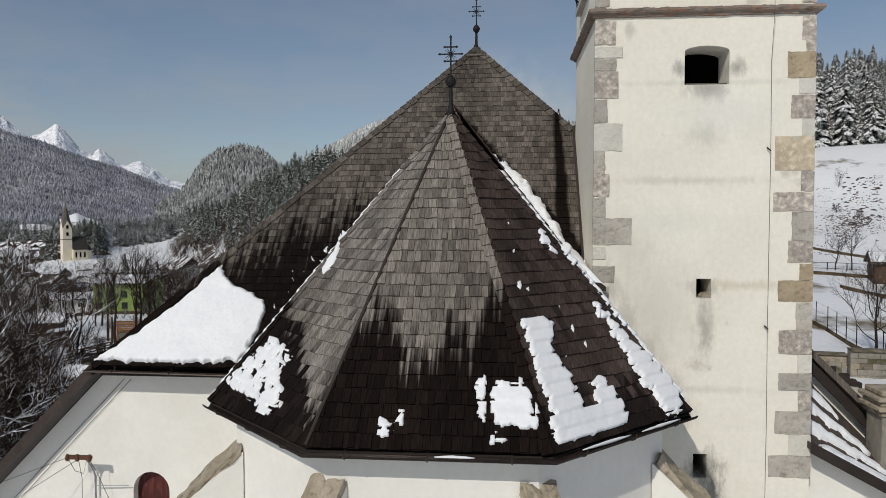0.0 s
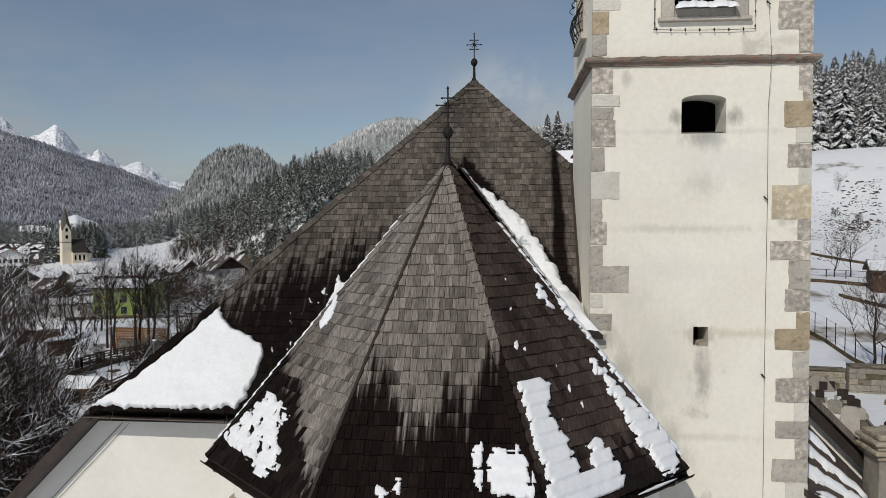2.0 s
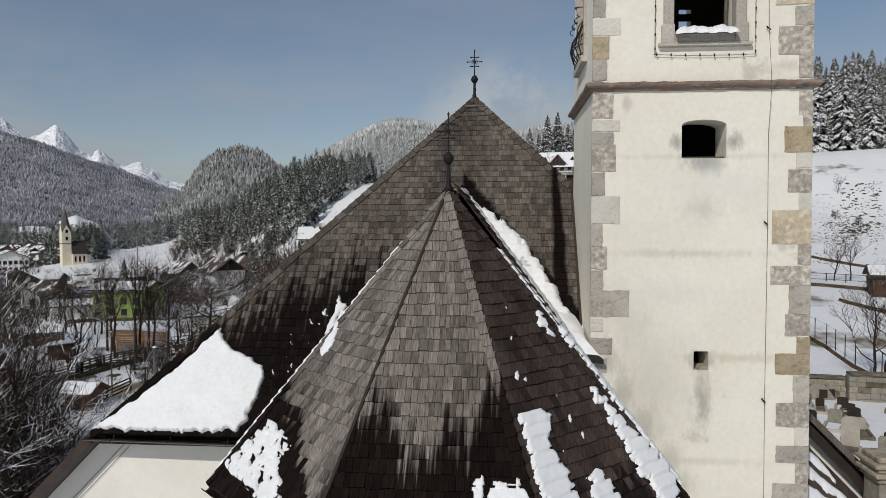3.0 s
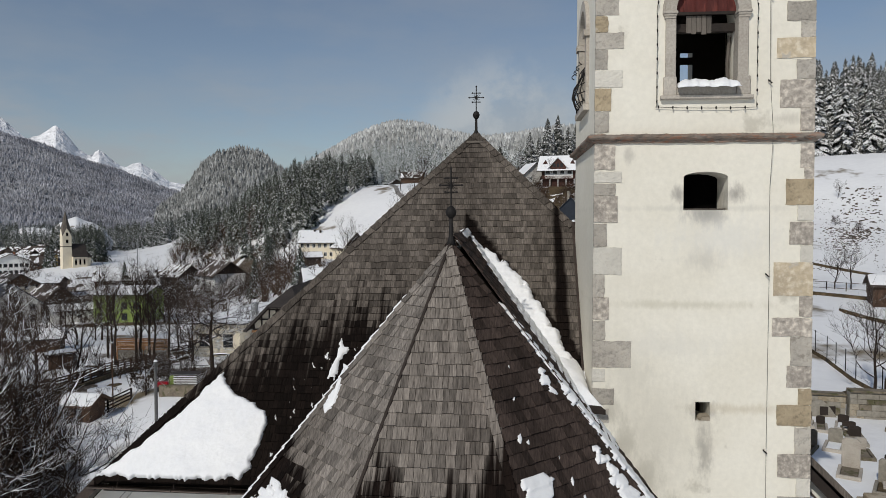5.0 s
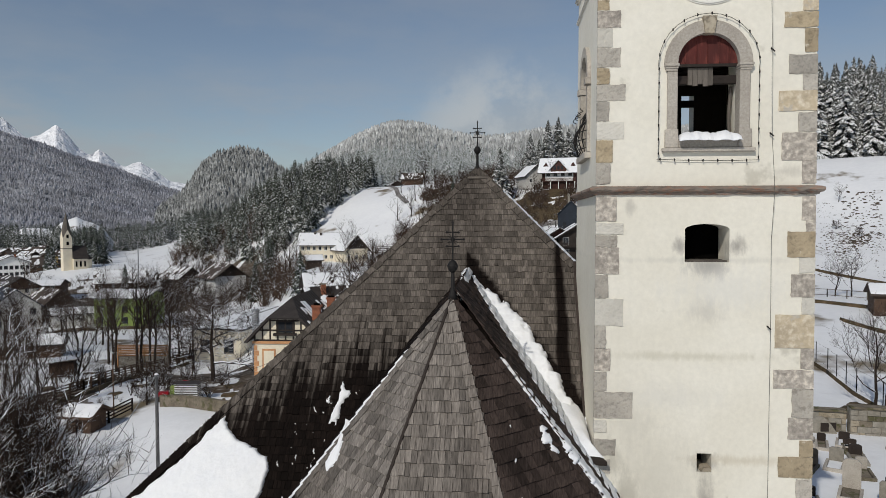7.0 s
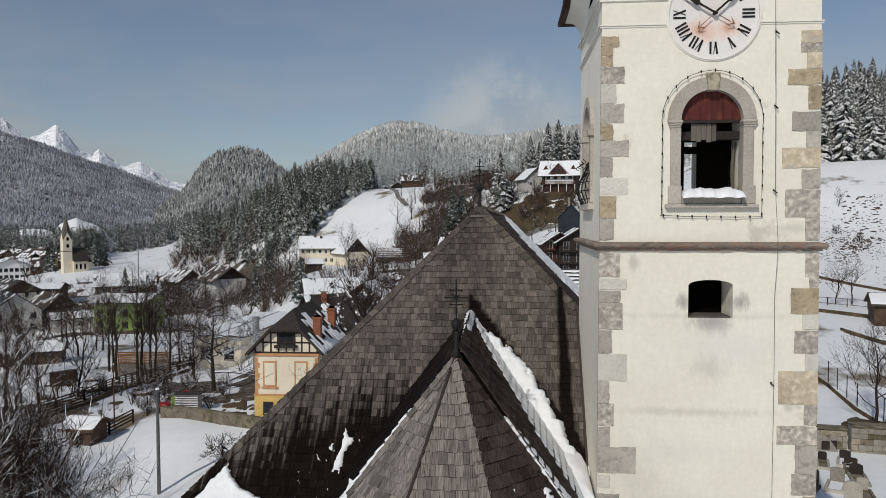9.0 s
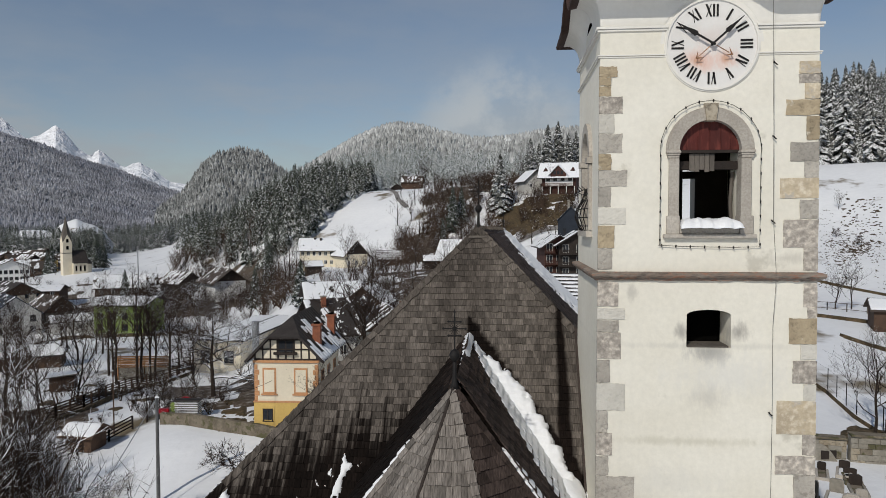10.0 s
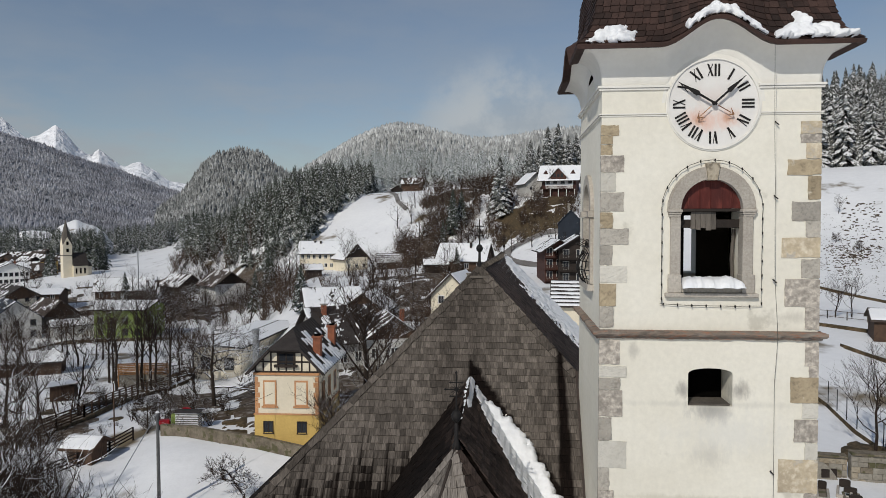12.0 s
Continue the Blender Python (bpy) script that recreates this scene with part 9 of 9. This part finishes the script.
rg_g = random.Random(5)


def grave(gx, gy, wd, hh, dp, turn, mat_, kerb_mat, lab):
    g = thing("gravestone", lab, "gravestone", pose(gx, gy, rise(gx, gy), 0, 0, turn), group="graves in the churchyard")
    part("slab", prismed([(-wd / 2, 0, -0.2), (wd / 2, 0, -0.2), (wd / 2, 0, hh * 0.9), (wd * 0.3, 0, hh), (-wd * 0.3, 0, hh), (-wd / 2, 0, hh * 0.9)], (0, dp, 0)), mat_, g, local=True)
    for q in ((-wd / 2 - 0.12, wd / 2 + 0.12, -1.75, -1.6), (-wd / 2 - 0.12, -wd / 2 + 0.02, -1.597, -0.03), (wd / 2 - 0.02, wd / 2 + 0.12, -1.597, -0.03)):
        part("kerb", boxed(q[0], q[1], q[2], q[3], -0.2, 0.17, 0.02), kerb_mat, g, local=True)
    part("bed", boxed(-wd / 2 + 0.03, wd / 2 - 0.03, -1.59, -0.04, -0.2, 0.10, 0.03), rg_g.choice((SNOW, GRASS, MOSSY)), g, local=True)


grave(16.75, 35.6, 0.80, 1.5, 0.2, -28, STONE_GREY, STONE_GREY, "light grey granite gravestone standing in the snow")
grave(17.3, 33.6, 0.5, 1.15, 0.18, -30, CONCRETE, CONCRETE, "weathered concrete gravestone in the snow")
grave(17.9, 34.2, 0.55, 1.2, 0.16, -24, DARK_WOOD, STONE_GREY, "dark polished gravestone with a stone kerb")
for i in range(44):
    gx, gy = rg_g.uniform(13.0, 26.5), rg_g.uniform(29.5, 44.2)
    if not 20.5 < math.degrees(math.atan2(gx, gy)) < 31 or (abs(gx - 17) < 1.4 and abs(gy - 34.6) < 2.5):
        continue
    m_ = rg_g.choice((CONCRETE, MOSSY, DARK_WOOD, STONE_GREY))
    grave(gx, gy, rg_g.uniform(0.45, 0.75), rg_g.uniform(0.35, 0.95), 0.16, rg_g.uniform(-35, -12), m_, rg_g.choice((STONE_GREY, MOSSY, CONCRETE)), {"old_concrete": "weathered concrete gravestone in the snow", "mossy_concrete": "mossy brown stone grave marker", "dark_wood": "dark gravestone with a snowy kerb", "grey_stone": "low grey granite gravestone in the snow"}[m_.name])
house("shed", "dark brown wooden hut on the slope with a snowy roof", 27.7, 92, 10, 5.0, 4.0, 2.2, 0.9, "x", BROWN_WOOD, ROOF_BROWN, 0.4, 1.3, [], [], category="shed", cell=0.3)
# bare earth banks that show through the snow
def bank(pts, wide, lab, lift=-0.02):
    vs_, fs_ = [], []
    n = 24
    for i in range(n + 1):
        f = i / n * (len(pts) - 1)
        k_ = min(int(f), len(pts) - 2)
        x_, y_ = (pts[k_][j] + (pts[k_ + 1][j] - pts[k_][j]) * (f - k_) for j in (0, 1))
        for s_, up in ((-0.6, -0.5), (-0.25, 0.4), (0.3, 0.45), (0.6, -0.5)):
            q = wide * (0.8 + 0.5 * noise.noise(Vector((x_ * 0.3, y_ * 0.3, s_))))
            xx, yy = x_, y_ + s_ * q * 2
            vs_.append((xx, yy, rise(xx, yy) + up * 0.8 + lift))
    for i in range(n):
        for k_ in range(3):
            b_ = i * 4 + k_
            fs_.append((b_, b_ + 4, b_ + 5, b_ + 1))
    tagged(part("earth_bank", (vs_, fs_), GRASS, smooth=True), lab, "bank", kind="structure")


bank([polar(19.5, 140), polar(23, 130), polar(28.5, 119)], 0.9, "brown earth bank crossing the snowy slope")
bank([polar(21.5, 72), polar(23.6, 66), polar(25.4, 60), polar(27, 56.5), polar(29, 55.5)], 0.6, "dark earth bank under the wire fence")
bank([polar(24.4, 86), polar(26, 83), polar(29, 79)], 0.6, "short dark earth edge on the slope")
bank([polar(18.5, 99), polar(23, 97), polar(26.4, 94)], 0.9, "brown path edge on the slope")
bank([polar(-37, 78), polar(-35.3, 81.5), polar(-33.9, 84), polar(-32.1, 88.3), polar(-30.2, 97), polar(-28.5, 105.5), polar(-26.7, 112.5), polar(-24.8, 120)], 2.1, "strip of wet grass below the rail fence", 0.16)
bank([polar(-37.6, 172), polar(-35.1, 181), polar(-33.4, 188), polar(-30.1, 184), polar(-25.4, 183), polar(-22.5, 185)], 3.0, "dark brown hedge bank crossing the valley field", 0.1)
bank([polar(-29.8, 126), polar(-25, 125), polar(-20, 136)], 1.8, "brown bank above the board fence")


def patch(a0, a1, r0, r1, lab, mat_=GRASS, share=0.5, cell=2.0, grain=0.08, seed=0.0):
    """Ground laid bare by the thaw, in a ragged outline on the slope."""
    nr, na = int((r1 - r0) / cell) + 1, int(radians(a1 - a0) * r1 / cell) + 1
    dist_, index_, vs_, fs_ = {}, {}, [], []
    for i in range(nr + 1):
        for k_ in range(na + 1):
            a_, r_ = a0 + (a1 - a0) * k_ / na, r0 + (r1 - r0) * i / nr
            x_, y_ = polar(a_, r_)
            edge_ = min(1.0, 5 * min(i / nr, 1 - i / nr), 5 * min(k_ / na, 1 - k_ / na))
            dist_[i, k_] = noise.fractal(Vector((x_ * grain, y_ * grain, seed)), 0.75, 2.1, 5) * 0.6 + share - 0.5 - 0.9 * (1 - edge_)

    def vert(i, k_):
        if (i, k_) not in index_:
            x_, y_ = polar(a0 + (a1 - a0) * k_ / na, r0 + (r1 - r0) * i / nr)
            index_[i, k_] = len(vs_)
            vs_.append((x_, y_, rise(x_, y_) + (0.16 if dist_[i, k_] > 0 else -0.10)))
        return index_[i, k_]

    for i in range(nr):
        for k_ in range(na):
            c = [(i, k_), (i, k_ + 1), (i + 1, k_ + 1), (i + 1, k_)]
            if any(dist_[q] > 0 for q in c):
                fs_.append([vert(*q) for q in c])
    tagged(part("bare_ground", (vs_, fs_), mat_, smooth=True), lab, "ground", kind="structure")


patch(-1.6, 6.4, 213, 247, "brown grassy slope below the chalet", GRASS, 0.84, 0.6, 0.14)
patch(-8.0, 0.6, 244, 284, "brown scrubby slope under the barns", THICKET, 0.56, 1.6, seed=1)
patch(-9.0, -4.2, 212, 246, "brown bank beside the meadow", THICKET, 0.85, 1.0, seed=2)
patch(-20, -15.6, 175, 262, "leaf-strewn ground below the wood", THICKET, 0.55, 1.5, seed=3)
patch(-12.5, -2.5, 112, 205, "trodden garden ground between the houses", THICKET, 0.52, 1.5, seed=4)
patch(-38.5, -22, 188, 320, "thawing gardens and hedges in the valley", THICKET, 0.43, 2.4, 0.05, seed=5)
patch(-28, -17.5, 205, 300, "brown thawing slope below the barns", THICKET, 0.66, 2.0, 0.06, seed=12)
patch(-37, -24, 80, 124, "strips of wet grass showing through the snow", GRASS, 0.27, 0.7, 0.26, seed=6)
patch(-38, -31.0, 79, 96, "bare brown ground under the garden bushes", THICKET, 0.85, 0.6, 0.2, seed=17)
patch(-27.4, -21.5, 75.5, 112, "dark muddy drive with strips of snow", THICKET, 0.68, 0.6, 0.16, seed=18)
patch(-23.5, -8, 66, 112, "wet garden ground round the villa", THICKET, 0.70, 0.7, 0.16, seed=7)
patch(-22.9, -20.3, 66.5, 86, "wet green lawn beside the villa", GRASS, 0.60, 0.4, 0.33, seed=19)
patch(23.6, 27.4, 140, 205, "specks of dead grass showing on the snowy slope", DEAD_GRASS, 0.27, 0.32, 1.1, seed=14)
patch(23.9, 29.5, 53, 58.5, "wet green grass under the twin tree", GRASS, 0.85, 0.4, 0.3, seed=9)
patch(-38, -31, 52, 78, "dead undergrowth below the near trees", THICKET, 0.42, 0.8, 0.15, seed=8)


def lane(pts, wide, lab):
    vs_, fs_ = [], []
    p_ = [Vector((*polar(*q), 0)) for q in pts]
    line = []
    for q0, q1 in zip(p_, p_[1:]):
        m_ = max(2, int((q1 - q0).length / 2.5))
        line += [q0.lerp(q1, i / m_) for i in range(m_)]
    line.append(p_[-1])
    for i, q in enumerate(line):
        d_ = (line[min(i + 2, len(line) - 1)] - line[max(i - 2, 0)]).normalized()
        s_ = Vector((d_.y, -d_.x, 0))
        for f in (-0.5, -0.2, 0.2, 0.5):
            e_ = q + s_ * f * wide
            vs_.append((e_.x, e_.y, rise(e_.x, e_.y) + (0.38 if abs(f) < 0.4 else 0.30)))
    for i in range(len(line) - 1):
        for k_ in range(3):
            b_ = i * 4 + k_
            fs_.append((b_, b_ + 4, b_ + 5, b_ + 1))
    tagged(part("lane", (vs_, fs_), MUD, smooth=True), lab, "road", kind="structure")


lane([(7.0, 220), (5.2, 218), (3.5, 217), (1.7, 214.6), (0.7, 213), (0.2, 210.5), (0.0, 206.6), (0.3, 202.5), (0.9, 199), (2.2, 193.5), (3.4, 190)], 3.0, "narrow slushy village lane winding uphill")
lane([(-9.9, 385), (-9.9, 345), (-9.5, 320), (-9.3, 304), (-8.8, 292), (-8.6, 280), (-7.9, 268)], 1.7, "narrow cleared lane across the snowy hill")

# dead grass tufts that poke through the thin snow of the eastern slope
rg_u = random.Random(41)
vs, fs = [], []
for k_ in range(2600):
    if k_ < 520:
        a0, r0 = ((23.9, 166), (25.5, 158), (24.6, 150))[k_ % 3]
        a, r = rg_u.gauss(a0, 0.55), rg_u.gauss(r0, 5.5)
    else:
        a, r = rg_u.uniform(18.5, 30), rg_u.uniform(126, 186)
        if noise.noise(Vector((a * 0.8, r * 0.07, 2))) < 0.02:
            continue
    x, y = polar(a, r)
    z = rise(x, y)
    s_ = rg_u.uniform(0.05, 0.17) if k_ >= 520 else rg_u.uniform(0.06, 0.22)
    b = len(vs)
    for k in range(5):
        q = k * 1.26 + rg_u.random()
        vs.append((x + s_ * math.cos(q) * rg_u.uniform(0.8, 2.4), y + s_ * math.sin(q), z - 0.03))
    vs.append((x, y, z + s_ * 0.8))
    fs += [(b + k, b + (k + 1) % 5, b + 5) for k in range(5)]
tagged(part("grass_tufts", (vs, fs), DEAD_GRASS), "tufts of dead brown grass poking through thin snow", "grass", kind="stuff")

# ---- shingles, laid course by course ----
def courses(poly, row, w0, w1, seed):
    """Rows of shingles over a convex roof polygon: origin, directions and the list of (left, right, bottom, top) along them."""
    p = [Vector(q) for q in poly]
    n = (p[1] - p[0]).cross(p[2] - p[0]).normalized()
    if n.z < 0:
        n = -n
    u = Vector((0, 0, 1)).cross(n).normalized()
    v = n.cross(u).normalized()
    o = p[0]
    uv = [((q - o).dot(u), (q - o).dot(v)) for q in p]
    rg = random.Random(seed)
    lo, hi = min(q[1] for q in uv), max(q[1] for q in uv)
    rows = []
    k = 0
    while lo + k * row < hi - row * 0.3:
        b = lo + k * row
        mid = b + row * 0.45
        xs = []
        for (ax, ay), (bx, by) in zip(uv, uv[1:] + uv[:1]):
            if (ay - mid) * (by - mid) < 0:
                xs.append(ax + (bx - ax) * (mid - ay) / (by - ay))
        if len(xs) >= 2:
            x, end = min(xs), max(xs)
            first = True
            while x < end - 0.02:
                w = rg.uniform(w0, w1) * (rg.uniform(0.4, 1) if first else 1)
                first = False
                e = min(end, x + w)
                if end - e < 0.05:
                    e = end
                rows.append((x, e, b + rg.uniform(-0.014, 0.010), b + row * 1.12, rg.uniform(0.6, 1.35)))
                x = e
        k += 1
    return o, u, v, n, rows


def shingle_sheet(poly, row, w0, w1, seed, thick=0.034):
    o, u, v, n, rows = courses(poly, row, w0, w1, seed)
    vs_, fs_ = [], []
    for a, b, lo, hi, t in rows:
        k = len(vs_)
        g = 0.0028
        for x, y, h in ((a + g, lo, 0.0), (b - g, lo, 0.0), (b - g, hi, 0.0), (a + g, hi, 0.0), (a + g, lo, thick * t), (b - g, lo, thick * t), (b - g, hi, 0.006), (a + g, hi, 0.006)):
            vs_.append(o + u * x + v * y + n * h)
        fs_ += [(k + 4, k + 5, k + 6, k + 7), (k, k + 1, k + 5, k + 4), (k + 1, k + 2, k + 6, k + 5), (k + 3, k, k + 4, k + 7)]
    return vs_, fs_


tip = (CX, CY, APEX)
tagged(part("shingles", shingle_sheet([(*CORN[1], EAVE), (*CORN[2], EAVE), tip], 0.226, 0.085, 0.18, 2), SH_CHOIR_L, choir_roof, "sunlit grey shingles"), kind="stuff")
tagged(part("shingles", shingle_sheet([(*CORN[3], EAVE), (*CORN[4], EAVE), tip], 0.226, 0.12, 0.26, 3), SH_DARK, choir_roof, "wet shingles with the facet's half light in their colour"), kind="stuff")
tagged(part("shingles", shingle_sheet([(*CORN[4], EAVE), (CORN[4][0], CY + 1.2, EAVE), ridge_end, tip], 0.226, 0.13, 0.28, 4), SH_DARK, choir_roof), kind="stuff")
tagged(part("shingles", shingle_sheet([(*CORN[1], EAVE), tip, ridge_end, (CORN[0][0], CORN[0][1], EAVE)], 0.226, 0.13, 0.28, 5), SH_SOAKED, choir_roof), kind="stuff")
tagged(part("shingles", shingle_sheet([hl, hr, hk, apex], 0.195, 0.085, 0.18, 6, 0.027), SH_NAVE, nave_roof, "weathered shingle courses"), kind="stuff")
tagged(part("shingles", shingle_sheet([(6.15, 18.65, east_z(6.15, 18.65)), hk, apex, ridge_back, (6.15, N_BACK, east_z(6.15, N_BACK))], 0.22, 0.14, 0.26, 7, 0.02), SH_DARK, nave_roof), kind="stuff")


def caps(a, b, n1, n2, stepw, width, mat, parent, seed, both=False):
    """Overlapping cap boards on both sides of a hip or ridge from a up to b."""
    a, b = Vector(a), Vector(b)
    d = (b - a).normalized()
    n1, n2 = Vector(n1), Vector(n2)
    vs_, fs_ = [], []
    rg = random.Random(seed)
    count = int((b - a).length / stepw)
    for i in range(count):
        p = a + d * (i * stepw)
        q = p + d * stepw * 1.15
        for n_ in ((n1, n2) if both else (n1,)):
            side = d.cross(n_).normalized()
            if side.dot(n_ - (n1 + n2) / 2) < 0:
                side = -side
            w = width * rg.uniform(0.85, 1.1)
            k = len(vs_)
            up0, up1 = 0.05 + rg.uniform(0, 0.012), 0.028
            for s_, m_, h_ in ((0, p, up0 + 0.004), (w, p, up0), (w, q, up1), (0, q, up1 + 0.004)):
                vs_.append(m_ + side * s_ + n_ * h_)
            for s_, m_, h_ in ((0, p, 0.0), (w, p, 0.0), (w, q, 0.0), (0, q, 0.0)):
                vs_.append(m_ + side * s_ + n_ * h_)
            fs_ += [(k, k + 1, k + 2, k + 3), (k, k + 1, k + 5, k + 4), (k + 1, k + 2, k + 6, k + 5), (k + 2, k + 3, k + 7, k + 6), (k + 3, k, k + 4, k + 7)]
    me = bpy.data.meshes.new("hip_cap")
    me.from_pydata(vs_, [], fs_)
    bm_ = bmesh.new()
    bm_.from_mesh(me)
    bpy.data.meshes.remove(me)
    bmesh.ops.recalc_face_normals(bm_, faces=bm_.faces)
    tagged(part("hip_cap", bm_, mat, parent), kind="stuff")


nf, nr_, nl_ = plane_front(0, 8)[1], plane_right(0, 8)[1], plane_left(-2, 8)[1]
ns, nw_ = plane_side(14, 9)[1], plane_side_w(14, 9)[1]
# a dark tube stands in for the shadow gap where the facets overlap
part("hip_strip", tubed([(*CORN[2], EAVE + 0.03), (CX, CY, APEX + 0.03)], 0.030, 6), DARK_WOOD, choir_roof, "dark strip drawn for the shadow gap along the hip")
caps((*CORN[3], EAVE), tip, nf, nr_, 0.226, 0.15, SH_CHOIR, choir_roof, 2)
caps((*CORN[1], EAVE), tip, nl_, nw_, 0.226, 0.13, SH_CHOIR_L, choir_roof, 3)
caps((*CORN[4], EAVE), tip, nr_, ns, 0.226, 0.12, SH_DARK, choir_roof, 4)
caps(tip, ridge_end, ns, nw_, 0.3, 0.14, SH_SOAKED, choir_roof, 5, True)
part("ridge_batten", prismed([plane_nave(NX - 0.30, N_TOP - 0.36)[0] + Vector((0, -0.02, 0.02)), plane_nave(NX + 0.30, N_TOP - 0.36)[0] + Vector((0, -0.02, 0.02)), plane_nave(NX + 0.24, N_TOP - 0.30)[0] + Vector((0, -0.02, 0.02)), plane_nave(NX - 0.24, N_TOP - 0.30)[0] + Vector((0, -0.02, 0.02))], (0, -0.03, 0.02)), GREY_WOOD, nave_roof, "weathered batten under the hip's peak")
n_hip, n_west, n_east = Vector((0, -HIP, 1)).normalized(), Vector((-PITCH, 0, 1)).normalized(), Vector((PITCH, 0, 1)).normalized()
caps(hl, apex, n_hip, n_west, 0.25, 0.16, SH_NAVE, nave_roof, 6, True)
caps(hk, apex, n_hip, n_east, 0.25, 0.18, SH_NAVE, nave_roof, 7, True)
caps(apex, ridge_back, n_west, n_east, 0.25, 0.16, SH_NAVE, nave_roof, 8, True)

# the choir's front facet, shingle by shingle
blanks = []
for t in (0.7, 0.9, 1.1, 1.3):
    me = bpy.data.meshes.new("shingle")
    th = 0.036 * t
    me.from_pydata([(-0.5, 0, 0), (0.5, 0, 0), (0.5, 0.255, 0), (-0.5, 0.255, 0), (-0.5, 0, th), (0.5, 0, th), (0.5, 0.255, 0.006), (-0.5, 0.255, 0.006)], [], [(4, 5, 6, 7), (0, 1, 5, 4), (1, 2, 6, 5), (3, 0, 4, 7), (2, 3, 7, 6)])
    me.materials.append(SH_CHOIR)
    blanks.append(me)
o, u, v, n, rows = courses([(*CORN[2], EAVE), (*CORN[3], EAVE), tip], 0.226, 0.075, 0.165, 1)
frame_ = Matrix((u, v, n)).transposed().to_4x4()
for i, (a, b, lo, hi, t) in enumerate(rows):
    ob = new("shingle", blanks[i % 4])
    ob.parent = choir_roof
    ob.matrix_basis = Matrix.Translation(o + u * ((a + b) / 2) + v * lo + n * 0.001) @ frame_ @ Matrix.Diagonal((b - a - 0.006, 1, 1, 1))
